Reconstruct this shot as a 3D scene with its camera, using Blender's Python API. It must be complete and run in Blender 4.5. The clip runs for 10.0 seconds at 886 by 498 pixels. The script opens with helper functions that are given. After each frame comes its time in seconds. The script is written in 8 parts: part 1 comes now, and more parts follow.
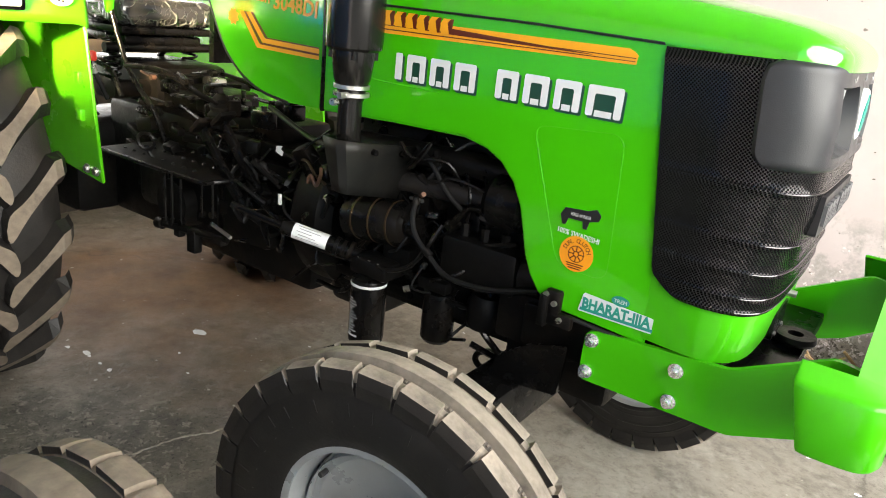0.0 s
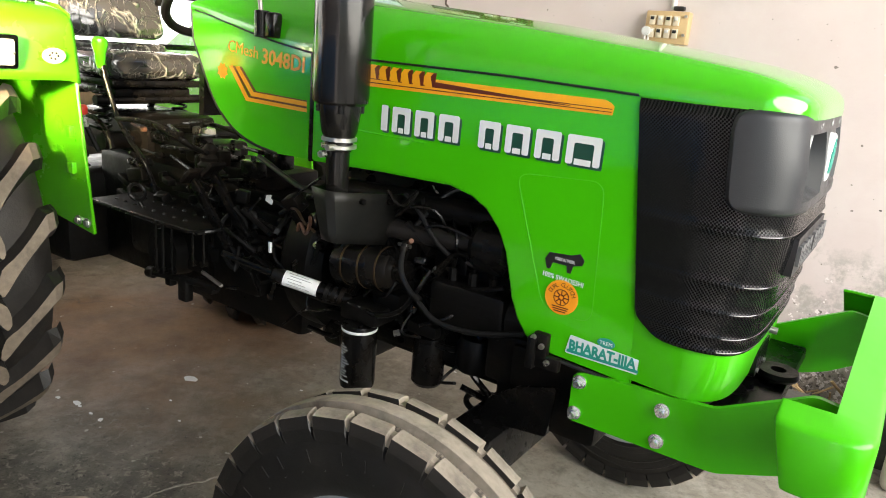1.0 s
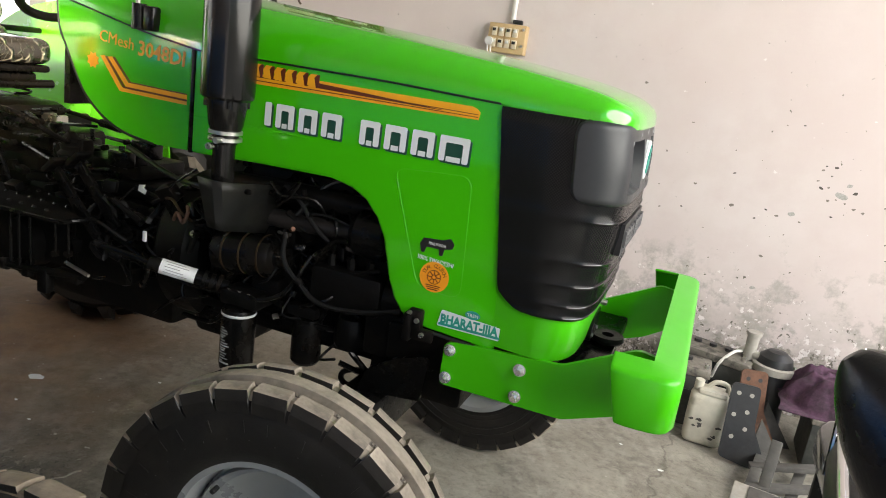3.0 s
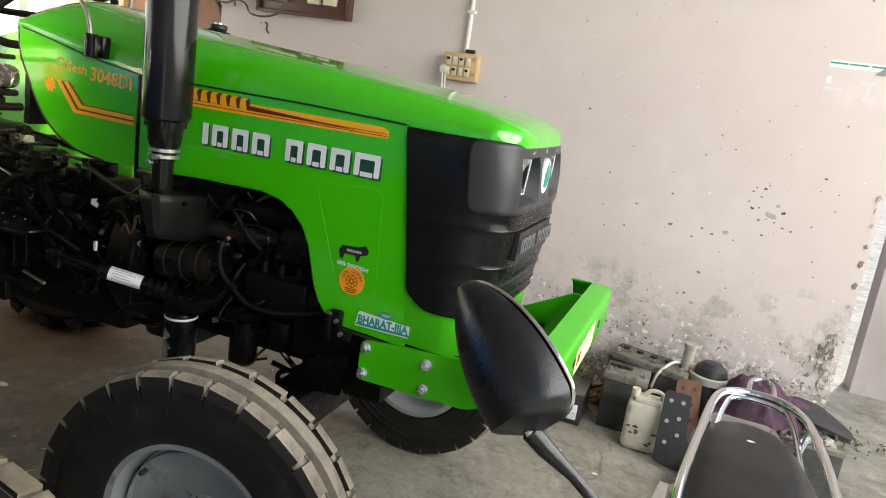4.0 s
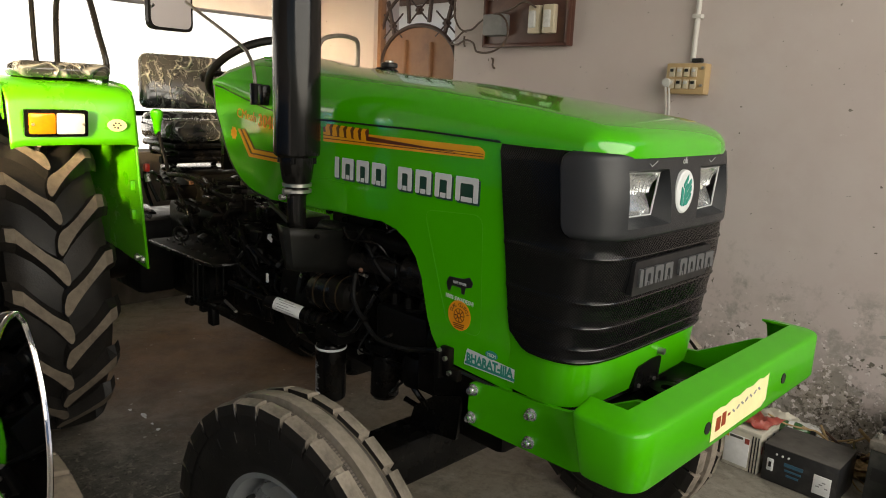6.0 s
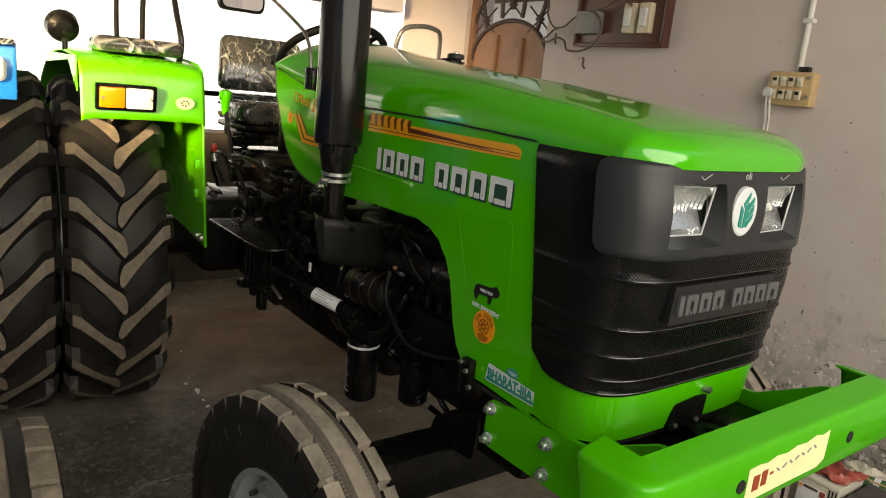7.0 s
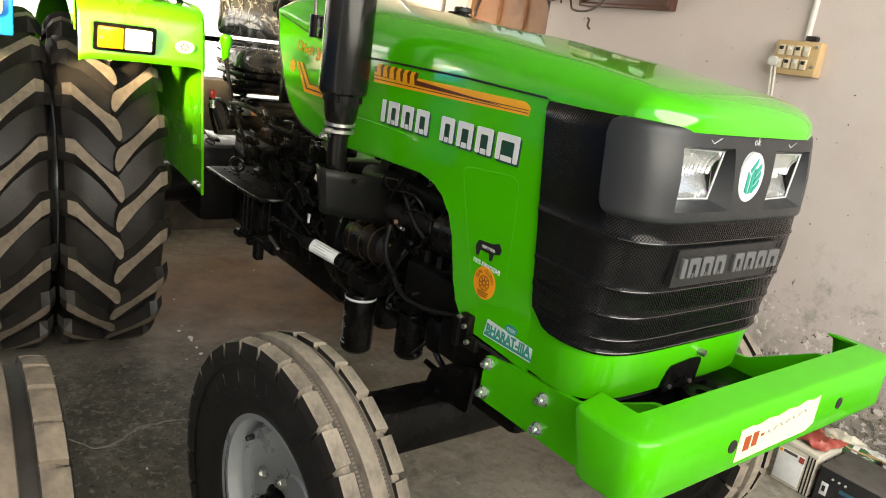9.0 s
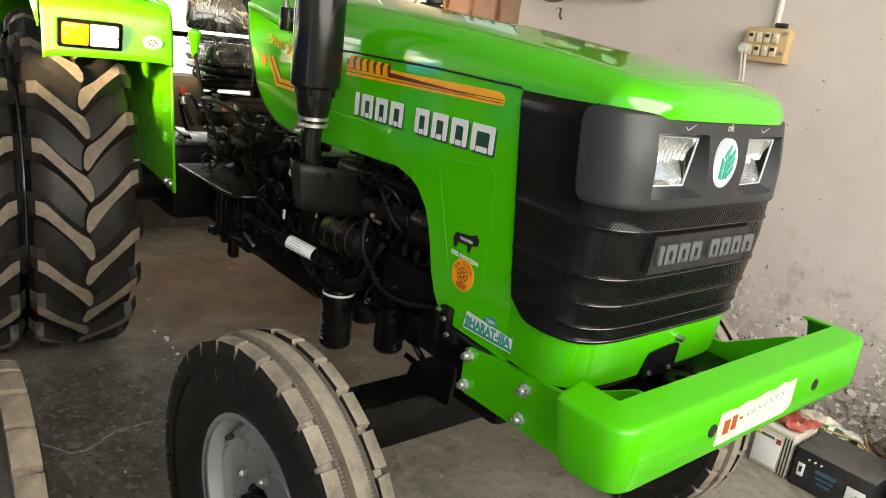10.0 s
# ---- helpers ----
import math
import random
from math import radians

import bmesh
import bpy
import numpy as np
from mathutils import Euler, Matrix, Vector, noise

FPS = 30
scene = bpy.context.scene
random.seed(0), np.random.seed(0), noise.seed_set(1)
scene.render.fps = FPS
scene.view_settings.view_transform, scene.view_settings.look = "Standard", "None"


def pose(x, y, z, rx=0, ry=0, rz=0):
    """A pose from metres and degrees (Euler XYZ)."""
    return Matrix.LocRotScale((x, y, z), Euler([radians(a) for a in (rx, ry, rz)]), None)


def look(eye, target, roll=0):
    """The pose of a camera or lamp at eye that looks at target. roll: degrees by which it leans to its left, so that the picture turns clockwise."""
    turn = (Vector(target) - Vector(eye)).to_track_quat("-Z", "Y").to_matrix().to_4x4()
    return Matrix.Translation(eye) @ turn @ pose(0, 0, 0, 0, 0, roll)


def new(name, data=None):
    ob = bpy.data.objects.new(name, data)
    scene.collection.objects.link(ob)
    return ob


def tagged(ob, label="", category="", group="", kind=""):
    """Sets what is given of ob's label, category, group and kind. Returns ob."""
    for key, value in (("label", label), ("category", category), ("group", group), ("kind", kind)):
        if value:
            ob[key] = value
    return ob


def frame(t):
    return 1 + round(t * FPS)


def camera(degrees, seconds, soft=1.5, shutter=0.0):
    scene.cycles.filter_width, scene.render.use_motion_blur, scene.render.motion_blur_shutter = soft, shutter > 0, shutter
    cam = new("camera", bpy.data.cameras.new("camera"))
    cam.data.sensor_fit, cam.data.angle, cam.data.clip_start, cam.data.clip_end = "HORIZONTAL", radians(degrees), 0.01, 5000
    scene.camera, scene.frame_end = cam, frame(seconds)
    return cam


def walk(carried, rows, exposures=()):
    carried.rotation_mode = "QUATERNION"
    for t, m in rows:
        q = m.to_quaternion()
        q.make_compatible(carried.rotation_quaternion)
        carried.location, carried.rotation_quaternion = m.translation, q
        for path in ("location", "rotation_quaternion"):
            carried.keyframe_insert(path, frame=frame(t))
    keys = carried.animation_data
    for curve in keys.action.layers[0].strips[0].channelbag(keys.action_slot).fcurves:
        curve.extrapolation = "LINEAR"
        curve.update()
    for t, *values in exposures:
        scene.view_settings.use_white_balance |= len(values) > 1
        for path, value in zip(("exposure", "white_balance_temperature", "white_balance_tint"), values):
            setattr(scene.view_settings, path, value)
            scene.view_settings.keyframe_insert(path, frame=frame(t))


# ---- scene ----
cam = camera(64.3, 10.0, soft=1.0)
PATH = [
    (0, (0.662, -1.517, 1.365), (-0.396, 0.053, 0.72), 6.1),
    (0.5, (0.675, -1.527, 1.387), (-0.369, 0.077, 0.808), 5.8),
    (1, (0.677, -1.535, 1.399), (-0.382, 0.07, 0.849), 4.9),
    (1.5, (0.68, -1.529, 1.393), (-0.362, 0.078, 0.819), 4.8),
    (2, (0.682, -1.535, 1.397), (-0.356, 0.078, 0.831), 4.9),
    (2.5, (0.678, -1.604, 1.412), (-0.22, 0.12, 0.942), 6.0),
    (3, (0.676, -1.737, 1.415), (0.025, 0.084, 0.904), 8.2),
    (3.2, (0.687, -1.761, 1.421), (0.125, 0.066, 0.833), 8.1),
    (4.3, (1.038, -1.884, 1.46), (0.32, -0.06, 1.062), 6.9),
    (4.5, (1.108, -1.917, 1.475), (0.327, -0.118, 1.079), 4.5),
    (5, (1.164, -1.778, 1.452), (0.262, -0.038, 1.054), 4.3),
    (5.5, (1.201, -1.591, 1.475), (0.182, 0.093, 1.121), 4.6),
    (6, (1.22, -1.432, 1.433), (-0.157, -0.043, 1.011), 2.5),
    (6.2, (1.237, -1.36, 1.42), (-0.295, -0.163, 0.949), 5.4),
    (7.3, (1.221, -1.239, 1.43), (-0.333, -0.062, 0.985), 5.8),
    (7.5, (1.212, -1.247, 1.426), (-0.344, -0.092, 0.932), 6.5),
    (8, (1.221, -1.261, 1.419), (-0.344, -0.13, 0.899), 6.9),
    (8.5, (1.218, -1.273, 1.415), (-0.314, -0.113, 0.859), 9.2),
    (9, (1.218, -1.263, 1.415), (-0.287, -0.067, 0.864), 8.1),
    (9.5, (1.217, -1.26, 1.412), (-0.281, -0.06, 0.85), 7.5),
    (10, (1.212, -1.258, 1.411), (-0.249, -0.013, 0.85), 7.3),
]
EXPOSURES = [(0, 1.5, 6500, 10), (1.0, 1.26, 6500, 10), (2.0, 1.17, 6500, 10), (2.5, 0.93, 6500, 10), (3.0, 0.83, 6450, 10), (4.5, 0.43, 6350, 8), (5.0, 0.2, 6500, 8), (5.5, 0.0, 6800, 9), (6.0, -0.28, 7000, 10), (7.5, -0.05, 7300, 10), (8.0, 0.2, 7200, 9), (9.0, 0.76, 6900, 9), (10, 0.72, 6900, 9)]
walk(cam, [(t, look(eye, target, roll)) for t, eye, target, roll in PATH], EXPOSURES)

# ---------------------------------------------------------------- light
world = bpy.data.worlds.new("sky")
scene.world = world
world.use_nodes = True
wn = world.node_tree
sky = wn.nodes.new("ShaderNodeTexSky")
sky.sky_type, sky.sun_disc = "NISHITA", False
sky.sun_elevation, sky.sun_rotation = radians(48), radians(20)
wn.links.new(sky.outputs["Color"], wn.nodes["Background"].inputs["Color"])
wn.nodes["Background"].inputs["Strength"].default_value = 0.13
sun = new("sun", bpy.data.lights.new("sun", "SUN"))
sun.data.energy, sun.data.angle, sun.data.color = 4.0, radians(0.5), (1.0, 0.95, 0.88)
sun.matrix_world = look((0, 0, 10), (-2.6, -6.6, 0))
gate_light = new("yard_daylight", bpy.data.lights.new("yard_daylight", "AREA"))
gate_light.data.shape, gate_light.data.size, gate_light.data.size_y = "RECTANGLE", 4.4, 0.95
gate_light.data.energy, gate_light.data.color = 14, (1.0, 0.94, 0.82)
gate_light.matrix_world = look((-3.5, -0.6, 1.42), (0, -0.6, 1.3))
front_light = new("street_daylight", bpy.data.lights.new("street_daylight", "AREA"))
front_light.data.shape, front_light.data.size, front_light.data.size_y = "ELLIPSE", 6.0, 2.9
front_light.data.energy, front_light.data.color = 235, (1.0, 0.95, 0.86)
front_light.matrix_world = look((3.7, -0.7, 2.5), (0.1, -0.3, 0.8))
# warm lamp added without a seen source, to brighten mudguard and tyre tops
fender_fill = new("added_fender_fill", bpy.data.lights.new("added_fender_fill", "AREA"))
fender_fill.data.shape, fender_fill.data.size, fender_fill.data.size_y = "RECTANGLE", 1.3, 0.8
fender_fill.data.energy, fender_fill.data.color, fender_fill.data.spread = 62, (1.0, 0.76, 0.44), radians(20)
fender_fill.matrix_world = look((1.15, -4.86, 2.42), (-1.88, -1.08, 1.52))

# ---------------------------------------------------------------- helpers
def part(name, bm, material, parent=None, label="", smooth=30.0):
    """Links a bmesh as one mesh object, under a thing or a part."""
    me = bpy.data.meshes.new(name)
    bmesh.ops.remove_doubles(bm, verts=bm.verts, dist=1e-5)
    bmesh.ops.recalc_face_normals(bm, faces=bm.faces)
    bm.to_mesh(me)
    bm.free()
    for m in (material if isinstance(material, (list, tuple)) else [material]):
        me.materials.append(m)
    if smooth:
        me.polygons.foreach_set("use_smooth", [True] * len(me.polygons))
        me.set_sharp_from_angle(angle=radians(smooth))
    ob = new(name, me)
    if parent is not None:
        ob.parent = parent
    if label:
        tagged(ob, label=label)
    return ob


def shared(name, me, parent, m):
    """One more object on a mesh that is already there."""
    ob = new(name, me)
    ob.parent = parent
    ob.matrix_basis = m
    return ob


def thing(name, label, category, group="", kind="", at=(0, 0, 0)):
    ob = new(name)
    ob.empty_display_size = 0.05
    ob.location = at
    return tagged(ob, label, category, group, kind)


def place(bm, verts, m):
    if m is not None:
        bmesh.ops.transform(bm, matrix=m, verts=verts)
    return verts


def box(bm, c, s, bevel=0.0, m=None, seg=2):
    """A box round c with the sides s."""
    made = bmesh.ops.create_cube(bm, size=1.0)["verts"]
    bmesh.ops.transform(bm, matrix=Matrix.LocRotScale(c, None, s), verts=made)
    if bevel:
        edges = list({e for v in made for e in v.link_edges})
        r = bmesh.ops.bevel(bm, geom=edges, offset=bevel, segments=seg, profile=0.5, affect="EDGES")
        made = list({v for f in r["faces"] for v in f.verts} | {v for v in made if v.is_valid})
    return place(bm, made, m)


def ring(centre, axis, r, n, start=None):
    axis = Vector(axis).normalized()
    a = start or axis.orthogonal().normalized()
    b = axis.cross(a)
    return [Vector(centre) + r * (math.cos(2 * math.pi * k / n) * a + math.sin(2 * math.pi * k / n) * b) for k in range(n)]


def skin(bm, rings, closed=True, caps=True):
    """Faces between rings of points."""
    rows = [[bm.verts.new(p) for p in r] for r in rings]
    n = len(rows[0])
    for a, b in zip(rows, rows[1:]):
        for k in range(n if closed else n - 1):
            bm.faces.new((a[k], a[(k + 1) % n], b[(k + 1) % n], b[k]))
    if caps and closed:
        bm.faces.new(rows[0][::-1])
        bm.faces.new(rows[-1])
    return [v for r in rows for v in r]


def rod(bm, p, q, r, r2=None, n=16, m=None):
    d = Vector(q) - Vector(p)
    return place(bm, skin(bm, [ring(p, d, r, n), ring(q, d, r if r2 is None else r2, n)]), m)


def curve_points(pts, steps=6):
    """A smooth line through the points."""
    pts = [Vector(p) for p in pts]
    ext = [2 * pts[0] - pts[1]] + pts + [2 * pts[-1] - pts[-2]]
    out = []
    for i in range(1, len(ext) - 2):
        p0, p1, p2, p3 = ext[i - 1:i + 3]
        for k in range(steps):
            t = k / steps
            out.append(0.5 * (2 * p1 + (p2 - p0) * t + (2 * p0 - 5 * p1 + 4 * p2 - p3) * t * t + (3 * p1 - p0 - 3 * p2 + p3) * t ** 3))
    return out + [pts[-1]]


def tube(bm, pts, r, n=8, steps=6, m=None):
    """A pipe, hose or wire through the points."""
    line = curve_points(pts, steps) if steps > 1 and len(pts) > 2 else [Vector(p) for p in pts]
    side, rings = None, []
    for i, p in enumerate(line):
        d = (line[min(i + 1, len(line) - 1)] - line[max(i - 1, 0)]).normalized()
        side = d.orthogonal().normalized() if side is None else (side - d * side.dot(d)).normalized()
        rings.append(ring(p, d, r, n, side))
    return place(bm, skin(bm, rings), m)


def lathe(bm, profile, n=48, m=None, closed=False):
    """Turns (radius, height) points round the local z."""
    rings = [[Vector((r * math.cos(2 * math.pi * k / n), r * math.sin(2 * math.pi * k / n), h)) for k in range(n)] for r, h in profile]
    if closed:
        rings.append(rings[0])
    return place(bm, skin(bm, rings, caps=False), m)


def slab(bm, outline, depth, m=None):
    """A flat outline in local x, y, thickened by depth along z."""
    low = [bm.verts.new((x, y, 0)) for x, y in outline]
    high = [bm.verts.new((x, y, depth)) for x, y in outline]
    n = len(outline)
    bm.faces.new(low[::-1])
    bm.faces.new(high)
    for k in range(n):
        bm.faces.new((low[k], low[(k + 1) % n], high[(k + 1) % n], high[k]))
    return place(bm, low + high, m)


def soft_outline(pts, r, n=4):
    """A polygon with its corners rounded."""
    out, pts = [], [Vector((*p, 0)) for p in pts]
    for i, p in enumerate(pts):
        a, b = pts[i - 1] - p, pts[(i + 1) % len(pts)] - p
        k = min(r, a.length * 0.45, b.length * 0.45)
        s, e = p + a.normalized() * k, p + b.normalized() * k
        for j in range(n + 1):
            t = j / n
            q = (1 - t) ** 2 * s + 2 * t * (1 - t) * p + t * t * e
            out.append((q.x, q.y))
    return out


SIDE = Matrix(((1, 0, 0, 0), (0, 0, -1, 0), (0, 1, 0, 0), (0, 0, 0, 1)))  # local x, y to world x, z; local z towards -y
FRONT = Matrix(((0, 0, 1, 0), (1, 0, 0, 0), (0, 1, 0, 0), (0, 0, 0, 1)))  # local x, y to world y, z; local z towards +x


def writing(text, size, m, material, parent, name="lettering", depth=0.0015, width=None, label="", bold=0.0):
    """Flat letters, their lower left corner at the origin of m."""
    cu = bpy.data.curves.new("letters", "FONT")
    cu.body, cu.size, cu.extrude, cu.resolution_u, cu.offset = text, size, depth / 2, 2, bold
    ob = bpy.data.objects.new("letters", cu)
    scene.collection.objects.link(ob)
    bpy.context.view_layer.update()
    me = bpy.data.meshes.new_from_object(ob)
    xs = [v.co.x for v in me.vertices]
    if width:
        me.transform(Matrix.Diagonal((width / (max(xs) - min(xs)), 1, 1, 1)) @ Matrix.Translation((-min(xs), 0, 0)))
    bpy.data.objects.remove(ob)
    me.transform(m)
    me.materials.clear()
    me.materials.append(material)
    made = new(name, me)
    made.parent = parent
    if label:
        tagged(made, label=label)
    return made


# ---------------------------------------------------------------- materials
def surface(name, colour, rough=0.5, metal=0.0, vary=0.12, grain=40.0, bump=0.0, bump_scale=120.0, coat=0.0, second=None, second_scale=3.0, second_at=(0.5, 0.7), rough_vary=0.08, spec=0.5, random=0.0):
    """A painted, cast or moulded surface: two scales of variation in colour and gloss, and fine relief."""
    mat = bpy.data.materials.new(name)
    mat.use_nodes = True
    nt = mat.node_tree
    bsdf = nt.nodes["Principled BSDF"]
    co = nt.nodes.new("ShaderNodeTexCoord").outputs["Object"]

    def noise_at(scale, detail=6.0, rough_=0.6):
        n = nt.nodes.new("ShaderNodeTexNoise")
        n.inputs["Scale"].default_value, n.inputs["Detail"].default_value, n.inputs["Roughness"].default_value = scale, detail, rough_
        nt.links.new(co, n.inputs["Vector"])
        return n.outputs["Fac"]

    def ramp(fac, lo, hi, a, b):
        r = nt.nodes.new("ShaderNodeMapRange")
        for key, value in (("From Min", lo), ("From Max", hi), ("To Min", a), ("To Max", b)):
            r.inputs[key].default_value = value
        nt.links.new(fac, r.inputs["Value"])
        return r.outputs["Result"]

    def mix(fac, a, b, kind="MIX"):
        n = nt.nodes.new("ShaderNodeMix")
        n.data_type, n.blend_type = "RGBA", kind
        for socket, value in ((n.inputs[0], fac), (n.inputs[6], a), (n.inputs[7], b)):
            if isinstance(value, (int, float)):
                socket.default_value = value
            elif isinstance(value, tuple):
                socket.default_value = (*value, 1.0) if len(value) == 3 else value
            else:
                nt.links.new(value, socket)
        return n.outputs[2]

    out = colour
    if second:
        out = mix(ramp(noise_at(second_scale), second_at[0], second_at[1], 0, 1), colour, second)
    if vary:
        g = nt.nodes.new("ShaderNodeCombineColor")
        shade = ramp(noise_at(grain, 4.0), 0.3, 0.7, 1 - vary, 1 + vary)
        for k in range(3):
            nt.links.new(shade, g.inputs[k])
        out = mix(1.0, out, g.outputs["Color"], "MULTIPLY")
    if random:
        info = nt.nodes.new("ShaderNodeObjectInfo")
        g2 = nt.nodes.new("ShaderNodeCombineColor")
        shade = ramp(info.outputs["Random"], 0, 1, 1 - random, 1 + random)
        for k in range(3):
            nt.links.new(shade, g2.inputs[k])
        out = mix(1.0, out, g2.outputs["Color"], "MULTIPLY")
    if isinstance(out, tuple):
        bsdf.inputs["Base Color"].default_value = (*out, 1)
    else:
        nt.links.new(out, bsdf.inputs["Base Color"])
    nt.links.new(ramp(noise_at(grain * 0.4), 0.3, 0.7, max(0.02, rough - rough_vary), min(1, rough + rough_vary)), bsdf.inputs["Roughness"])
    bsdf.inputs["Metallic"].default_value = metal
    bsdf.inputs["Specular IOR Level"].default_value = spec
    bsdf.inputs["Coat Weight"].default_value, bsdf.inputs["Coat Roughness"].default_value = coat, 0.06
    if bump:
        b = nt.nodes.new("ShaderNodeBump")
        b.inputs["Strength"].default_value, b.inputs["Distance"].default_value = 0.6, bump
        nt.links.new(noise_at(bump_scale, 5.0), b.inputs["Height"])
        nt.links.new(b.outputs["Normal"], bsdf.inputs["Normal"])
    return mat


GREEN = surface("green_paint", (0.050, 0.435, 0.003), 0.11, vary=0.03, grain=6, coat=0.6, bump=0.0006, bump_scale=5, rough_vary=0.04)
BUMPERGREEN = surface("green_brushed_enamel", (0.050, 0.41, 0.002), 0.42, vary=0.04, grain=8, coat=0.45, bump=0.0003, bump_scale=7, rough_vary=0.05, spec=0.15)
# the tractor's green again, yellowed for the light falling on the mudguards
GREEN_LIT = surface("green_paint_lit_yellow", (0.085, 0.46, 0.005), 0.26, vary=0.06, grain=9, coat=0.3)
BLUE = surface("blue_paint", (0.01, 0.19, 0.62), 0.25, vary=0.05, coat=0.6)
BLACK = surface("black_engine_enamel", (0.0032, 0.0032, 0.0032), 0.25, vary=0.3, grain=30, bump=0.0008, bump_scale=70, spec=0.20, second=(0.011, 0.009, 0.007), second_scale=9, second_at=(0.5, 0.75), rough_vary=0.14)
CASTING = surface("black_painted_casting", (0.0042, 0.004, 0.0037), 0.42, vary=0.3, grain=45, bump=0.002, bump_scale=60, spec=0.14, second=(0.018, 0.013, 0.009), second_scale=6, second_at=(0.52, 0.75), rough_vary=0.15)
SHIELD = surface("matt_dark_sheet", (0.0065, 0.0068, 0.006), 0.5, vary=0.2, grain=30, bump=0.0005, bump_scale=90, spec=0.25, second=(0.011, 0.010, 0.008), second_scale=8)
FOOTPLATE = surface("grimy_chequer_plate", (0.0045, 0.004, 0.0035), 0.7, vary=0.3, grain=40, bump=0.001, spec=0.10, second=(0.022, 0.015, 0.009), second_scale=9, second_at=(0.52, 0.72))
EXHAUST = surface("satin_black_exhaust", (0.007, 0.0066, 0.006), 0.16, spec=0.32, vary=0.15, grain=20, bump=0.0002, bump_scale=60, rough_vary=0.05)
PLASTIC = surface("charcoal_plastic", (0.019, 0.0205, 0.0225), 0.38, spec=0.4, vary=0.06, grain=60, bump=0.0005, bump_scale=500)
PLATE = surface("dark_grey_plate", (0.009, 0.009, 0.0095), 0.45, vary=0.1)
GREYLETTER = surface("grey_relief", (0.085, 0.087, 0.09), 0.4, vary=0.08)
RUBBER = surface("black_tyre_rubber", (0.011, 0.0105, 0.010), 0.48, spec=0.42, vary=0.2, grain=25, bump=0.0012, bump_scale=140, second=(0.030, 0.026, 0.022), second_scale=7, second_at=(0.5, 0.78))
DUSTRUBBER = surface("dusty_brown_tyre_rubber", (0.013, 0.0115, 0.010), 0.55, spec=0.4, vary=0.25, grain=18, bump=0.0014, bump_scale=120, second=(0.034, 0.028, 0.022), second_scale=4, second_at=(0.45, 0.75))
LUG = surface("worn_lug_face", (0.17, 0.137, 0.10), 0.85, vary=0.2, grain=40, bump=0.0012, bump_scale=160, second=(0.07, 0.057, 0.044), second_scale=11, second_at=(0.5, 0.72), random=0.15)
KNOCK = surface("dark_plaster_knock", (0.085, 0.075, 0.065), 0.9, vary=0.3, grain=120)
KNOCKPALE = surface("pale_grey_plaster_knock", (0.36, 0.345, 0.32), 0.9, vary=0.2, grain=120)
PIT = surface("bare_plaster_pit", (0.20, 0.175, 0.15), 0.9, vary=0.25)
CLUTTERBROWN = surface("clutter_brown_plaster", (0.075, 0.062, 0.05), 0.9, vary=0.2, grain=12, second=(0.12, 0.10, 0.08), second_scale=3)
TREAD = surface("dusty_tyre_tread", (0.24, 0.205, 0.162), 0.85, vary=0.18, grain=40, bump=0.0012, bump_scale=160, second=(0.10, 0.085, 0.068), second_scale=14, second_at=(0.5, 0.72), random=0.12)
TEETH = surface("dusty_groove_teeth", (0.13, 0.11, 0.088), 0.85, vary=0.2, grain=40)
GROOVE = surface("dusty_tyre_groove", (0.072, 0.062, 0.052), 0.85, vary=0.2, grain=30, bump=0.0015, bump_scale=120)
HOSE = surface("rubber_hose", (0.006, 0.006, 0.006), 0.5, spec=0.16, vary=0.15)
MANIFOLD = surface("heat_browned_iron", (0.008, 0.0062, 0.0052), 0.55, vary=0.3, grain=40, bump=0.002)
RIM = surface("silver_wheel_paint", (0.40, 0.42, 0.425), 0.32, 0.35, vary=0.06, grain=12, coat=0.2)
STEEL = surface("zinc_plated_steel", (0.55, 0.54, 0.50), 0.3, 0.9, vary=0.15, grain=60)
ZINC = surface("bright_zinc_bolt", (0.78, 0.80, 0.80), 0.24, 0.85, vary=0.12, grain=90, rough_vary=0.1)
CHROME = surface("chrome", (0.62, 0.62, 0.62), 0.12, 1.0, vary=0.02, rough_vary=0.03)
BRASS = surface("tarnished_brass_band", (0.055, 0.034, 0.015), 0.5, 0.6, vary=0.3)
YELLOW = surface("amber_decal", (0.80, 0.36, 0.01), 0.4, vary=0.03)
ORANGE = surface("orange_sticker", (0.85, 0.33, 0.015), 0.4, vary=0.04)
MAROON = surface("maroon_decal", (0.10, 0.015, 0.004), 0.4, vary=0.03)
WHITE = surface("white_decal", (0.66, 0.68, 0.68), 0.4, vary=0.04)
NAVY = surface("dark_green_shadow_decal", (0.006, 0.05, 0.03), 0.4, vary=0.03)
TEAL = surface("teal_decal", (0.01, 0.25, 0.19), 0.4, vary=0.05)
NAVY_BAR = surface("dull_blue_print", (0.03, 0.10, 0.16), 0.5, vary=0.1)
INK = surface("black_ink", (0.01, 0.01, 0.01), 0.5, vary=0.05)
RED = surface("red_plastic", (0.55, 0.03, 0.015), 0.4, vary=0.1)
PAPER_YELLOW = surface("yellow_paper", (0.86, 0.80, 0.42), 0.7, vary=0.06, grain=20)
BROWN_INK = surface("red_brown_ink", (0.30, 0.05, 0.01), 0.6, vary=0.1)
LABEL = surface("white_paper_label", (0.75, 0.76, 0.75), 0.55, vary=0.06)
GREY_INK = surface("grey_ink", (0.25, 0.25, 0.25), 0.6, vary=0.05)
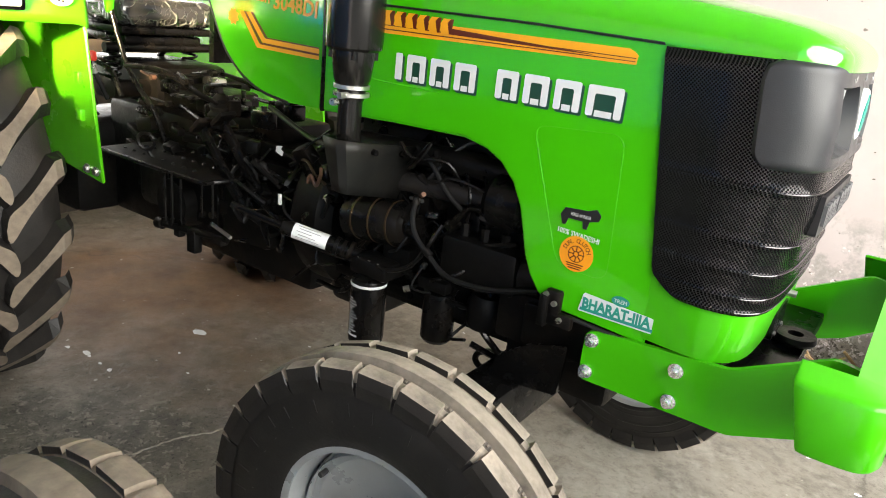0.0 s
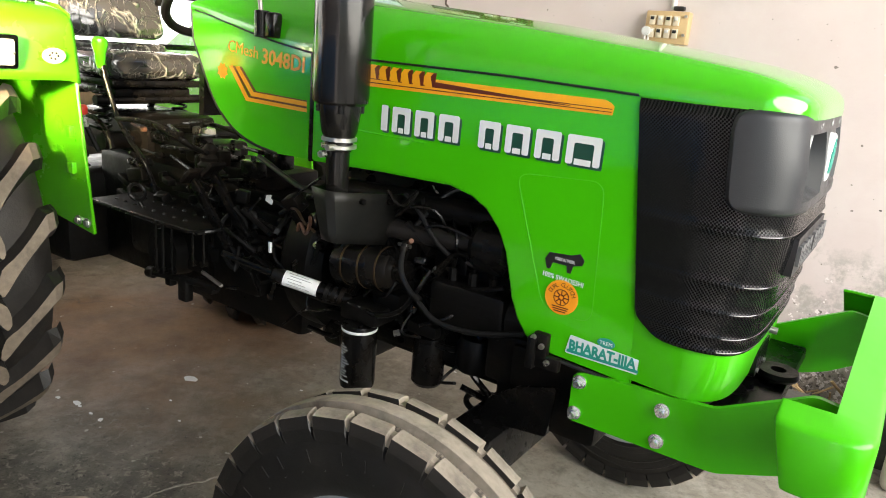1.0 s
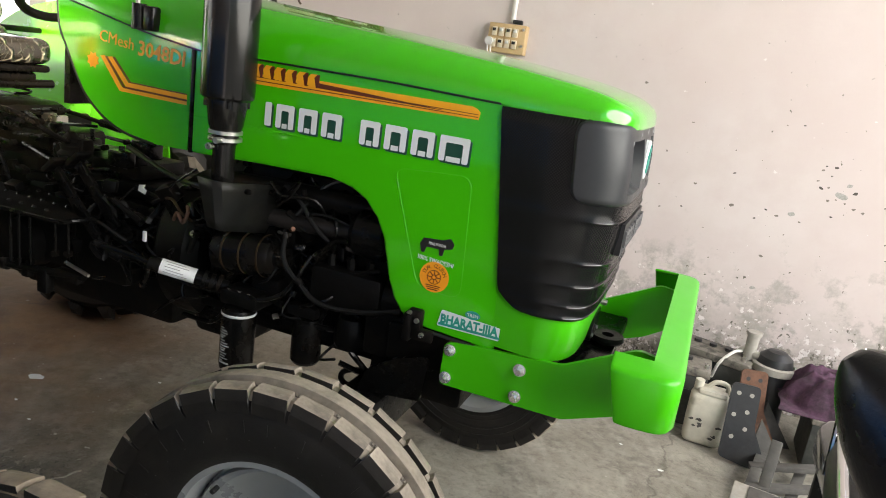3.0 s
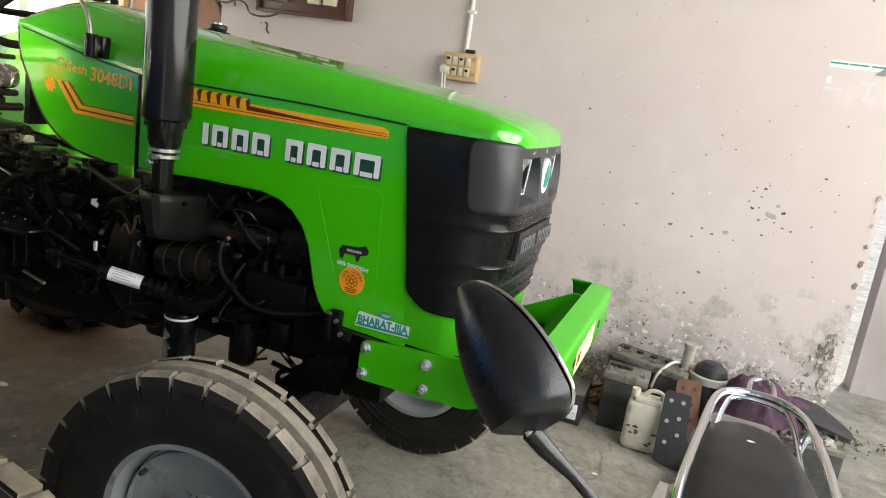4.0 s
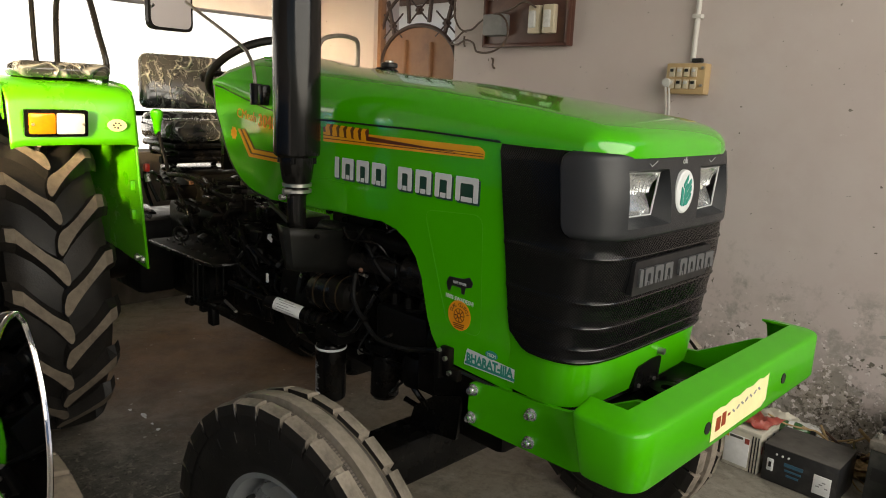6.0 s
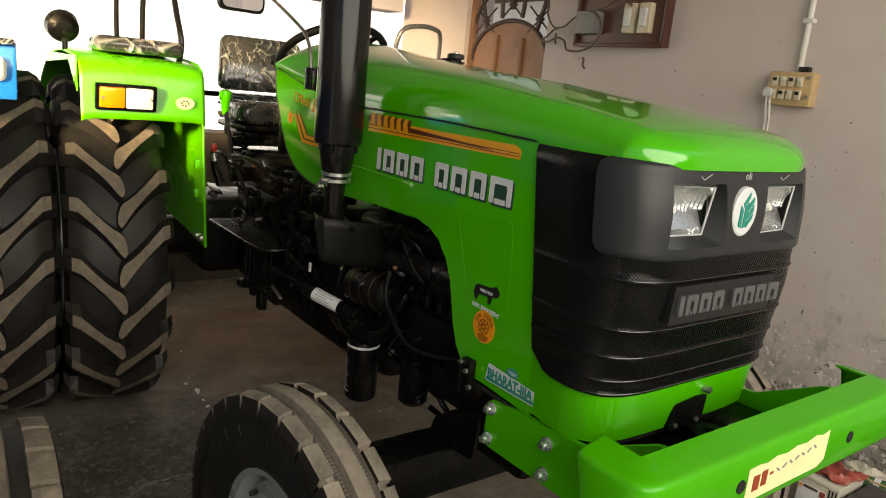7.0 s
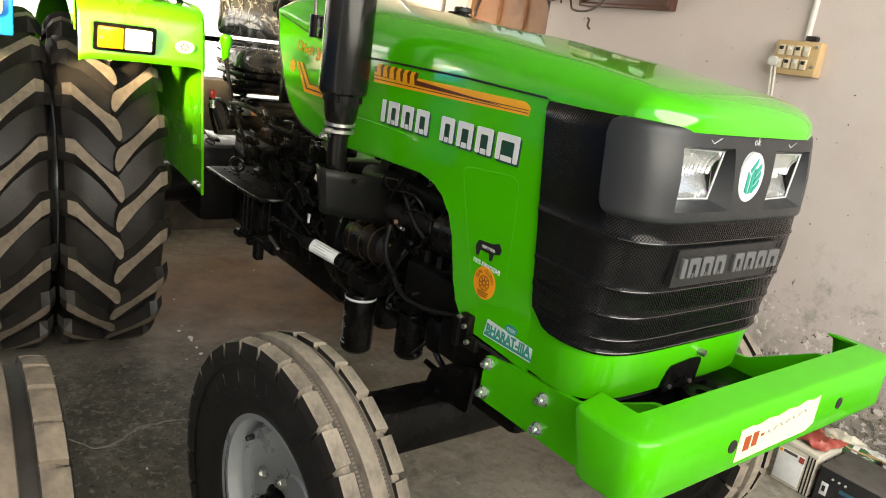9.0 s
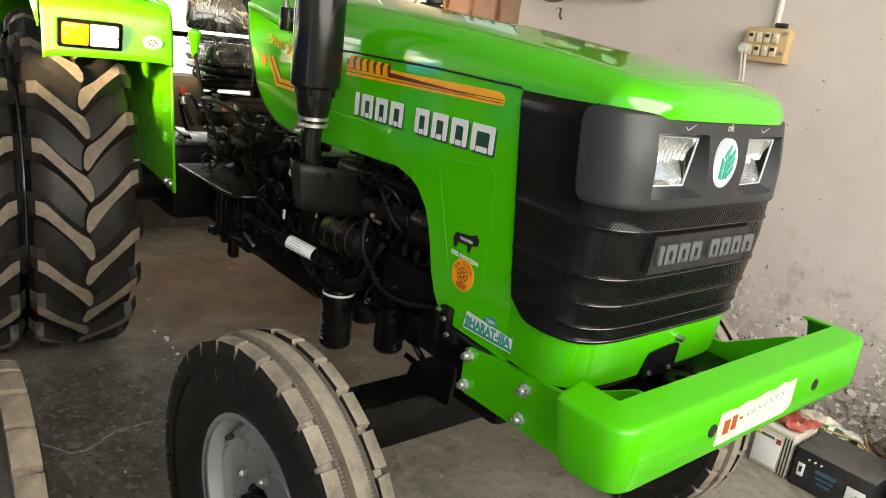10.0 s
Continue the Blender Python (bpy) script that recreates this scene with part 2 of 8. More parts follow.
SEAT = surface("black_vinyl", (0.008, 0.0078, 0.0075), 0.46, vary=0.2, grain=14, bump=0.001, bump_scale=300, spec=0.26, second=(0.018, 0.016, 0.014), second_scale=5, second_at=(0.5, 0.75))
AMBER = surface("amber_lens", (0.85, 0.26, 0.01), 0.15, vary=0.1, coat=0.5)
CLEARLENS = surface("white_lens", (0.85, 0.84, 0.76), 0.12, vary=0.08, coat=0.5)
BAKELITE = surface("cream_switch_plastic", (0.52, 0.37, 0.19), 0.4, vary=0.08, grain=20)
IVORY = surface("ivory_switch", (0.62, 0.54, 0.40), 0.35, vary=0.05)
GREY_BOX = surface("grey_meter_plastic", (0.22, 0.22, 0.22), 0.5, vary=0.1)
BOARD = surface("brown_painted_board", (0.085, 0.032, 0.022), 0.4, vary=0.15, grain=14, second=(0.13, 0.06, 0.04), second_scale=4)
PIPE = surface("grey_white_conduit", (0.66, 0.64, 0.60), 0.45, vary=0.08)
ARM = surface("dull_metal_arm", (0.30, 0.27, 0.25), 0.35, 0.8, vary=0.15)
WIRE = surface("brown_wire", (0.08, 0.05, 0.035), 0.5, vary=0.1)
GATEWOOD = surface("brown_gate_sheet", (0.27, 0.135, 0.07), 0.5, vary=0.12, grain=9, second=(0.20, 0.10, 0.055), second_scale=5)
GATEIRON = surface("dark_brown_iron", (0.06, 0.035, 0.028), 0.5, vary=0.2)
CLOTH = surface("purple_cloth", (0.080, 0.036, 0.066), 0.95, vary=0.3, grain=60, bump=0.01, bump_scale=26, second=(0.05, 0.028, 0.042), second_scale=14, second_at=(0.45, 0.62))
WHITE_DIRTY = surface("grubby_white_plastic", (0.55, 0.52, 0.43), 0.55, vary=0.15, grain=12, second=(0.25, 0.22, 0.16), second_scale=10, second_at=(0.55, 0.75))
BOXBLACK = surface("black_sheet_steel", (0.02, 0.02, 0.021), 0.42, vary=0.2, second=(0.07, 0.065, 0.06), second_scale=8, second_at=(0.55, 0.8))
DUSTYBOX = surface("dusty_dark_sheet", (0.085, 0.08, 0.072), 0.75, vary=0.2, grain=25, second=(0.05, 0.047, 0.042), second_scale=7)
CHEST = surface("grimy_green_grey_sheet", (0.036, 0.038, 0.034), 0.6, vary=0.25, grain=30, second=(0.085, 0.082, 0.070), second_scale=9, second_at=(0.52, 0.72))
BATTERYLID = surface("pale_dusty_battery_lid", (0.165, 0.15, 0.125), 0.75, vary=0.3, grain=30, second=(0.055, 0.05, 0.042), second_scale=16, second_at=(0.5, 0.62))
CARTON = surface("grey_carton", (0.34, 0.32, 0.28), 0.8, vary=0.12)
RUST = surface("rusty_iron", (0.12, 0.055, 0.03), 0.75, vary=0.3, grain=40, second=(0.05, 0.035, 0.028), second_scale=9, bump=0.002)
BIKEBLACK = surface("gloss_black_bike_paint", (0.012, 0.012, 0.013), 0.18, vary=0.05, coat=0.6)
BIKEPLASTIC = surface("black_mirror_plastic", (0.008, 0.008, 0.009), 0.30, vary=0.12, spec=0.42, bump=0.0004, bump_scale=400, second=(0.026, 0.024, 0.022), second_scale=16, second_at=(0.56, 0.74), rough_vary=0.1)
BOTTLE = surface("green_bottle_plastic", (0.035, 0.115, 0.035), 0.14, vary=0.3, grain=25, coat=0.4, second=(0.10, 0.20, 0.09), second_scale=18, second_at=(0.5, 0.7))
BRICKRED = surface("dull_red_plastic", (0.34, 0.062, 0.045), 0.45, vary=0.25, grain=30, second=(0.42, 0.16, 0.12), second_scale=20, second_at=(0.52, 0.7))
STRAW = surface("dry_straw", (0.36, 0.25, 0.12), 0.85, vary=0.25, random=0.2)
LEAFY = surface("small_weed_leaf", (0.05, 0.10, 0.02), 0.7, vary=0.3, random=0.3)
SKIM = surface("pale_broken_skim", (0.30, 0.28, 0.235), 0.9, vary=0.25, grain=60, second=(0.15, 0.14, 0.115), second_scale=25)
CERAMIC = surface("white_ceramic", (0.62, 0.62, 0.60), 0.3, vary=0.1)


def film_material():
    """Crinkled clear film over black vinyl: creases painted pale for their glints, and sharp gloss."""
    mat = bpy.data.materials.new("plastic_film_over_vinyl")
    mat.use_nodes = True
    nt = mat.node_tree
    b = nt.nodes["Principled BSDF"]
    co = nt.nodes.new("ShaderNodeTexCoord").outputs["Object"]

    def crease(scale, distort, width):
        n = nt.nodes.new("ShaderNodeTexNoise")
        for key, value in (("Scale", scale), ("Detail", 3.0), ("Roughness", 0.55), ("Distortion", distort)):
            n.inputs[key].default_value = value
        nt.links.new(co, n.inputs["Vector"])
        d = nt.nodes.new("ShaderNodeMath")
        d.operation = "SUBTRACT"
        d.inputs[1].default_value = 0.5
        nt.links.new(n.outputs["Fac"], d.inputs[0])
        a = nt.nodes.new("ShaderNodeMath")
        a.operation = "ABSOLUTE"
        nt.links.new(d.outputs[0], a.inputs[0])
        r = nt.nodes.new("ShaderNodeMapRange")
        for key, value in (("From Min", 0.0), ("From Max", width), ("To Min", 1.0), ("To Max", 0.0)):
            r.inputs[key].default_value = value
        nt.links.new(a.outputs[0], r.inputs["Value"])
        return r.outputs["Result"]

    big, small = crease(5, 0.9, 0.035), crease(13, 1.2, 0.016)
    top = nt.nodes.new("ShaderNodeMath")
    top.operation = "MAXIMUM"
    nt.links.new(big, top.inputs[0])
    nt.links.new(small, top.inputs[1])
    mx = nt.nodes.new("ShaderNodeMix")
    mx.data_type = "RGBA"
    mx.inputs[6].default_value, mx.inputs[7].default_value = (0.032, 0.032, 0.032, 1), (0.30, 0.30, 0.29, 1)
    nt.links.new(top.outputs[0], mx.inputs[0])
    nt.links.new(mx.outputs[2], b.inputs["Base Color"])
    b.inputs["Roughness"].default_value, b.inputs["Coat Weight"].default_value = 0.16, 1.0
    bp = nt.nodes.new("ShaderNodeBump")
    bp.inputs["Strength"].default_value, bp.inputs["Distance"].default_value = 0.9, 0.02
    nt.links.new(top.outputs[0], bp.inputs["Height"])
    nt.links.new(bp.outputs["Normal"], b.inputs["Normal"])
    return mat


FILM = film_material()


def mirror_material():
    mat = bpy.data.materials.new("mirror_glass")
    mat.use_nodes = True
    b = mat.node_tree.nodes["Principled BSDF"]
    b.inputs["Base Color"].default_value = (0.85, 0.86, 0.86, 1)
    b.inputs["Metallic"].default_value, b.inputs["Roughness"].default_value = 1.0, 0.02
    return mat


def lens_material():
    """Thin clear cover glass: mostly see-through, with a little gloss."""
    mat = bpy.data.materials.new("headlamp_glass")
    mat.use_nodes = True
    nt = mat.node_tree
    nt.nodes.remove(nt.nodes["Principled BSDF"])
    a, b, m = nt.nodes.new("ShaderNodeBsdfTransparent"), nt.nodes.new("ShaderNodeBsdfGlossy"), nt.nodes.new("ShaderNodeMixShader")
    a.inputs["Color"].default_value = (0.93, 0.95, 0.95, 1)
    b.inputs["Roughness"].default_value, m.inputs[0].default_value = 0.04, 0.10
    nt.links.new(a.outputs[0], m.inputs[1])
    nt.links.new(b.outputs[0], m.inputs[2])
    nt.links.new(m.outputs[0], nt.nodes["Material Output"].inputs["Surface"])
    return mat


GREYGLASS = surface("fluted_glass_edge", (0.45, 0.46, 0.46), 0.2, vary=0.1)
BEAD = surface("polished_black_rib", (0.02, 0.02, 0.02), 0.16, vary=0.2, grain=300, rough_vary=0.08, spec=0.8)
MIRROR, GLASS = mirror_material(), lens_material()
REFLECTOR = surface("lamp_reflector", (0.62, 0.63, 0.63), 0.24, 0.8, vary=0.04, grain=60, bump=0.001, bump_scale=90, rough_vary=0.05)


def mesh_material():
    """Fine perforated grille sheet: staggered holes over black depth, by its own uv in metres."""
    mat = bpy.data.materials.new("perforated_black_mesh")
    mat.use_nodes = True
    nt = mat.node_tree
    b = nt.nodes["Principled BSDF"]
    uv = nt.nodes.new("ShaderNodeUVMap")
    uv.uv_map = "metres"
    mp = nt.nodes.new("ShaderNodeMapping")
    mp.inputs["Rotation"].default_value[2] = radians(45)
    mp.inputs["Scale"].default_value = (215, 215, 215)
    nt.links.new(uv.outputs["UV"], mp.inputs["Vector"])
    v = nt.nodes.new("ShaderNodeTexVoronoi")
    v.voronoi_dimensions = "2D"
    v.inputs["Scale"].default_value, v.inputs["Randomness"].default_value = 1.0, 0.0
    nt.links.new(mp.outputs["Vector"], v.inputs["Vector"])
    r = nt.nodes.new("ShaderNodeMapRange")
    r.inputs["From Min"].default_value, r.inputs["From Max"].default_value = 0.30, 0.42
    nt.links.new(v.outputs["Distance"], r.inputs["Value"])
    mx = nt.nodes.new("ShaderNodeMix")
    mx.data_type = "RGBA"
    mx.inputs[6].default_value, mx.inputs[7].default_value = (0.0004, 0.0004, 0.0004, 1), (0.009, 0.009, 0.0095, 1)
    nt.links.new(r.outputs["Result"], mx.inputs[0])
    nt.links.new(mx.outputs[2], b.inputs["Base Color"])
    b.inputs["Roughness"].default_value = 0.15
    sp = nt.nodes.new("ShaderNodeMath")
    sp.operation = "MULTIPLY"
    sp.inputs[1].default_value = 0.38
    nt.links.new(r.outputs["Result"], sp.inputs[0])
    nt.links.new(sp.outputs[0], b.inputs["Specular IOR Level"])
    bp = nt.nodes.new("ShaderNodeBump")
    bp.inputs["Strength"].default_value, bp.inputs["Distance"].default_value = 1.0, 0.003
    nt.links.new(r.outputs["Result"], bp.inputs["Height"])
    nt.links.new(bp.outputs["Normal"], b.inputs["Normal"])
    return mat


MESH = mesh_material()


def wall_material():
    """Pink-white distemper, patched and stained, flaked off to grey plaster low down, with small chips."""
    mat = bpy.data.materials.new("flaking_pink_plaster")
    mat.use_nodes = True
    nt = mat.node_tree
    b = nt.nodes["Principled BSDF"]
    co = nt.nodes.new("ShaderNodeTexCoord").outputs["Object"]

    def tex(scale, detail, kind="ShaderNodeTexNoise", rough=0.6):
        n = nt.nodes.new(kind)
        n.inputs["Scale"].default_value = scale
        if kind == "ShaderNodeTexNoise":
            n.inputs["Detail"].default_value, n.inputs["Roughness"].default_value = detail, rough
        nt.links.new(co, n.inputs["Vector"])
        return n

    def math_(op, a, c):
        n = nt.nodes.new("ShaderNodeMath")
        n.operation = op
        for k, value in enumerate((a, c)):
            if isinstance(value, (int, float)):
                n.inputs[k].default_value = value
            else:
                nt.links.new(value, n.inputs[k])
        return n.outputs[0]

    def span(value, lo, hi, a=0.0, c=1.0):
        n = nt.nodes.new("ShaderNodeMapRange")
        for key, x in (("From Min", lo), ("From Max", hi), ("To Min", a), ("To Max", c)):
            n.inputs[key].default_value = x
        nt.links.new(value, n.inputs["Value"])
        return n.outputs["Result"]

    def mix(fac, a, c):
        n = nt.nodes.new("ShaderNodeMix")
        n.data_type = "RGBA"
        nt.links.new(fac, n.inputs[0])
        for k, value in ((6, a), (7, c)):
            if isinstance(value, tuple):
                n.inputs[k].default_value = (*value, 1)
            else:
                nt.links.new(value, n.inputs[k])
        return n.outputs[2]

    sep = nt.nodes.new("ShaderNodeSeparateXYZ")
    nt.links.new(co, sep.inputs[0])
    base = mix(span(tex(0.9, 5).outputs["Fac"], 0.4, 0.65), (0.575, 0.495, 0.472), (0.625, 0.56, 0.54))
    base = mix(span(tex(5, 6).outputs["Fac"], 0.45, 0.8), base, (0.57, 0.49, 0.47))
    # flaked band: a ragged border between 0.2 and 0.5 m
    edge = math_("ADD", sep.outputs["Z"], span(tex(5.0, 9, rough=0.76).outputs["Fac"], 0.3, 0.7, -0.20, 0.20))
    bare = span(edge, 0.25, 0.31, 1.0, 0.0)
    plaster = mix(span(tex(30, 8, rough=0.75).outputs["Fac"], 0.42, 0.6), (0.26, 0.23, 0.19), (0.46, 0.41, 0.37))
    plaster = mix(span(tex(58, 6, rough=0.7).outputs["Fac"], 0.52, 0.58), plaster, (0.085, 0.070, 0.055))
    plaster = mix(span(tex(44, 6, rough=0.7).outputs["Fac"], 0.59, 0.63), plaster, (0.62, 0.57, 0.55))
    plaster = mix(span(tex(1.7, 4).outputs["Fac"], 0.52, 0.60, 0.0, 0.75), plaster, (0.34, 0.32, 0.285))
    out = mix(bare, base, plaster)
    # soft grey and brown grime above the bare foot
    grime = math_("MULTIPLY", span(edge, 0.30, 0.62, 1.0, 0.0), span(tex(3.2, 7, rough=0.65).outputs["Fac"], 0.42, 0.60, 0.0, 0.85))
    out = mix(grime, out, (0.345, 0.315, 0.275))
    streak = math_("MULTIPLY", span(edge, 0.55, 0.80, 1.0, 0.0), span(tex(8, 8, rough=0.72).outputs["Fac"], 0.51, 0.61, 0.0, 0.75))
    out = mix(streak, out, (0.33, 0.305, 0.275))
    # chips: ragged little losses, thick along the flaked border and rare above it
    near = span(edge, 0.30, 0.72, 0.20, 0.0)
    rough_spots = math_("ADD", tex(46, 2.5, rough=0.5).outputs["Fac"], math_("MULTIPLY", span(tex(6, 3).outputs["Fac"], 0.4, 0.65), near))
    chip = span(rough_spots, 0.745, 0.765)
    out = mix(chip, out, (0.16, 0.145, 0.12))
    pale = span(math_("ADD", tex(33, 3, rough=0.6).outputs["Fac"], math_("MULTIPLY", near, 0.8)), 0.735, 0.76)
    out = mix(pale, out, (0.72, 0.67, 0.65))
    out = mix(span(tex(2.1, 7, rough=0.7).outputs["Fac"], 0.60, 0.72, 0.0, 0.5), out, (0.50, 0.44, 0.42))
    nt.links.new(out, b.inputs["Base Color"])
    b.inputs["Roughness"].default_value = 0.85
    bp = nt.nodes.new("ShaderNodeBump")
    bp.inputs["Strength"].default_value, bp.inputs["Distance"].default_value = 0.6, 0.006
    height = math_("SUBTRACT", math_("MULTIPLY", tex(12, 8, rough=0.7).outputs["Fac"], 0.5), math_("ADD", bare, chip))
    nt.links.new(height, bp.inputs["Height"])
    nt.links.new(bp.outputs["Normal"], b.inputs["Normal"])
    return mat


def floor_material():
    """Worn grey concrete with brown dust, dark oil stains and pale scuffs."""
    mat = bpy.data.materials.new("worn_concrete")
    mat.use_nodes = True
    nt = mat.node_tree
    b = nt.nodes["Principled BSDF"]
    co = nt.nodes.new("ShaderNodeTexCoord").outputs["Object"]

    def tex(scale, detail=7.0, rough=0.62, distort=0.0):
        n = nt.nodes.new("ShaderNodeTexNoise")
        for key, value in (("Scale", scale), ("Detail", detail), ("Roughness", rough), ("Distortion", distort)):
            n.inputs[key].default_value = value
        nt.links.new(co, n.inputs["Vector"])
        return n.outputs["Fac"]

    def span(value, lo, hi, a=0.0, c=1.0):
        n = nt.nodes.new("ShaderNodeMapRange")
        for key, x in (("From Min", lo), ("From Max", hi), ("To Min", a), ("To Max", c)):
            n.inputs[key].default_value = x
        nt.links.new(value, n.inputs["Value"])
        return n.outputs["Result"]

    def mix(fac, a, c):
        n = nt.nodes.new("ShaderNodeMix")
        n.data_type = "RGBA"
        nt.links.new(fac, n.inputs[0])
        for k, value in ((6, a), (7, c)):
            if isinstance(value, tuple):
                n.inputs[k].default_value = (*value, 1)
            else:
                nt.links.new(value, n.inputs[k])
        return n.outputs[2]

    def patch(centre, lo, hi, strength, ragged=0.9, scale=1.3):
        """A stain with a ragged border round a spot of the floor."""
        far = nt.nodes.new("ShaderNodeVectorMath")
        far.operation = "DISTANCE"
        nt.links.new(co, far.inputs[0])
        far.inputs[1].default_value = centre
        spread = nt.nodes.new("ShaderNodeMath")
        spread.operation = "ADD"
        nt.links.new(far.outputs["Value"], spread.inputs[0])
        nt.links.new(span(tex(scale, 6), 0.3, 0.7, -ragged, ragged), spread.inputs[1])
        return span(spread.outputs[0], lo, hi, strength, 0.0)

    def times(a, c):
        n = nt.nodes.new("ShaderNodeMath")
        n.operation = "MULTIPLY"
        nt.links.new(a, n.inputs[0])
        nt.links.new(c, n.inputs[1])
        return n.outputs[0]

    out = mix(span(tex(1.1), 0.40, 0.62), (0.315, 0.292, 0.244), (0.215, 0.200, 0.160))
    # a darker olive-grey patch below the green tractor's gearbox
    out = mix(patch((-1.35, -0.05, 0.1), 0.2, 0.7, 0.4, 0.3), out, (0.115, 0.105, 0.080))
    out = mix(span(tex(5.5, 9, 0.7, distort=0.8), 0.48, 0.66, 0.0, 0.6), out, (0.080, 0.073, 0.058))
    out = mix(span(tex(24, 8, 0.78), 0.50, 0.62, 0.0, 0.42), out, (0.095, 0.085, 0.068))
    out = mix(span(tex(9, 9, 0.72), 0.49, 0.66, 0.0, 0.75), out, (0.38, 0.355, 0.30))
    # rusty oil soaked in under the tractor
    rusty = mix(span(tex(4, 8, 0.7), 0.38, 0.62), (0.105, 0.046, 0.015), (0.195, 0.100, 0.038))
    out = mix(patch((-2.15, 0.25, 0.1), 0.45, 1.15, 0.82, 0.3), out, rusty)
    out = mix(patch((-0.9, 0.6, 0.1), 0.2, 0.9, 0.22, 0.5), out, rusty)
    # the skim has scaled off in small shreds between the machines
    scaled = patch((-1.15, -0.78, 0.1), 0.35, 0.75, 1.0, 0.3, 2.5)
    shreds = tex(30, 8, 0.68, distort=0.6)
    out = mix(times(scaled, span(tex(7, 8, 0.7), 0.36, 0.56, 0.35, 0.95)), out, (0.078, 0.074, 0.060))
    out = mix(times(scaled, span(shreds, 0.545, 0.60)), out, (0.27, 0.25, 0.205))
    out = mix(times(scaled, span(tex(55, 6, 0.7), 0.57, 0.63)), out, (0.030, 0.028, 0.023))
    out = mix(span(tex(60, 5, 0.7), 0.58, 0.70, 0.0, 0.6), out, (0.09, 0.078, 0.062))
    out = mix(span(tex(26, 2, 0.4), 0.73, 0.77, 0.0, 0.8), out, (0.48, 0.45, 0.40))
    crack = nt.nodes.new("ShaderNodeTexVoronoi")
    crack.feature = "DISTANCE_TO_EDGE"
    crack.inputs["Scale"].default_value = 0.33
    bend = nt.nodes.new("ShaderNodeMix")
    bend.data_type = "RGBA"
    bend.inputs[0].default_value = 0.22
    nt.links.new(co, bend.inputs[6])
    wob = nt.nodes.new("ShaderNodeTexNoise")
    wob.inputs["Scale"].default_value, wob.inputs["Detail"].default_value = 5.0, 8.0
    nt.links.new(co, wob.inputs["Vector"])
    nt.links.new(wob.outputs["Color"], bend.inputs[7])
    nt.links.new(bend.outputs[2], crack.inputs["Vector"])
    out = mix(span(crack.outputs["Distance"], 0.0, 0.0022, 0.55, 0.0), out, (0.06, 0.05, 0.04))
    nt.links.new(out, b.inputs["Base Color"])
    nt.links.new(span(tex(2.3), 0.35, 0.7, 0.45, 0.8), b.inputs["Roughness"])
    bp = nt.nodes.new("ShaderNodeBump")
    bp.inputs["Strength"].default_value, bp.inputs["Distance"].default_value = 0.7, 0.008
    rise = nt.nodes.new("ShaderNodeMath")
    rise.operation = "ADD"
    nt.links.new(tex(14, 9, 0.72), rise.inputs[0])
    nt.links.new(times(scaled, span(shreds, 0.50, 0.62, 0.0, 0.5)), rise.inputs[1])
    nt.links.new(rise.outputs[0], bp.inputs["Height"])
    nt.links.new(bp.outputs["Normal"], b.inputs["Normal"])
    return mat


WALL, FLOOR = wall_material(), floor_material()


def glare_material():
    """Plain overexposed daylight far outside the window."""
    mat = bpy.data.materials.new("white_daylight")
    mat.use_nodes = True
    b = mat.node_tree.nodes["Principled BSDF"]
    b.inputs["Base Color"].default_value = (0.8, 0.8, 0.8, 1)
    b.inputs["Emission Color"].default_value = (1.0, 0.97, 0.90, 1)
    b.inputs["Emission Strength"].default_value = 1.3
    return mat


GLARE = glare_material()
NOTICE = surface("faded_notice_paper", (0.585, 0.515, 0.492), 0.85, vary=0.06, grain=12)
STREETWALL = surface("weathered_street_plaster", (0.42, 0.37, 0.36), 0.9, vary=0.1, grain=10, second=(0.33, 0.29, 0.28), second_scale=2.5, bump=0.003, bump_scale=20)
LAVENDER = surface("pale_lavender_distemper", (0.62, 0.56, 0.58), 0.85, vary=0.06, grain=8, second=(0.55, 0.49, 0.50), second_scale=1.5, bump=0.003, bump_scale=20)
CEILING = surface("whitewashed_slab", (0.42, 0.40, 0.38), 0.9, vary=0.08, grain=5, second=(0.34, 0.32, 0.30), second_scale=1.2, bump=0.002, bump_scale=30)
YARDWALL = surface("white_yard_wall", (0.85, 0.83, 0.80), 0.9, vary=0.04, grain=6, second=(0.78, 0.75, 0.72), second_scale=1.0)

# ---------------------------------------------------------------- the place
def structure(name, bm, material, label, category, smooth=0.0):
    return tagged(part(name, bm, material, None, "", smooth), label, category, kind="structure")


bm = bmesh.new()
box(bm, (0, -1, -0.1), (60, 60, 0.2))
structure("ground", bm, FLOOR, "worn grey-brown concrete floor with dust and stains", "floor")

WALL_Y, BACK_X = 1.84, -3.4
bm = bmesh.new()
box(bm, (-0.16, WALL_Y + 0.115, 1.5), (3.68, 0.23, 3.0))
wall_ob = structure("wall_north", bm, WALL, "pinkish plastered wall, flaking to grey along its foot", "wall")
bm = bmesh.new()
box(bm, (-3.2, WALL_Y + 0.115, 1.5), (0.8, 0.23, 3.0))
box(bm, (-2.4, WALL_Y + 0.115, 2.7), (0.8, 0.23, 0.6))
structure("wall_north_end", bm, WALL, "pinkish plastered wall beside and over the gateway", "wall")
bm = bmesh.new()
box(bm, (BACK_X - 0.115, -0.6, 2.47), (0.23, 4.6, 1.06))
box(bm, (BACK_X - 0.115, -3.9, 1.5), (0.23, 2.0, 3.0))
structure("wall_west", bm, LAVENDER, "pale lavender back wall with a wide open window", "wall")
# low wall coloured dark to stand in for the black-brown clutter before it
bm = bmesh.new()
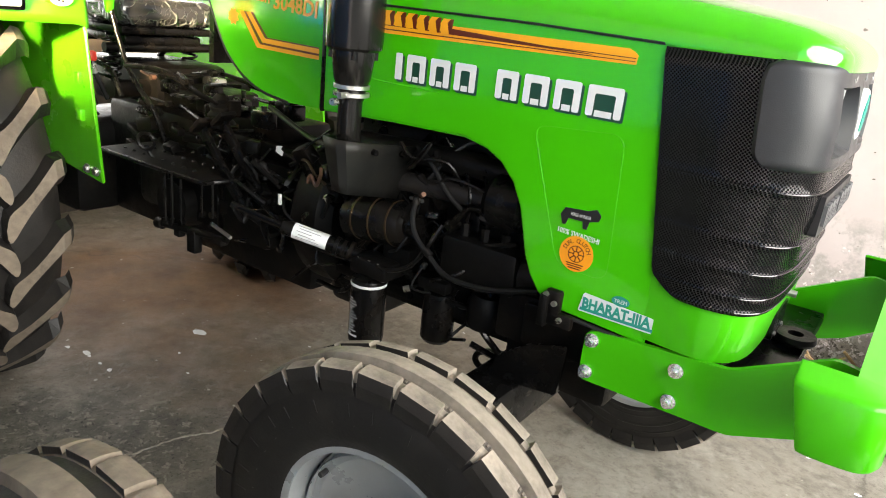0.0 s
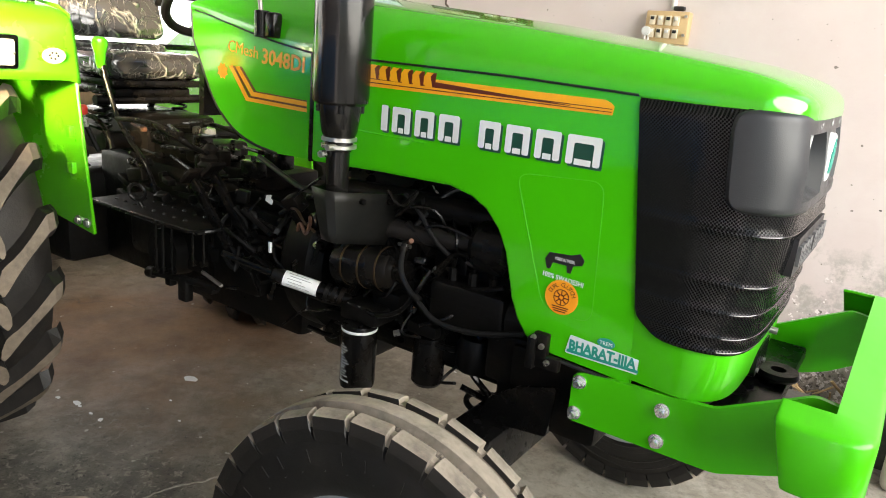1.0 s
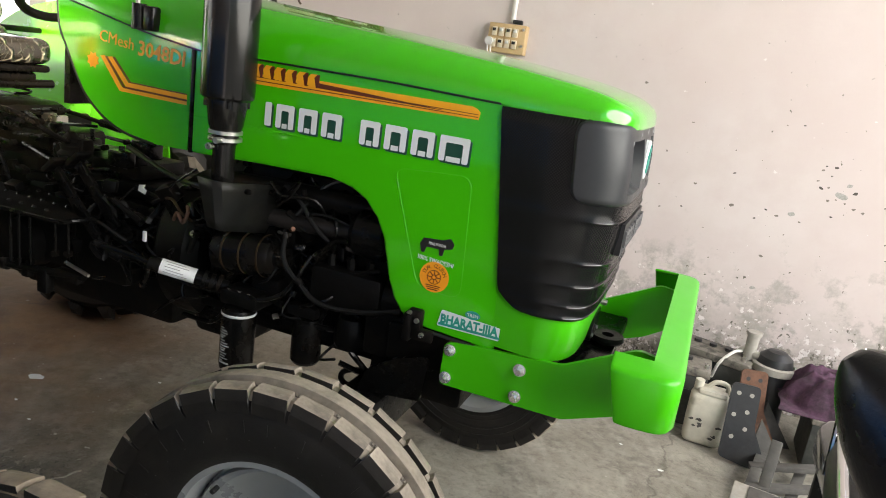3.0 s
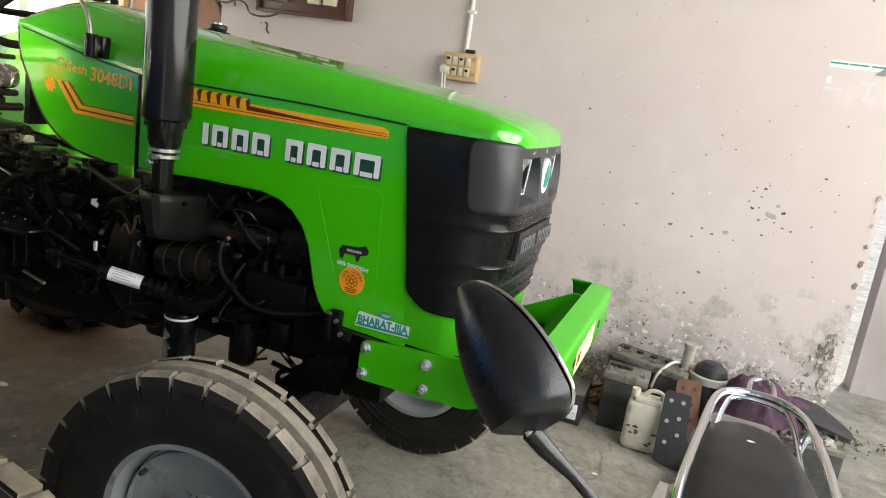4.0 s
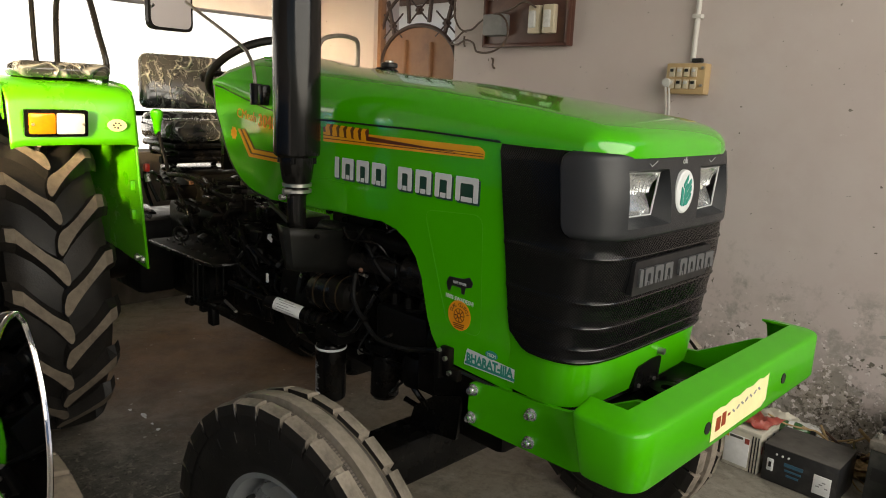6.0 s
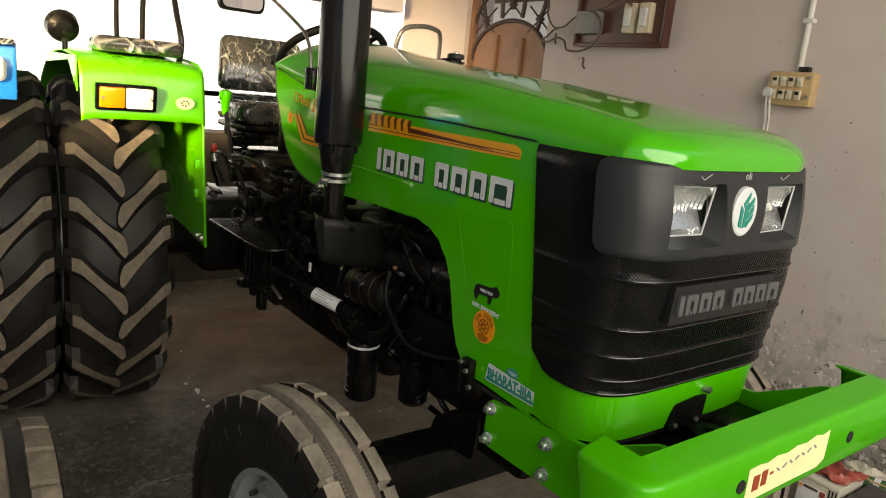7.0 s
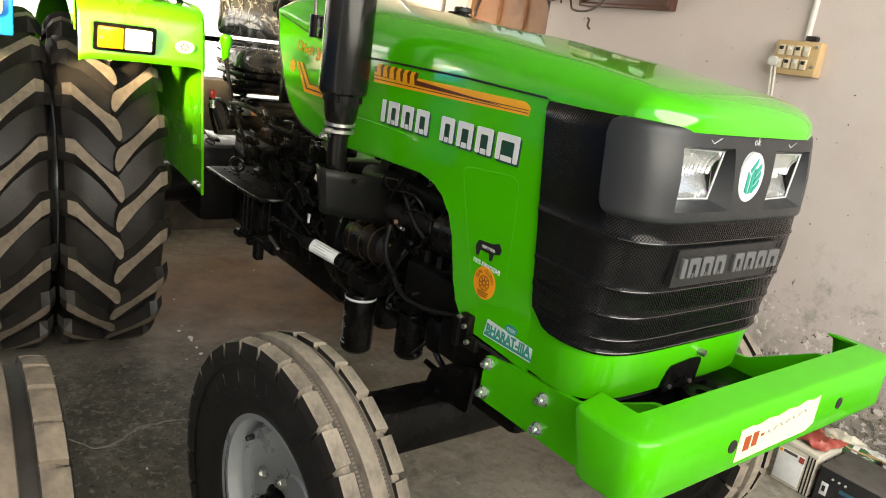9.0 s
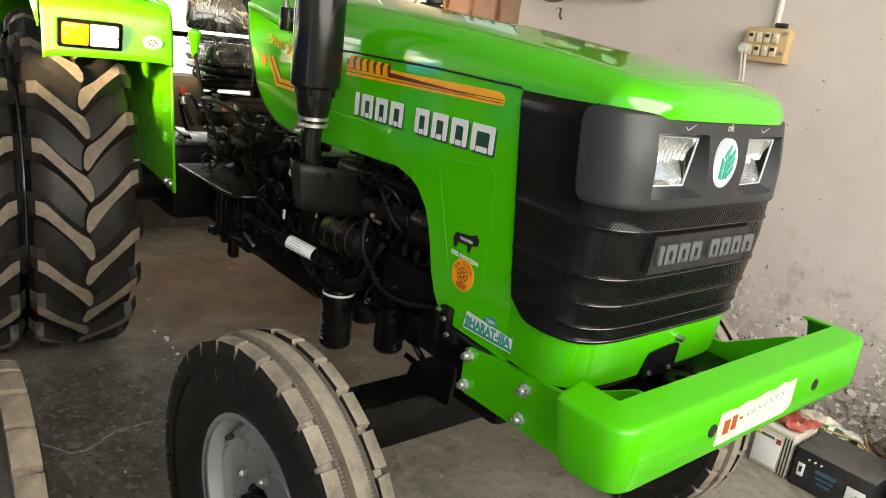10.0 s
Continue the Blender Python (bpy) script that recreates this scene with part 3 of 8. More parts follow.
box(bm, (BACK_X - 0.115, -0.6, 0.5), (0.23, 4.6, 1.0))
structure("wall_west_low", bm, CLUTTERBROWN, "wall under the wide back window, dark brown in place of clutter", "wall")
# wall out of view; its gap is added to let the mudguard lamp through
bm = bmesh.new()
for cx_, cz_, w_, h_ in ((-1.5, 1.5, 4.0, 3.0), (1.15, 0.98, 1.3, 1.96), (1.15, 2.91, 1.3, 0.18), (1.85, 1.5, 0.1, 3.0)):
    box(bm, (cx_, -5.0, cz_), (w_, 0.2, h_))
structure("wall_south", bm, LAVENDER, "unseen pale lavender side wall with an added gap", "wall")
bm = bmesh.new()
box(bm, (-0.86, -1.5, 3.08), (5.3, 7.2, 0.16))
structure("ceiling", bm, CEILING, "whitewashed concrete ceiling slab", "ceiling")
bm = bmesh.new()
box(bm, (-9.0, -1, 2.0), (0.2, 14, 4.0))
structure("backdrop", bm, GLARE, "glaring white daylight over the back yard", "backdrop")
bm = bmesh.new()
box(bm, (-2.5, 5.2, 4.25), (9, 0.2, 8.5))
structure("yard_wall_side", bm, YARDWALL, "white sunlit wall behind the gateway", "wall")
bm = bmesh.new()
box(bm, (-2.5, 5.0, 2.62), (9, 0.5, 0.06), 0.01)
structure("coping", bm, RUST, "reddish tiled coping on the yard wall", "coping")
bm = bmesh.new()
box(bm, (5.8, 3.0, 1.5), (7.6, 0.2, 3.0))
structure("street_wall", bm, STREETWALL, "pale wall beyond the building corner", "wall")

# broken plaster down the wall's free end
rng = random.Random(5)
for k in range(90):
    bm = bmesh.new()
    low = k < 78
    z = rng.uniform(0.30, 0.58) if low else rng.uniform(0.6, 1.25)
    x = 1.645 - abs(rng.gauss(0, 0.03)) * (1 if 0.38 < z < 0.54 else 0.4) if low else 1.672
    size = (0.003, 0.016) if low else (0.004, 0.012)
    pts = [(rng.uniform(*size) * math.cos(a), 1.3 * rng.uniform(*size) * math.sin(a)) for a in [j * math.pi / 5 for j in range(10)]]
    slab(bm, pts, rng.uniform(0.003, 0.008), Matrix.Translation((min(x, 1.66), WALL_Y, z)) @ SIDE)
    part("plaster_chip", bm, [PIT, CARTON, NOTICE, PIT, KNOCKPALE][k % 5], wall_ob, smooth=0)

# knocks in the plaster, some down to the dark core
for k, (x, z, r) in enumerate([(0.78, 1.1, 0.008), (0.8, 0.95, 0.013), (0.91, 0.91, 0.007), (0.95, 0.96, 0.008), (1.0, 0.94, 0.01), (1.06, 0.96, 0.02), (1.15, 1.1, 0.012), (1.14, 1.18, 0.008), (1.15, 1.2, 0.006), (1.19, 1.2, 0.01), (1.13, 1.13, 0.007), (1.18, 1.16, 0.006), (1.24, 1.08, 0.03), (1.26, 1.13, 0.016), (1.29, 1.1, 0.013), (1.22, 0.98, 0.007), (0.98, 0.74, 0.011), (1.43, 1.29, 0.01), (1.02, 1.36, 0.006), (1.42, 1.06, 0.008), (1.48, 0.83, 0.006), (0.58, 0.9, 0.007), (0.48, 0.88, 0.007), (0.56, 0.54, 0.018), (0.98, 0.58, 0.016)]):
    bm = bmesh.new()
    pts = [(r * rng.uniform(0.7, 1.1) * math.cos(a), 0.55 * r * rng.uniform(0.6, 1.1) * math.sin(a)) for a in [j * math.pi / 5 for j in range(10)]]
    slab(bm, pts, 0.0008, Matrix.Translation((x, WALL_Y, z)) @ SIDE @ Matrix.Rotation(rng.uniform(-0.5, 0.5), 4, "Z"))
    part("plaster_knock", bm, KNOCKPALE if r > 0.014 else (KNOCK, PIT, KNOCK)[k % 3], wall_ob, smooth=0)

# ---------------------------------------------------------------- gate, boards and fittings on the wall
def gate():
    g = thing("gate", "brown sheet-metal gate leaf with an arched wrought-iron top", "gate", at=(-2.4, WALL_Y + 0.06, 0))
    w = 0.39
    for x in (-w, w):
        bm = bmesh.new()
        box(bm, (x, 0, 1.06), (0.045, 0.05, 2.12), 0.004)
        part("post", bm, GATEWOOD, g)
    arch = [(w * 0.95 * math.sin(a), 1.62 + 0.26 * math.cos(a)) for a in [radians(-90 + 9 * k) for k in range(21)]]
    bm = bmesh.new()
    slab(bm, [(0.37, 0.06), (0.37, 1.62)] + arch[::-1][1:-1] + [(-0.37, 1.62), (-0.37, 0.06)], 0.012, Matrix.Translation((0, 0.01, 0)) @ SIDE)
    part("sheet_panel", bm, GATEWOOD, g)
    for x in (-0.12, 0.13):
        bm = bmesh.new()
        box(bm, (x, -0.012, 0.95), (0.03, 0.02, 1.7 if x < 0 else 1.66), 0.004)
        part("stile", bm, GATEWOOD, g)
    bm = bmesh.new()
    tube(bm, [(x, -0.005, z + 0.012) for x, z in arch], 0.014, 8, 2)
    part("arch_rail", bm, GATEIRON, g)
    top = [(w * math.sin(a), 1.80 + 0.33 * math.cos(a)) for a in [radians(-90 + 12 * k) for k in range(16)]]
    bm = bmesh.new()
    tube(bm, [(x, 0, z) for x, z in top], 0.012, 8, 2)
    part("top_arch", bm, GATEIRON, g)
    for a in (-52, -18, 18, 52):
        s, c = math.sin(radians(a)), math.cos(radians(a))
        bm = bmesh.new()
        box(bm, (0, 0, 0), (0.024, 0.02, 0.25), 0.003, pose(0.36 * s, 0, 1.785 + 0.26 * c, 0, a * 0.35, 0))
        part("spoke", bm, GATEIRON, g)
    for a in (-58, 0, 58):
        x, z = 0.31 * math.sin(radians(a)), 1.79 + 0.20 * math.cos(radians(a))
        bm = bmesh.new()
        for k in range(6):
            b_ = k * math.pi / 3
            box(bm, (x + 0.022 * math.cos(b_), 0, z + 0.022 * math.sin(b_)), (0.02, 0.024, 0.02), 0.006)
        rod(bm, (x, -0.02, z), (x, 0.02, z), 0.014, n=10)
        part("rosette", bm, GATEIRON, g)
        for d in (-1, 1):
            bm = bmesh.new()
            tube(bm, [(x - 0.10, 0, z + d * 0.08), (x, 0, z), (x + 0.10, 0, z - d * 0.08)], 0.006, 6, 3)
            part("scroll", bm, GATEIRON, g)


gate()


def meter_board():
    b_ = thing("meter_board", "dark brown wooden board with meter, fuses and switches", "electric board", at=(-1.41, WALL_Y, 2.06))
    bm = bmesh.new()
    box(bm, (0, -0.02, 0), (0.61, 0.04, 0.66), 0.004)
    part("backboard", bm, BOARD, b_)
    for p, s in (((0, -0.045, -0.322), (0.61, 0.03, 0.018)), ((0.297, -0.045, 0), (0.018, 0.03, 0.66)), ((-0.297, -0.045, 0), (0.018, 0.03, 0.66))):
        bm = bmesh.new()
        box(bm, p, s, 0.003)
        part("edging", bm, BOARD, b_)
    bm = bmesh.new()
    box(bm, (-0.20, -0.07, 0.02), (0.17, 0.07, 0.17), 0.008)
    breaker = part("breaker_box", bm, IVORY, b_, "ivory circuit breaker box")
    for k in range(5):
        bm = bmesh.new()
        box(bm, (-0.25 + 0.022 * k, -0.108, 0.01), (0.014, 0.01, 0.02), 0.002)
        part("toggle", bm, INK, breaker)
    bm = bmesh.new()
    box(bm, (-0.055, -0.06, 0.05), (0.085, 0.05, 0.13), 0.006)
    part("fuse_carrier", bm, CERAMIC, b_)
    bm = bmesh.new()
    box(bm, (-0.19, -0.07, -0.21), (0.15, 0.08, 0.12), 0.012)
    part("meter", bm, GREY_BOX, b_)
    for x in (0.085, 0.185):
        bm = bmesh.new()
        box(bm, (x, -0.06, -0.19), (0.075, 0.04, 0.15), 0.006)
        sw = part("switch_fuse", bm, IVORY, b_)
        bm = bmesh.new()
        box(bm, (x, -0.088, -0.19), (0.04, 0.022, 0.09), 0.006)
        part("grip", bm, CERAMIC, sw)
    bm = bmesh.new()
    slab(bm, soft_outline([(-0.05, -0.06), (0.07, -0.05), (0.02, 0.08), (-0.04, 0.06)], 0.02), 0.012, Matrix.Translation((0.22, -0.042, 0.10)) @ SIDE)
    part("sticker", bm, LABEL, b_)


meter_board()


def wires():
    runs = [
        [(-2.028, 1.83, 1.768), (-1.95, 1.80, 1.785), (-1.881, 1.79, 1.825), (-1.80, 1.78, 1.835), (-1.726, 1.76, 1.868), (-1.65, 1.745, 1.895), (-1.56, 1.745, 1.91), (-1.473, 1.745, 1.93), (-1.38, 1.745, 1.965), (-1.30, 1.745, 1.93)],
        [(-2.028, 1.83, 1.762), (-1.94, 1.80, 1.752), (-1.86, 1.79, 1.775), (-1.788, 1.78, 1.757), (-1.745, 1.755, 1.72), (-1.696, 1.72, 1.70), (-1.62, 1.71, 1.692), (-1.545, 1.71, 1.705), (-1.49, 1.715, 1.742), (-1.469, 1.72, 1.79), (-1.48, 1.725, 1.845), (-1.512, 1.73, 1.885), (-1.56, 1.735, 1.905), (-1.61, 1.74, 1.90), (-1.65, 1.74, 1.861)],
        [(-1.985, 1.83, 2.2), (-1.98, 1.81, 2.02), (-1.972, 1.80, 1.93), (-1.946, 1.80, 1.873), (-1.90, 1.79, 1.838), (-1.858, 1.79, 1.823)],
        [(-1.875, 1.795, 1.80), (-1.880, 1.80, 1.765), (-1.877, 1.805, 1.737)],
        [(-1.668, 1.82, 1.668), (-1.650, 1.815, 1.660), (-1.652, 1.815, 1.628), (-1.637, 1.82, 1.609)],
    ]
    for run in runs:
        bm = bmesh.new()
        tube(bm, run, 0.006, 6, 5)
        tagged(part("wire", bm, WIRE), "loose brown cable strung to the wall board", "cable", "loose cables")


wires()


def switch_box():
    b_ = thing("switch_box", "cream plastic wall box with switches and sockets", "switch", at=(-0.41, WALL_Y, 1.565))
    bm = bmesh.new()
    box(bm, (0, -0.03, 0), (0.195, 0.06, 0.142), 0.006)
    part("case", bm, BAKELITE, b_)
    for i in range(4):
        for j in range(2):
            bm = bmesh.new()
            box(bm, (-0.063 + 0.036 * i, -0.064, 0.03 - 0.055 * j), (0.027, 0.012, 0.042), 0.003)
            sw = part("switch", bm, IVORY, b_)
            bm = bmesh.new()
            box(bm, (-0.063 + 0.036 * i, -0.072, 0.03 - 0.055 * j + 0.008), (0.016, 0.008, 0.014), 0.002)
            part("rocker", bm, CERAMIC if (i + j) % 2 else INK, sw)
    for p in ((0.085, -0.062, 0.05), (0.085, -0.062, -0.03)):
        bm = bmesh.new()
        rod(bm, p, (p[0], -0.07, p[2]), 0.007, n=10)
        part("screw", bm, STEEL, b_)
    bm = bmesh.new()
    box(bm, (0.04, -0.03, 0.085), (0.05, 0.03, 0.02), 0.006)
    part("top_gland", bm, INK, b_)
    bm = bmesh.new()
    rod(bm, (-0.082, -0.065, -0.02), (-0.082, -0.085, -0.02), 0.02, n=14)
    part("plug", bm, CERAMIC, b_)


switch_box()
bm = bmesh.new()
rod(bm, (-0.40, WALL_Y - 0.018, 1.645), (-0.40, WALL_Y - 0.018, 3.0), 0.0125, n=14)
conduit = tagged(part("conduit", bm, PIPE), "pale plastic conduit running up from the switch box", "pipe")
for z in (1.85, 2.45):
    bm = bmesh.new()
    box(bm, (-0.40, WALL_Y - 0.016, z), (0.045, 0.036, 0.02), 0.004)
    part("clip", bm, PIPE, conduit)
for k, dx in enumerate((0.0, 0.016)):
    bm = bmesh.new()
    tube(bm, [(-0.50 + dx, WALL_Y - 0.07, 1.545), (-0.50 + dx, WALL_Y - 0.05, 1.46), (-0.51 + dx, WALL_Y - 0.02, 1.36), (-0.515 + dx, WALL_Y - 0.012, 0.9), (-0.52 + dx, WALL_Y - 0.012, 0.3)], 0.0055, 6, 5)
    tagged(part("cord", bm, PIPE), "white cord hanging from the switch box", "cable", "cords")


def poster():
    p = thing("poster", "pale printed paper notice pasted on the wall", "poster", at=(1.46, WALL_Y, 1.72))
    bm = bmesh.new()
    box(bm, (0, -0.0005, 0), (0.29, 0.001, 0.2))
    part("sheet", bm, NOTICE, p)
    bm = bmesh.new()
    box(bm, (0, -0.0015, 0.080), (0.27, 0.001, 0.030))
    part("header", bm, WHITE, p)
    for x, w in ((-0.10, 0.07), (-0.02, 0.08), (0.06, 0.06)):
        bm = bmesh.new()
        box(bm, (x, -0.0025, 0.084), (w, 0.001, 0.007))
        part("print_bar", bm, TEAL, p)
    bm = bmesh.new()
    slab(bm, [(0.05, 0.05), (0.145, 0.05), (0.145, 0.10), (0.10, 0.10)], 0.002, Matrix.Translation((0, -0.0030, 0)) @ SIDE)
    part("corner_shape", bm, GREY_BOX, p)
    for x, z, w, h in ((-0.125, 0.01, 0.02, 0.03), (-0.10, -0.03, 0.08, 0.012), (0.03, 0.01, 0.06, 0.012), (0.04, -0.02, 0.014, 0.05), (0.05, -0.06, 0.05, 0.02)):
        bm = bmesh.new()
        box(bm, (x, -0.0015, z), (w, 0.001, h))
        part("print_mark", bm, WHITE if x < -0.11 else LAVENDER, p)


poster()

# small dark holes where plaster has dropped out
rng = random.Random(9)
for x, z in [(0.799, 0.947), (0.908, 0.910), (0.983, 0.736), (1.18, 1.108), (1.22, 1.06), (1.26, 1.05), (1.19, 1.05), (1.30, 1.03), (1.34, 1.02), (1.05, 0.86), (1.10, 0.93), (0.62, 1.02), (0.55, 1.30), (1.42, 1.23), (0.70, 0.82), (0.30, 1.45), (1.46, 0.90), (1.5, 1.15), (0.95, 1.35), (0.46, 1.15)]:
    bm = bmesh.new()
    r = rng.uniform(0.003, 0.0095)
    pts = [(r * rng.uniform(0.5, 1.3) * math.cos(a), r * rng.uniform(0.4, 1.0) * math.sin(a)) for a in [j * math.pi / 4 for j in range(8)]]
    slab(bm, pts, 0.0015, Matrix.Translation((x, WALL_Y, z)) @ SIDE)
    part("plaster_pit", bm, PIT, wall_ob, smooth=0)

# ---------------------------------------------------------------- wheels
def mesh_of(bm, name, mats):
    bmesh.ops.recalc_face_normals(bm, faces=bm.faces)
    me = bpy.data.meshes.new(name)
    bm.to_mesh(me)
    bm.free()
    for m in mats:
        me.materials.append(m)
    return me


SPIN = Matrix.Rotation(radians(90), 4, "X")  # local z to world -y


def front_wheel(parent, at, turn=0.0, name="front_wheel", size=1.0, width=1.0, toothed=True):
    """A three-rib steering wheel and tyre, 0.77 m across; the outer side faces -y."""
    w = new(name)
    w.parent, w.matrix_basis = parent, Matrix.Translation(at) @ Matrix.Rotation(turn, 4, "Z") @ Matrix.Diagonal((size, size * width, size, 1))
    R = 0.387
    bm = bmesh.new()
    lathe(bm, [(0.212, -0.084), (0.222, -0.096), (0.236, -0.100), (0.238, -0.1015), (0.242, -0.1015), (0.244, -0.0995), (0.256, -0.0985), (0.258, -0.100), (0.261, -0.100), (0.263, -0.0985), (0.285, -0.099), (0.287, -0.1035), (0.292, -0.1035), (0.294, -0.0995), (0.312, -0.1), (0.3135, -0.1025), (0.316, -0.1025), (0.3175, -0.0995), (0.32, -0.099), (0.345, -0.095), (R - 0.022, -0.082), (R - 0.019, -0.03),
               (R - 0.019, 0.03), (R - 0.022, 0.082), (0.345, 0.095), (0.30, 0.1), (0.25, 0.093), (0.222, 0.078), (0.212, 0.062)], 72, SPIN)
    part("tyre", bm, RUBBER, w)
    # the untoothed tyre's tread and grooves are coloured darker for the shade there
    for y in (-0.041, 0.041):
        bm = bmesh.new()
        lathe(bm, [(R - 0.0185, y - 0.022), (R - 0.0175, y), (R - 0.0185, y + 0.022)], 72, SPIN)
        part("tread_groove", bm, GROOVE if toothed else DUSTRUBBER, w, "dusty tread groove")
    bm = bmesh.new()
    lathe(bm, [(R - 0.02, -0.027), (R - 0.001, -0.0235), (R, -0.02), (R, 0.02), (R - 0.001, 0.0235), (R - 0.02, 0.027)], 72, SPIN)
    part("centre_rib", bm, TREAD if toothed else LUG, w, "dusty centre rib")
    n = 28
    step = 2 * math.pi / n
    for side in (-1, 1):
        bm = bmesh.new()
        lathe(bm, [(R - 0.021, side * 0.053), (R - 0.0125, side * 0.056), (R - 0.0115, side * 0.060), (R - 0.0125, side * 0.078), (R - 0.018, side * 0.086), (R - 0.030, side * 0.093)], 84, SPIN)
        part("shoulder_rib", bm, TREAD if toothed else LUG, w, "dusty shoulder rib")
    bm = bmesh.new()
    rows = [(-0.055, R - 0.020, R - 0.0030, 0.400), (-0.070, R - 0.020, R - 0.0026, 0.410), (-0.086, R - 0.020, R - 0.0046, 0.415), (-0.098, R - 0.026, R - 0.0080, 0.425), (-0.1035, 0.347, 0.357, 0.435), (-0.1005, 0.332, 0.336, 0.44)]
    vs = []
    for y, r0, r1, half in rows:
        vs.append([bm.verts.new((r * math.cos(a), y, r * math.sin(a))) for a, r in ((-(half + 0.03) * step, r0), (-half * step, r1), (half * step, r1), ((half + 0.03) * step, r0))])
    for i, (p, q) in enumerate(zip(vs, vs[1:])):
        for k in range(3):
            bm.faces.new((p[k], p[k + 1], q[k + 1], q[k])).material_index = 1 if i < 3 else 0
    bm.faces.new(vs[0])
    bm.faces.new(vs[-1][::-1])
    me = mesh_of(bm, "shoulder_block", [RUBBER, TREAD if toothed else LUG])
    for k in range(n):
        shared("shoulder_block", me, w, Matrix.Rotation(k * step, 4, "Y"))
        shared("shoulder_block", me, w, Matrix.Rotation(k * step + step / 2, 4, "Y") @ Matrix.Rotation(math.pi, 4, "Z"))
    # short ribs in the groove and marks on the sidewall
    bm = bmesh.new()
    for k in range(280 if toothed else 0):
        a = 2 * math.pi * k / 280
        for y in (-0.034, 0.034):
            box(bm, (0, 0, 0), (0.003, 0.010, 0.0042), 0, Matrix.Rotation(a, 4, "Y") @ Matrix.Translation((R - 0.0165, y * 1.1, 0)))
    if toothed:
        tagged(part("groove_teeth", bm, TEETH, w, smooth=0), kind="stuff")
    else:
        bm.free()
    bm = bmesh.new()
    for k in range(9):
        box(bm, (0, 0, 0), (0.016 if k % 4 else 0.02, 0.003, 0.006), 0, Matrix.Rotation(1.9 + 0.035 * k, 4, "Y") @ Matrix.Translation((0.305, -0.1005, 0)))
    part("sidewall_mark", bm, GROOVE, w, smooth=0)
    bm = bmesh.new()
    for k in range(34):
        box(bm, (0, 0, 0), (0.024, 0.0025, 0.0022), 0, Matrix.Rotation(k * step + 0.03 * (k % 3), 4, "Y") @ Matrix.Translation((0.304, -0.1003, 0)))
        box(bm, (0, 0, 0), (0.0012, 0.004, 0.0012), 0, Matrix.Rotation(k * step * 1.7, 4, "Y") @ Matrix.Translation((0.275, -0.0985, 0)))
    tagged(part("sidewall_rib", bm, RUBBER, w, smooth=0), kind="stuff")
    bm = bmesh.new()
    lathe(bm, [(0.205, 0.07), (0.226, 0.072), (0.226, 0.064), (0.206, 0.058), (0.196, 0.03), (0.19, -0.02), (0.197, -0.060), (0.208, -0.080), (0.224, -0.088), (0.230, -0.095), (0.227, -0.103), (0.210, -0.103),
               (0.200, -0.088), (0.190, -0.060), (0.184, -0.02), (0.182, 0.02)], 64, SPIN)
    rim = part("rim", bm, RIM, w)
    bm = bmesh.new()
    lathe(bm, [(0.190, -0.012), (0.165, -0.008), (0.135, -0.02), (0.10, -0.036), (0.062, -0.038), (0.058, -0.03), (0.03, -0.03), (0.0001, -0.03)], 64, SPIN)
    part("wheel_disc", bm, RIM, w)
    for k in range(6):
        a = 2 * math.pi * k / 6 + 0.3
        bm = bmesh.new()
        c = (0.085 * math.cos(a), 0.085 * math.sin(a), 0)
        lathe(bm, [(0.0001, 0.062), (0.008, 0.06), (0.009, 0.05), (0.015, 0.05), (0.015, 0.036), (0.018, 0.034)], 6, SPIN @ Matrix.Translation(c))
        part("wheel_nut", bm, STEEL, w)
    bm = bmesh.new()
    lathe(bm, [(0.0001, 0.085), (0.03, 0.083), (0.04, 0.07), (0.042, 0.035), (0.055, 0.03)], 32, SPIN)
    part("hub_cap", bm, BLACK, w)
    bm = bmesh.new()
    box(bm, (0, 0, 0), (0.012, 0.03, 0.012), 0.004, Matrix.Rotation(0.7, 4, "Y") @ Matrix.Translation((-0.17, -0.04, 0)))
    part("valve", bm, INK, w)
    return w


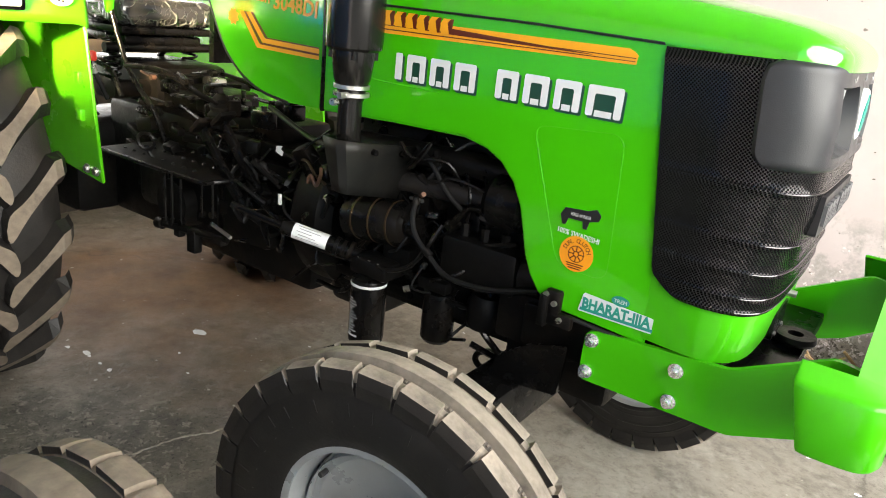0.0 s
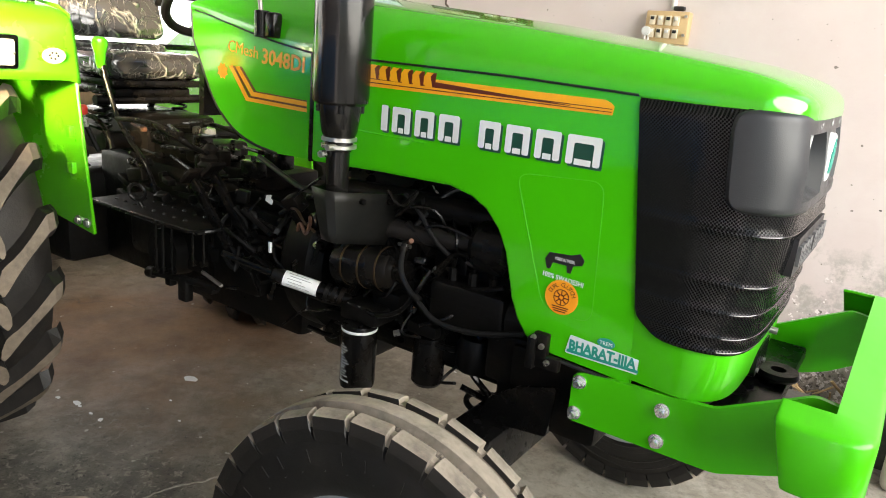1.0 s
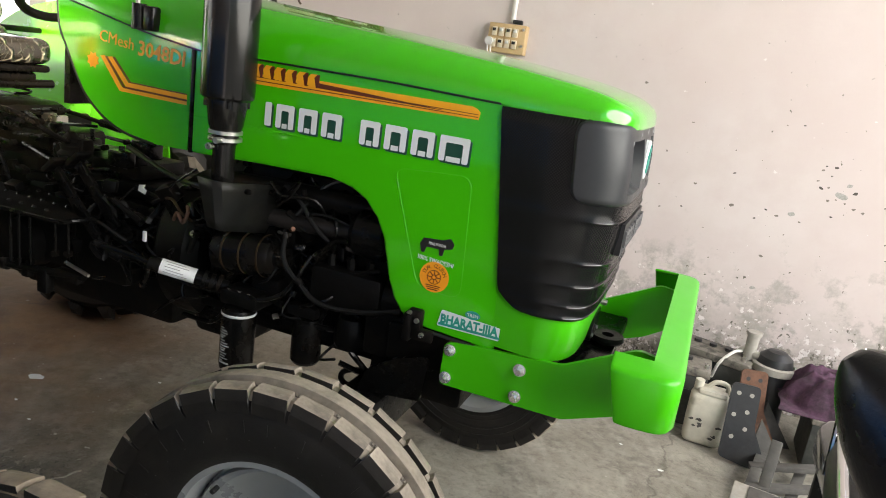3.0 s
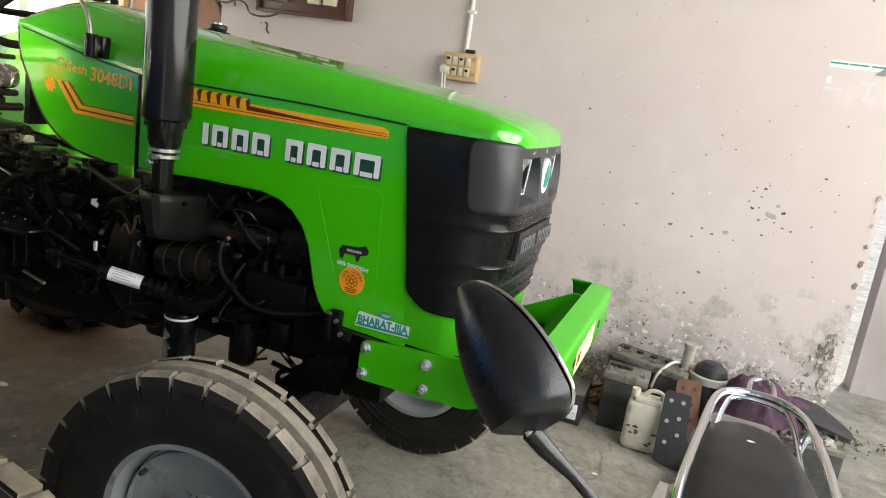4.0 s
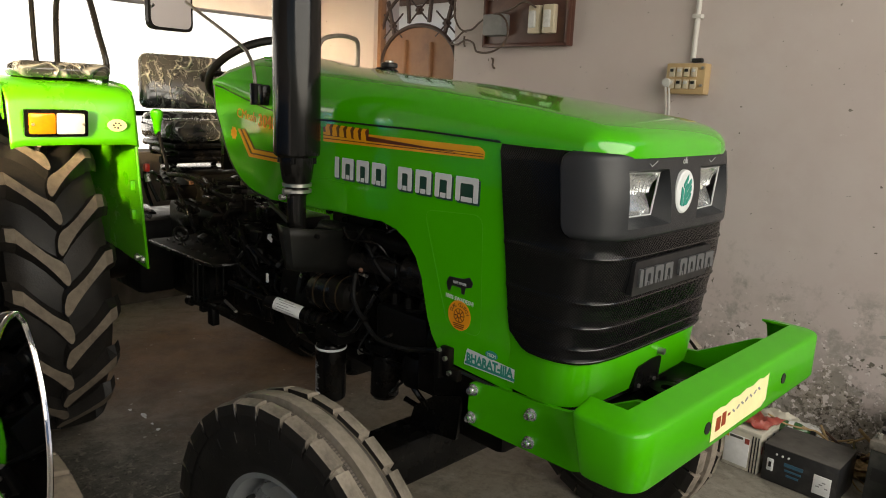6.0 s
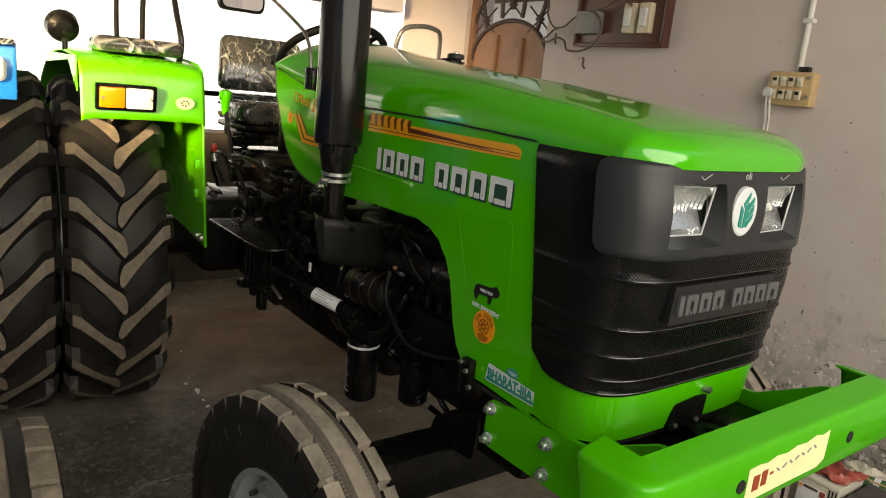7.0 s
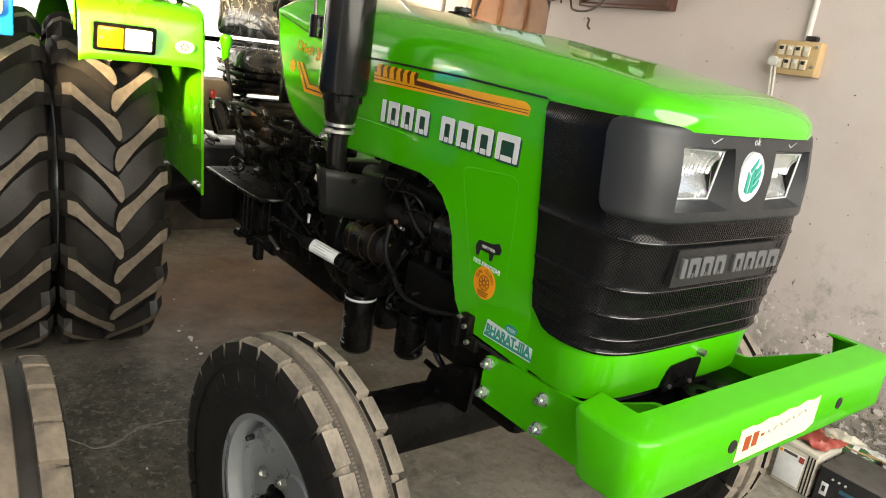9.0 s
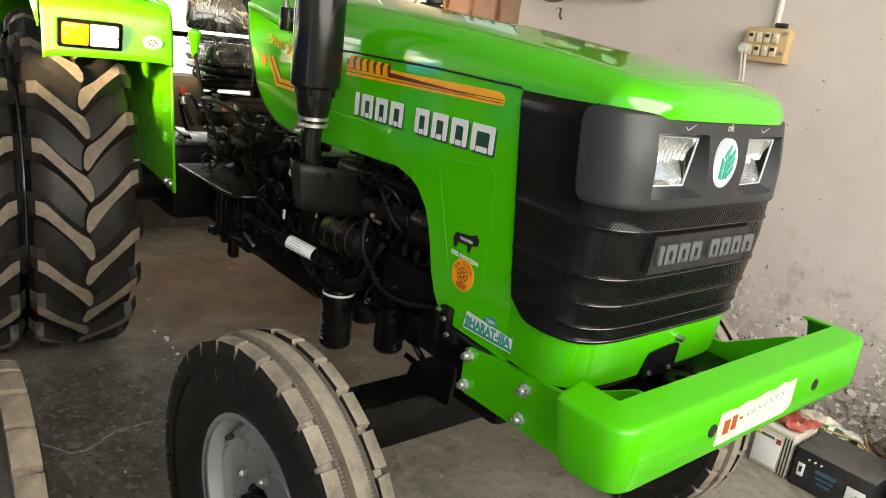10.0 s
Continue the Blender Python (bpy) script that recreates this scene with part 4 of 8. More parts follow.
def rear_wheel(parent, at, name="rear_wheel", flip=False, phase=0.0, turn=0.0, width=1.0):
    """A lugged drive wheel, 1.34 m across."""
    w = new(name)
    w.parent, w.matrix_basis = parent, Matrix.Translation(at) @ Matrix.Rotation(turn + (math.pi if flip else 0), 4, "Z") @ Matrix.Rotation(phase, 4, "Y") @ Matrix.Diagonal((0.986, width, 0.986, 1))
    R, h = 0.68, 0.168
    bm = bmesh.new()
    lathe(bm, [(0.36, -0.135), (0.385, -0.153), (0.46, -h + 0.002), (0.53, -h), (0.59, -h + 0.012), (0.622, -h + 0.045), (0.634, -0.09), (0.64, 0),
               (0.634, 0.09), (0.622, h - 0.045), (0.59, h - 0.012), (0.53, h), (0.46, h - 0.002), (0.385, 0.153), (0.36, 0.135)], 72, SPIN)
    part("tyre", bm, [DUSTRUBBER], w)
    n = 20
    step = 2 * math.pi / n
    lug = {}
    for s in (-1, 1):
        bm = bmesh.new()
        rows = []
        for t, half in ((0, 0.020), (0.1, 0.024), (0.24, 0.026), (0.34, 0.025), (0.50, 0.023), (0.66, 0.024), (0.78, 0.029), (0.88, 0.037), (0.94, 0.038), (0.97, 0.030), (1.0, 0.012)):
            y = 0.173 - 0.186 * t
            a = (0.10 * t if t < 0.24 else 0.024 + 0.315 * (t - 0.24)) * (1 if flip else -1)
            r1 = R - 0.045 * max(0, (0.2 - t) / 0.2) ** 1.5 - 0.004 * (1 - t)
            r0 = 0.60 if t < 0.1 else 0.622
            foot = half + 0.026
            rows.append([(y, a - foot / R, r0), (y, a - half / R, r1), (y, a + half / R, r1), (y, a + foot / R, r0)])
        vs = [[bm.verts.new((r * math.cos(a), -s * y, r * math.sin(a))) for y, a, r in row] for row in rows]
        for i, (p, q) in enumerate(zip(vs, vs[1:])):
            for k in range(3):
                bm.faces.new((p[k], p[k + 1], q[k + 1], q[k])).material_index = 1 if k == 1 and i > 0 else 0
        bm.faces.new(vs[0])
        bm.faces.new(vs[-1][::-1])
        lug[s] = mesh_of(bm, "lug", [DUSTRUBBER, LUG])
        for k in range(n):
            shared("lug", lug[s], w, Matrix.Rotation(-(k + (0.5 if s > 0 else 0)) * step, 4, "Y"))
    bm = bmesh.new()
    lathe(bm, [(0.35, 0.16), (0.375, 0.165), (0.375, 0.155), (0.35, 0.14), (0.34, 0.08), (0.335, -0.08), (0.35, -0.14), (0.375, -0.155), (0.375, -0.165), (0.35, -0.16), (0.335, -0.13), (0.328, -0.02)], 64, SPIN)
    part("rim", bm, RIM, w)
    bm = bmesh.new()
    lathe(bm, [(0.335, -0.03), (0.28, -0.03), (0.2, 0.03), (0.12, 0.035), (0.0001, 0.035)], 48, SPIN)
    part("wheel_disc", bm, RIM, w)
    return w

# ---------------------------------------------------------------- the green tractor
tractor = thing("tractor", "bright green farm tractor with black engine beside a wall", "tractor")
HALF, NOSE_Y = 0.283, -0.012


def lerp_table(table, v):
    for (a, p), (b, q) in zip(table, table[1:]):
        if v <= b:
            t = max(0.0, (v - a) / (b - a))
            return p + (q - p) * t
    return table[-1][1]


def nose_power(z):
    """How square the nose's corners are at the height z."""
    return lerp_table([(0.78, 5.0), (0.9, 5.3), (1.1, 6.0), (1.36, 6.0)], z)


def nose(z, ang, proud=0.0):
    """A point of the nose: ang -90 (right side) to 90 (left side), at the height z."""
    xa = lerp_table([(0.78, 0.30), (0.93, 0.30), (1.2, 0.262), (1.36, 0.240)], z)
    xf = lerp_table([(0.78, 0.478), (0.86, 0.489), (0.91, 0.493), (0.95, 0.499), (1.0, 0.506), (1.05, 0.514), (1.10, 0.520), (1.15, 0.521), (1.25, 0.520), (1.29, 0.515), (1.33, 0.508), (1.36, 0.503)], z)
    n = nose_power(z)
    c, s = math.cos(radians(ang)), math.sin(radians(ang))
    x = xa + (xf - xa + proud) * abs(c) ** (2 / n)
    y = (HALF + proud) * math.copysign(abs(s) ** (2 / n), s)
    return Vector((x, y + NOSE_Y * min(1, (x - xa) / 0.1) if x > xa else y, z))


def nose_at(z, y, proud=0.0):
    """The nose's front at a given y."""
    n = nose_power(z)
    q = min(0.9999, abs(y - NOSE_Y) / (HALF + proud)) ** (n / 2)
    return nose(z, math.copysign(math.degrees(math.asin(q)), y - NOSE_Y), proud)


def steps(a, b, n):
    return [a + (b - a) * k / n for k in range(n + 1)]


ANGLES = [-90 + 180 * (0.5 - 0.5 * math.cos(math.pi * k / 60)) for k in range(61)]


def tractor_shell():
    # nose shell, green, seen as the chin under the grille
    bm = bmesh.new()
    rows = [[nose(z, a) for a in ANGLES] for z in (0.813, 0.818, 0.835, 0.86, 0.90, 1.0, 1.1, 1.2, 1.3, 1.345)]
    rows.insert(0, [nose(0.813, a, -0.012) for a in ANGLES])
    skin(bm, rows, closed=False)
    bmesh.ops.delete(bm, geom=[f for f in bm.faces if f.calc_center_median().z > 1.1 and f.calc_center_median().x > 0.43], context="FACES")
    shell = part("nose_panel", bm, BUMPERGREEN, tractor, "green nose panel under the grille", smooth=45)
    # latch cover and latch pin in the chin
    m = Matrix.Translation((0.480, -0.018, 0.826)) @ FRONT
    bm = bmesh.new()
    slab(bm, soft_outline([(-0.062, -0.020), (0.050, -0.016), (0.058, 0.042), (0.020, 0.044), (-0.048, 0.036), (-0.054, 0.016)], 0.011), 0.013, m)
    part("latch_recess", bm, BLACK, shell)
    for dx in (-0.04, 0.03):
        bm = bmesh.new()
        rod(bm, (0.491, -0.018 + dx, 0.818), (0.497, -0.018 + dx, 0.818), 0.005, n=8)
        part("screw", bm, STEEL, shell)
    bm = bmesh.new()
    rod(bm, (0.470, 0.022, 0.884), (0.506, 0.0275, 0.8815), 0.0075, n=12)
    part("latch_pin", bm, STEEL, shell)

    # side panels with the arch over the engine
    arch = [(0.10, 0.818), (0.075, 0.835), (0.052, 0.865), (0.034, 0.905), (0.022, 0.95), (0.008, 1.0), (-0.015, 1.045), (-0.05, 1.082), (-0.09, 1.104), (-0.15, 1.117), (-0.35, 1.114), (-0.56, 1.106)]
    outline = [(0.31, 0.80), (0.12, 0.812)] + arch + [(-0.56, 1.366), (-0.385, 1.369), (-0.027, 1.365), (0.245, 1.355), (0.262, 1.2), (0.30, 0.93), (0.31, 0.9)]
    rear = [(-0.572, 1.105), (-0.68, 1.102), (-0.76, 1.112), (-0.82, 1.13), (-0.87, 1.157), (-0.92, 1.20), (-0.954, 1.252), (-0.99, 1.32), (-1.012, 1.367), (-1.02, 1.45), (-0.99, 1.452), (-0.82, 1.415), (-0.71, 1.391), (-0.572, 1.366)]
    for side in (-1, 1):
        y = -HALF if side < 0 else HALF - 0.01
        bm = bmesh.new()
        slab(bm, outline, 0.01, Matrix.Translation((0, y + 0.01, 0)) @ SIDE)
        bmesh.ops.bevel(bm, geom=[e for e in bm.edges if abs(e.verts[0].co.y - e.verts[1].co.y) < 1e-6 and e.calc_face_angle(0) > 1.2], offset=0.003, segments=2, affect="EDGES")
        panel = part("side_panel", bm, GREEN, tractor, "glossy green side panel", smooth=25)
        # rolled lip round the arch
        bm = bmesh.new()
        tube(bm, [(x, y + 0.005 + (0.006 if side < 0 else -0.006), z) for x, z in arch], 0.006, 6, 1)
        part("arch_lip", bm, GREEN, panel)
        if side < 0:
            # pressed hatch: a fine raised bead round a flat field
            hatch = soft_outline([(0.013, 1.168), (0.2, 1.181), (0.214, 0.9), (0.106, 0.903)], 0.03, 5)
            bm = bmesh.new()
            tube(bm, [(x, -HALF + 0.0006, z) for x, z in hatch + hatch[:1]], 0.0011, 8, 1)
            part("pressed_hatch", bm, BUMPERGREEN, panel, smooth=60)
            bm = bmesh.new()
            tube(bm, [(x, -HALF + 0.0004, z) for x, z in ((-0.555, 1.196), (-0.40, 1.197), (-0.22, 1.194))], 0.0016, 8, 1)
            part("pressed_line", bm, GREEN, panel, smooth=60)
        bm = bmesh.new()
        slab(bm, rear, 0.01, Matrix.Translation((0, y + 0.01, 0)) @ SIDE)
        part("cowl_side", bm, GREEN, tractor, "green cowl side behind the exhaust", smooth=25)
        bm = bmesh.new()
        box(bm, (-0.566, y + (0.004 if side < 0 else 0.006), 1.235), (0.009, 0.010, 0.27), 0.002)
        part("joint_strip", bm, BLACK, tractor)
        bm = bmesh.new()
        tube(bm, [(x - 0.002, y + 0.004, z) for x, z in rear[1:10]], 0.006, 6, 3)
        part("cowl_edge_trim", bm, INK, tractor)

    # bonnet: a crowned skin with a rounded front, over the whole length
    def front_edge(y):
        q = min(0.999, abs(y - NOSE_Y) / (HALF + 0.006))
        return 0.24 + 0.284 * (1 - q ** 5) ** (1 / 5)

    edge_z = [(-1.02, 1.452), (-0.98, 1.448), (-0.82, 1.413), (-0.71, 1.391), (-0.54, 1.367), (-0.385, 1.369), (-0.03, 1.366), (0.245, 1.357), (0.40, 1.349), (0.55, 1.343)]
    crown = [(-1.02, 1.565), (-0.9, 1.548), (-0.7, 1.522), (-0.385, 1.495), (-0.05, 1.469), (0.10, 1.453), (0.25, 1.437), (0.40, 1.416), (0.47, 1.400), (0.55, 1.38)]
    bm = bmesh.new()
    rows = []
    vs = [-1 + 2 * (0.5 - 0.5 * math.cos(math.pi * k / 48)) for k in range(49)]
    us = [1 - (1 - k / 70) ** 1.6 for k in range(71)]
    for u in us:
        row = []
        for v in vs:
            y = v * (HALF + 0.004)
            x = -1.02 + (front_edge(y) + 1.02) * u
            d = min((HALF + 0.004) - abs(y), max(0.0, (front_edge(y) - x)) * 0.9)
            D = 0.10 - 0.035 * min(1, max(0, (x + 0.4) / 0.9)) + 0.13 * min(1, max(0, (-0.5 - x) / 0.5))
            power = 2.4 - 0.4 * min(1, max(0, (-0.5 - x) / 0.5))
            k = min(1.0, d / D)
            shoulder = (1 - (1 - k) ** power) ** (1 / power)
            e, c = lerp_table(edge_z, x), lerp_table(crown, x)
            bulge = 1 - 0.26 * (abs(y) / HALF) ** 2
            kr = min(1.0, max(0.0, (x + 1.02) / 0.13))
            rear_round = 1 - (0.25 + 0.42 * min(1.0, abs(y) / 0.2)) * (1 - math.sqrt(1 - (1 - kr) ** 2))
            row.append(Vector((x, y, e + (c - e) * shoulder * bulge * rear_round)))
        rows.append(row)
    skin(bm, rows, closed=False)
    # turned-down lip
    rim = [e for e in bm.edges if e.is_boundary]
    ext = bmesh.ops.extrude_edge_only(bm, edges=rim)["geom"]
    bmesh.ops.translate(bm, vec=(0, 0, -0.012), verts=[g for g in ext if isinstance(g, bmesh.types.BMVert)])
    bonnet = part("bonnet", bm, GREEN, tractor, "glossy green bonnet with a rounded front edge", smooth=50)
    bm = bmesh.new()
    tube(bm, [(x, -HALF - 0.0015, lerp_table(edge_z, x) - 0.011) for x in steps(-1.0, 0.24, 24)], 0.0035, 6, 1)
    part("seam_gasket", bm, INK, bonnet)
    # reflected-light crease line and raised centre press
    bm = bmesh.new()
    tube(bm, [(x, -0.165, lerp_table(crown, x) - 0.006 - 0.2 * 0.34 * (lerp_table(crown, x) - lerp_table(edge_z, x))) for x in steps(-0.9, 0.2, 16)], 0.003, 6, 1)
    part("crease", bm, GREEN, bonnet)
    # filler cap on top
    cap = new("filler_cap")
    cap.parent = tractor
    cap.location = (-0.70, 0.185, 1.478)
    bm = bmesh.new()
    lathe(bm, [(0.0001, 0.045), (0.03, 0.044), (0.042, 0.036), (0.044, 0.02), (0.04, 0.012), (0.045, 0.008), (0.045, -0.03)], 28)
    part("cap", bm, BLACK, cap)
    for k in range(4):
        bm = bmesh.new()
        box(bm, (0, 0, 0), (0.012, 0.02, 0.022), 0.003, Matrix.Rotation(k * math.pi / 2, 4, "Z") @ Matrix.Translation((0.046, 0, 0.028)))
        part("grip", bm, BLACK, cap)
    bm = bmesh.new()
    lathe(bm, [(0.05, -0.012), (0.075, -0.006), (0.08, -0.014)], 28)
    part("cap_gasket", bm, INK, cap)


tractor_shell()


def tractor_face():
    # perforated grille wrapped round the nose, with pressed ribs
    ribs = [1.137, 1.045, 0.992, 0.945, 0.918]
    zs = sorted(steps(0.909, 0.945, 10)[:-1] + steps(0.945, 1.343, 24) + [r + d for r in ribs for d in (-0.006, -0.003, 0.0, 0.003, 0.006)])
    bm = bmesh.new()
    uvl = bm.loops.layers.uv.new("metres")
    grid, flat = [], []
    for z in zs:
        low = min(1.0, max(0.0, (z - 0.909) / 0.05))
        cut = 0.42 * (1 - math.sqrt(max(0.0, 1 - (1 - low) ** 2)))
        start = -math.degrees(math.acos(cut ** 2.45))
        lift = 0.006 + max((0.0024 * (1 - abs(z - r) / 0.007) for r in ribs if abs(z - r) < 0.007), default=0.0) - 0.0065 * (z < 0.9095) - 0.0065 * (z > 1.3425)
        line = [nose(z, a, lift) for a in [start + (-2 * start) * (0.5 - 0.5 * math.cos(math.pi * k / 64)) for k in range(65)]]
        s, dist = 0.0, [0.0]
        for p, q in zip(line, line[1:]):
            s += (q - p).length
            dist.append(s)
        grid.append([bm.verts.new(p) for p in line])
        flat.append([(d - s / 2, z) for d in dist])
    for i in range(len(zs) - 1):
        for k in range(64):
            if zs[i] > 1.19 and grid[i][k].co.x > 0.44 and grid[i][k + 1].co.x > 0.44:
                continue
            f = bm.faces.new((grid[i][k], grid[i][k + 1], grid[i + 1][k + 1], grid[i + 1][k]))
            for loop, uv in zip(f.loops, (flat[i][k], flat[i][k + 1], flat[i + 1][k + 1], flat[i + 1][k])):
                loop[uvl].uv = uv
    grille = part("grille", bm, MESH, tractor, "black perforated wrap-round grille with pressed ribs", smooth=50)

    # bright beads along the pressed ribs
    for r in ribs:
        bm = bmesh.new()
        tube(bm, [nose(r, -62 + 124 * k / 60, 0.0078) for k in range(61)], 0.0013, 5, 1)
        part("rib_bead", bm, BEAD, grille)

    # lamp housing: a smooth band round the top of the nose with two openings
    z0, z1, lo, hi = 1.172, 1.343, 1.196, 1.309
    out_y, in_low, in_top = 0.214, 0.056, 0.070

    def end_angle(z, proud):
        """Where the band begins on the side, its corners rounded."""
        xe = 0.419 - 0.09 * (z - 1.26)
        for d in (z - z0, z1 - z):
            if d < 0.03:
                xe += 0.034 * (1 - math.sqrt(max(0.0, 1 - (1 - d / 0.03) ** 2)))
        xa = nose(z, 90).x
        xf, n = nose(z, 0).x, nose_power(z)
        return math.degrees(math.acos(((xe - xa) / (xf - xa + proud)) ** (n / 2)))

    def angle_at(z, y, proud):
        n = nose_power(z)
        return math.degrees(math.asin((abs(y) / (HALF + proud)) ** (n / 2)))

    side_n = 14
    zs = [z0, z0 + 0.003, z0 + 0.008, z0 + 0.016, lo] + steps(lo, hi, 6)[1:] + [z1 - 0.016, z1 - 0.008, z1 - 0.003, z1]
    bm = bmesh.new()
    verts = []
    for r, z in enumerate(zs):
        k_in = in_low + (in_top - in_low) * min(1, max(0, (z - lo) / (hi - lo)))
        edge = {0: 0.004, 1: 0.0095, len(zs) - 2: 0.0095, len(zs) - 1: 0.004}.get(r, 0.012)
        half = []
        a0, a1 = end_angle(z, edge), angle_at(z, out_y, edge)
        half.append(nose(z, a0 + 1.0, 0.004))
        half.append(nose(z, a0 + 0.3, min(edge, 0.0095)))
        half += [nose(z, a0 + (a1 - a0) * k / side_n, edge) for k in range(side_n + 1)]
        half += [nose_at(z, NOSE_Y + out_y + (k_in - out_y) * k / 5, edge) for k in range(1, 6)]
        right = [Vector((p.x, 2 * NOSE_Y - p.y, p.z)) for p in half]
        verts.append([bm.verts.new(p) for p in right + half[::-1]])
    cols = len(verts[0])
    h0 = 2 + side_n
    hole_r = range(4, 10)
    for r in range(len(zs) - 1):
        for k in range(cols - 1):
            kk = min(k, cols - 2 - k)
            if r in hole_r and h0 <= kk < h0 + 5:
                continue
            bm.faces.new((verts[r][k], verts[r][k + 1], verts[r + 1][k + 1], verts[r + 1][k]))
    # corners of the lenses: x, y from the middle, z, from the lower outer corner round
    LENSES = {-1: [(0.481, 0.218, 1.208), (0.501, 0.086, 1.212), (0.503, 0.068, 1.300), (0.484, 0.212, 1.301)],
              1: [(0.503, 0.194, 1.211), (0.506, 0.082, 1.208), (0.506, 0.074, 1.300), (0.503, 0.210, 1.301)]}
    for s_ in (-1, 1):
        c0, c1 = (h0, h0 + 5) if s_ < 0 else (cols - 1 - h0, cols - 1 - h0 - 5)
        lens = [Vector((x, NOSE_Y + s_ * y, z)) for x, y, z in LENSES[s_]]
        low = [verts[4][k].co for k in range(c0, c1, -s_)] + [verts[4][c1].co]
        inner = [verts[r][c1].co for r in range(4, 11)]
        top = [verts[10][k].co for k in range(c0, c1, -s_)] + [verts[10][c1].co]
        outer = [verts[r][c0].co for r in range(4, 11)]
        for line, p, q in ((low, lens[0], lens[1]), (inner, lens[1], lens[2]), (top, lens[3], lens[2]), (outer, lens[0], lens[3])):
            n = len(line) - 1
            front = [bm.verts.new(c) for c in line]
            back = [bm.verts.new(p + (q - p) * k / n) for k in range(n + 1)]
            for k in range(n):
                bm.faces.new((front[k], front[k + 1], back[k + 1], back[k]))
    housing = part("lamp_housing", bm, PLASTIC, tractor, "charcoal plastic headlamp housing", smooth=38)
    for s_ in (-1, 1):
        lamp = new("headlamp")
        lamp.parent = tractor
        tagged(lamp, label="clear rectangular headlamp with a bright reflector")
        lens = [Vector((x, NOSE_Y + s_ * y, z)) for x, y, z in LENSES[s_]]

        def on(u, v, back=0.0):
            a_, b_ = lens[0] + (lens[3] - lens[0]) * v, lens[1] + (lens[2] - lens[1]) * v
            return a_ + (b_ - a_) * u - Vector((back, 0, 0))
        # reflector: a finely fluted bowl above, a smooth tray tipped upwards below
        bm = bmesh.new()
        rows = []
        for i in range(25):
            v = i / 24
            row = []
            for j in range(65):
                u = j / 64
                d = (2 * u - 1) ** 2 * 0.7 + (2 * v - 1.05) ** 2 * 0.8
                bowl = 0.004 + 0.022 * max(0.0, 1 - d) ** 0.6
                if v > 0.46:
                    bowl += 0.0009 * math.sin(u * 64 * math.pi / 2.0)
                elif v > 0.10:
                    bowl = 0.003 + 0.020 * (v - 0.10) / 0.36
                row.append(on(u, v, bowl))
            rows.append(row)
        skin(bm, rows, closed=False)
        part("reflector", bm, REFLECTOR, lamp, smooth=30)
        bm = bmesh.new()
        skin(bm, [[on(u, v, 0.0015) for u in steps(0.0, 1.0, 6)] for v in (0.0, 0.5, 1.0)], closed=False)
        cover = part("lens", bm, GLASS, lamp)
        cover.visible_shadow = False
        bm = bmesh.new()
        for p, q in (((0, 0), (1, 0)), ((1, 0), (1, 1)), ((1, 1), (0, 1)), ((0, 1), (0, 0))):
            tube(bm, [on(*p, 0.001), on(*q, 0.001)], 0.0022, 6, 1)
        part("lens_rim", bm, GREYGLASS, lamp, smooth=60)
        bm = bmesh.new()
        rod(bm, on(0.45, 0.5, 0.018), on(0.45, 0.5, 0.008), 0.008, 0.005, 12)
        part("bulb", bm, CLEARLENS, lamp)
    # ticks chalked above the lamps
    for y in (-0.135, 0.125):
        bm = bmesh.new()
        for a, b_ in (((-0.012, 0), (-0.004, -0.006)), ((-0.004, -0.006), (0.02, 0.004))):
            rod(bm, nose_at(1.322 + a[1], NOSE_Y + y + a[0], 0.0125), nose_at(1.322 + b_[1], NOSE_Y + y + b_[0], 0.0125), 0.0008, n=5)
        part("chalk_tick", bm, GREYGLASS, housing)
    writing("ok", 0.021, Matrix.Translation(nose_at(1.317, NOSE_Y - 0.012, 0.0128)) @ FRONT, GREYGLASS, housing, "chalk_scrawl", 0.0006)
    # round badge
    badge = new("badge")
    badge.parent = tractor
    tagged(badge, label="round white badge with green slanting bars")
    m = Matrix.Translation((0.5275, NOSE_Y - 0.010, 1.259)) @ FRONT
    bm = bmesh.new()
    lathe(bm, [(0.0001, 0.008), (0.036, 0.0075), (0.039, 0.005), (0.040, -0.012)], 40, m @ Matrix.Diagonal((0.98, 1.18, 1, 1)))
    part("disc", bm, WHITE, badge)
    for pts in ([(-0.020, -0.026), (-0.011, -0.030), (-0.011, 0.004), (-0.020, 0.012)], [(-0.009, 0.008), (0.004, 0.026), (0.004, 0.036), (-0.013, 0.016)],
                [(-0.006, -0.030), (0.003, -0.026), (0.003, 0.018), (-0.006, 0.006)], [(0.005, 0.002), (0.020, 0.018), (0.018, 0.027), (0.005, 0.014)],
                [(0.005, -0.014), (0.022, 0.002), (0.021, 0.013), (0.005, -0.003)], [(0.005, -0.029), (0.021, -0.013), (0.022, -0.003), (0.005, -0.019)]):
        bm = bmesh.new()
        slab(bm, pts, 0.0025, m @ Matrix.Translation((0, 0, 0.0072)))
        part("bar", bm, TEAL, badge, smooth=0)
    # name plate on the grille: plain relief blocks
    plate = new("name_plate")
    plate.parent = tractor
    tagged(plate, label="dark plate with grey raised blocks across the grille")
    bm = bmesh.new()
    slab(bm, soft_outline([(-0.178, 1.058), (0.148, 1.058), (0.156, 1.128), (-0.172, 1.128)], 0.006), 0.018, Matrix.Translation((0.514, -0.020, 0)) @ FRONT)
    part("backing", bm, PLATE, plate)
    x = -0.16
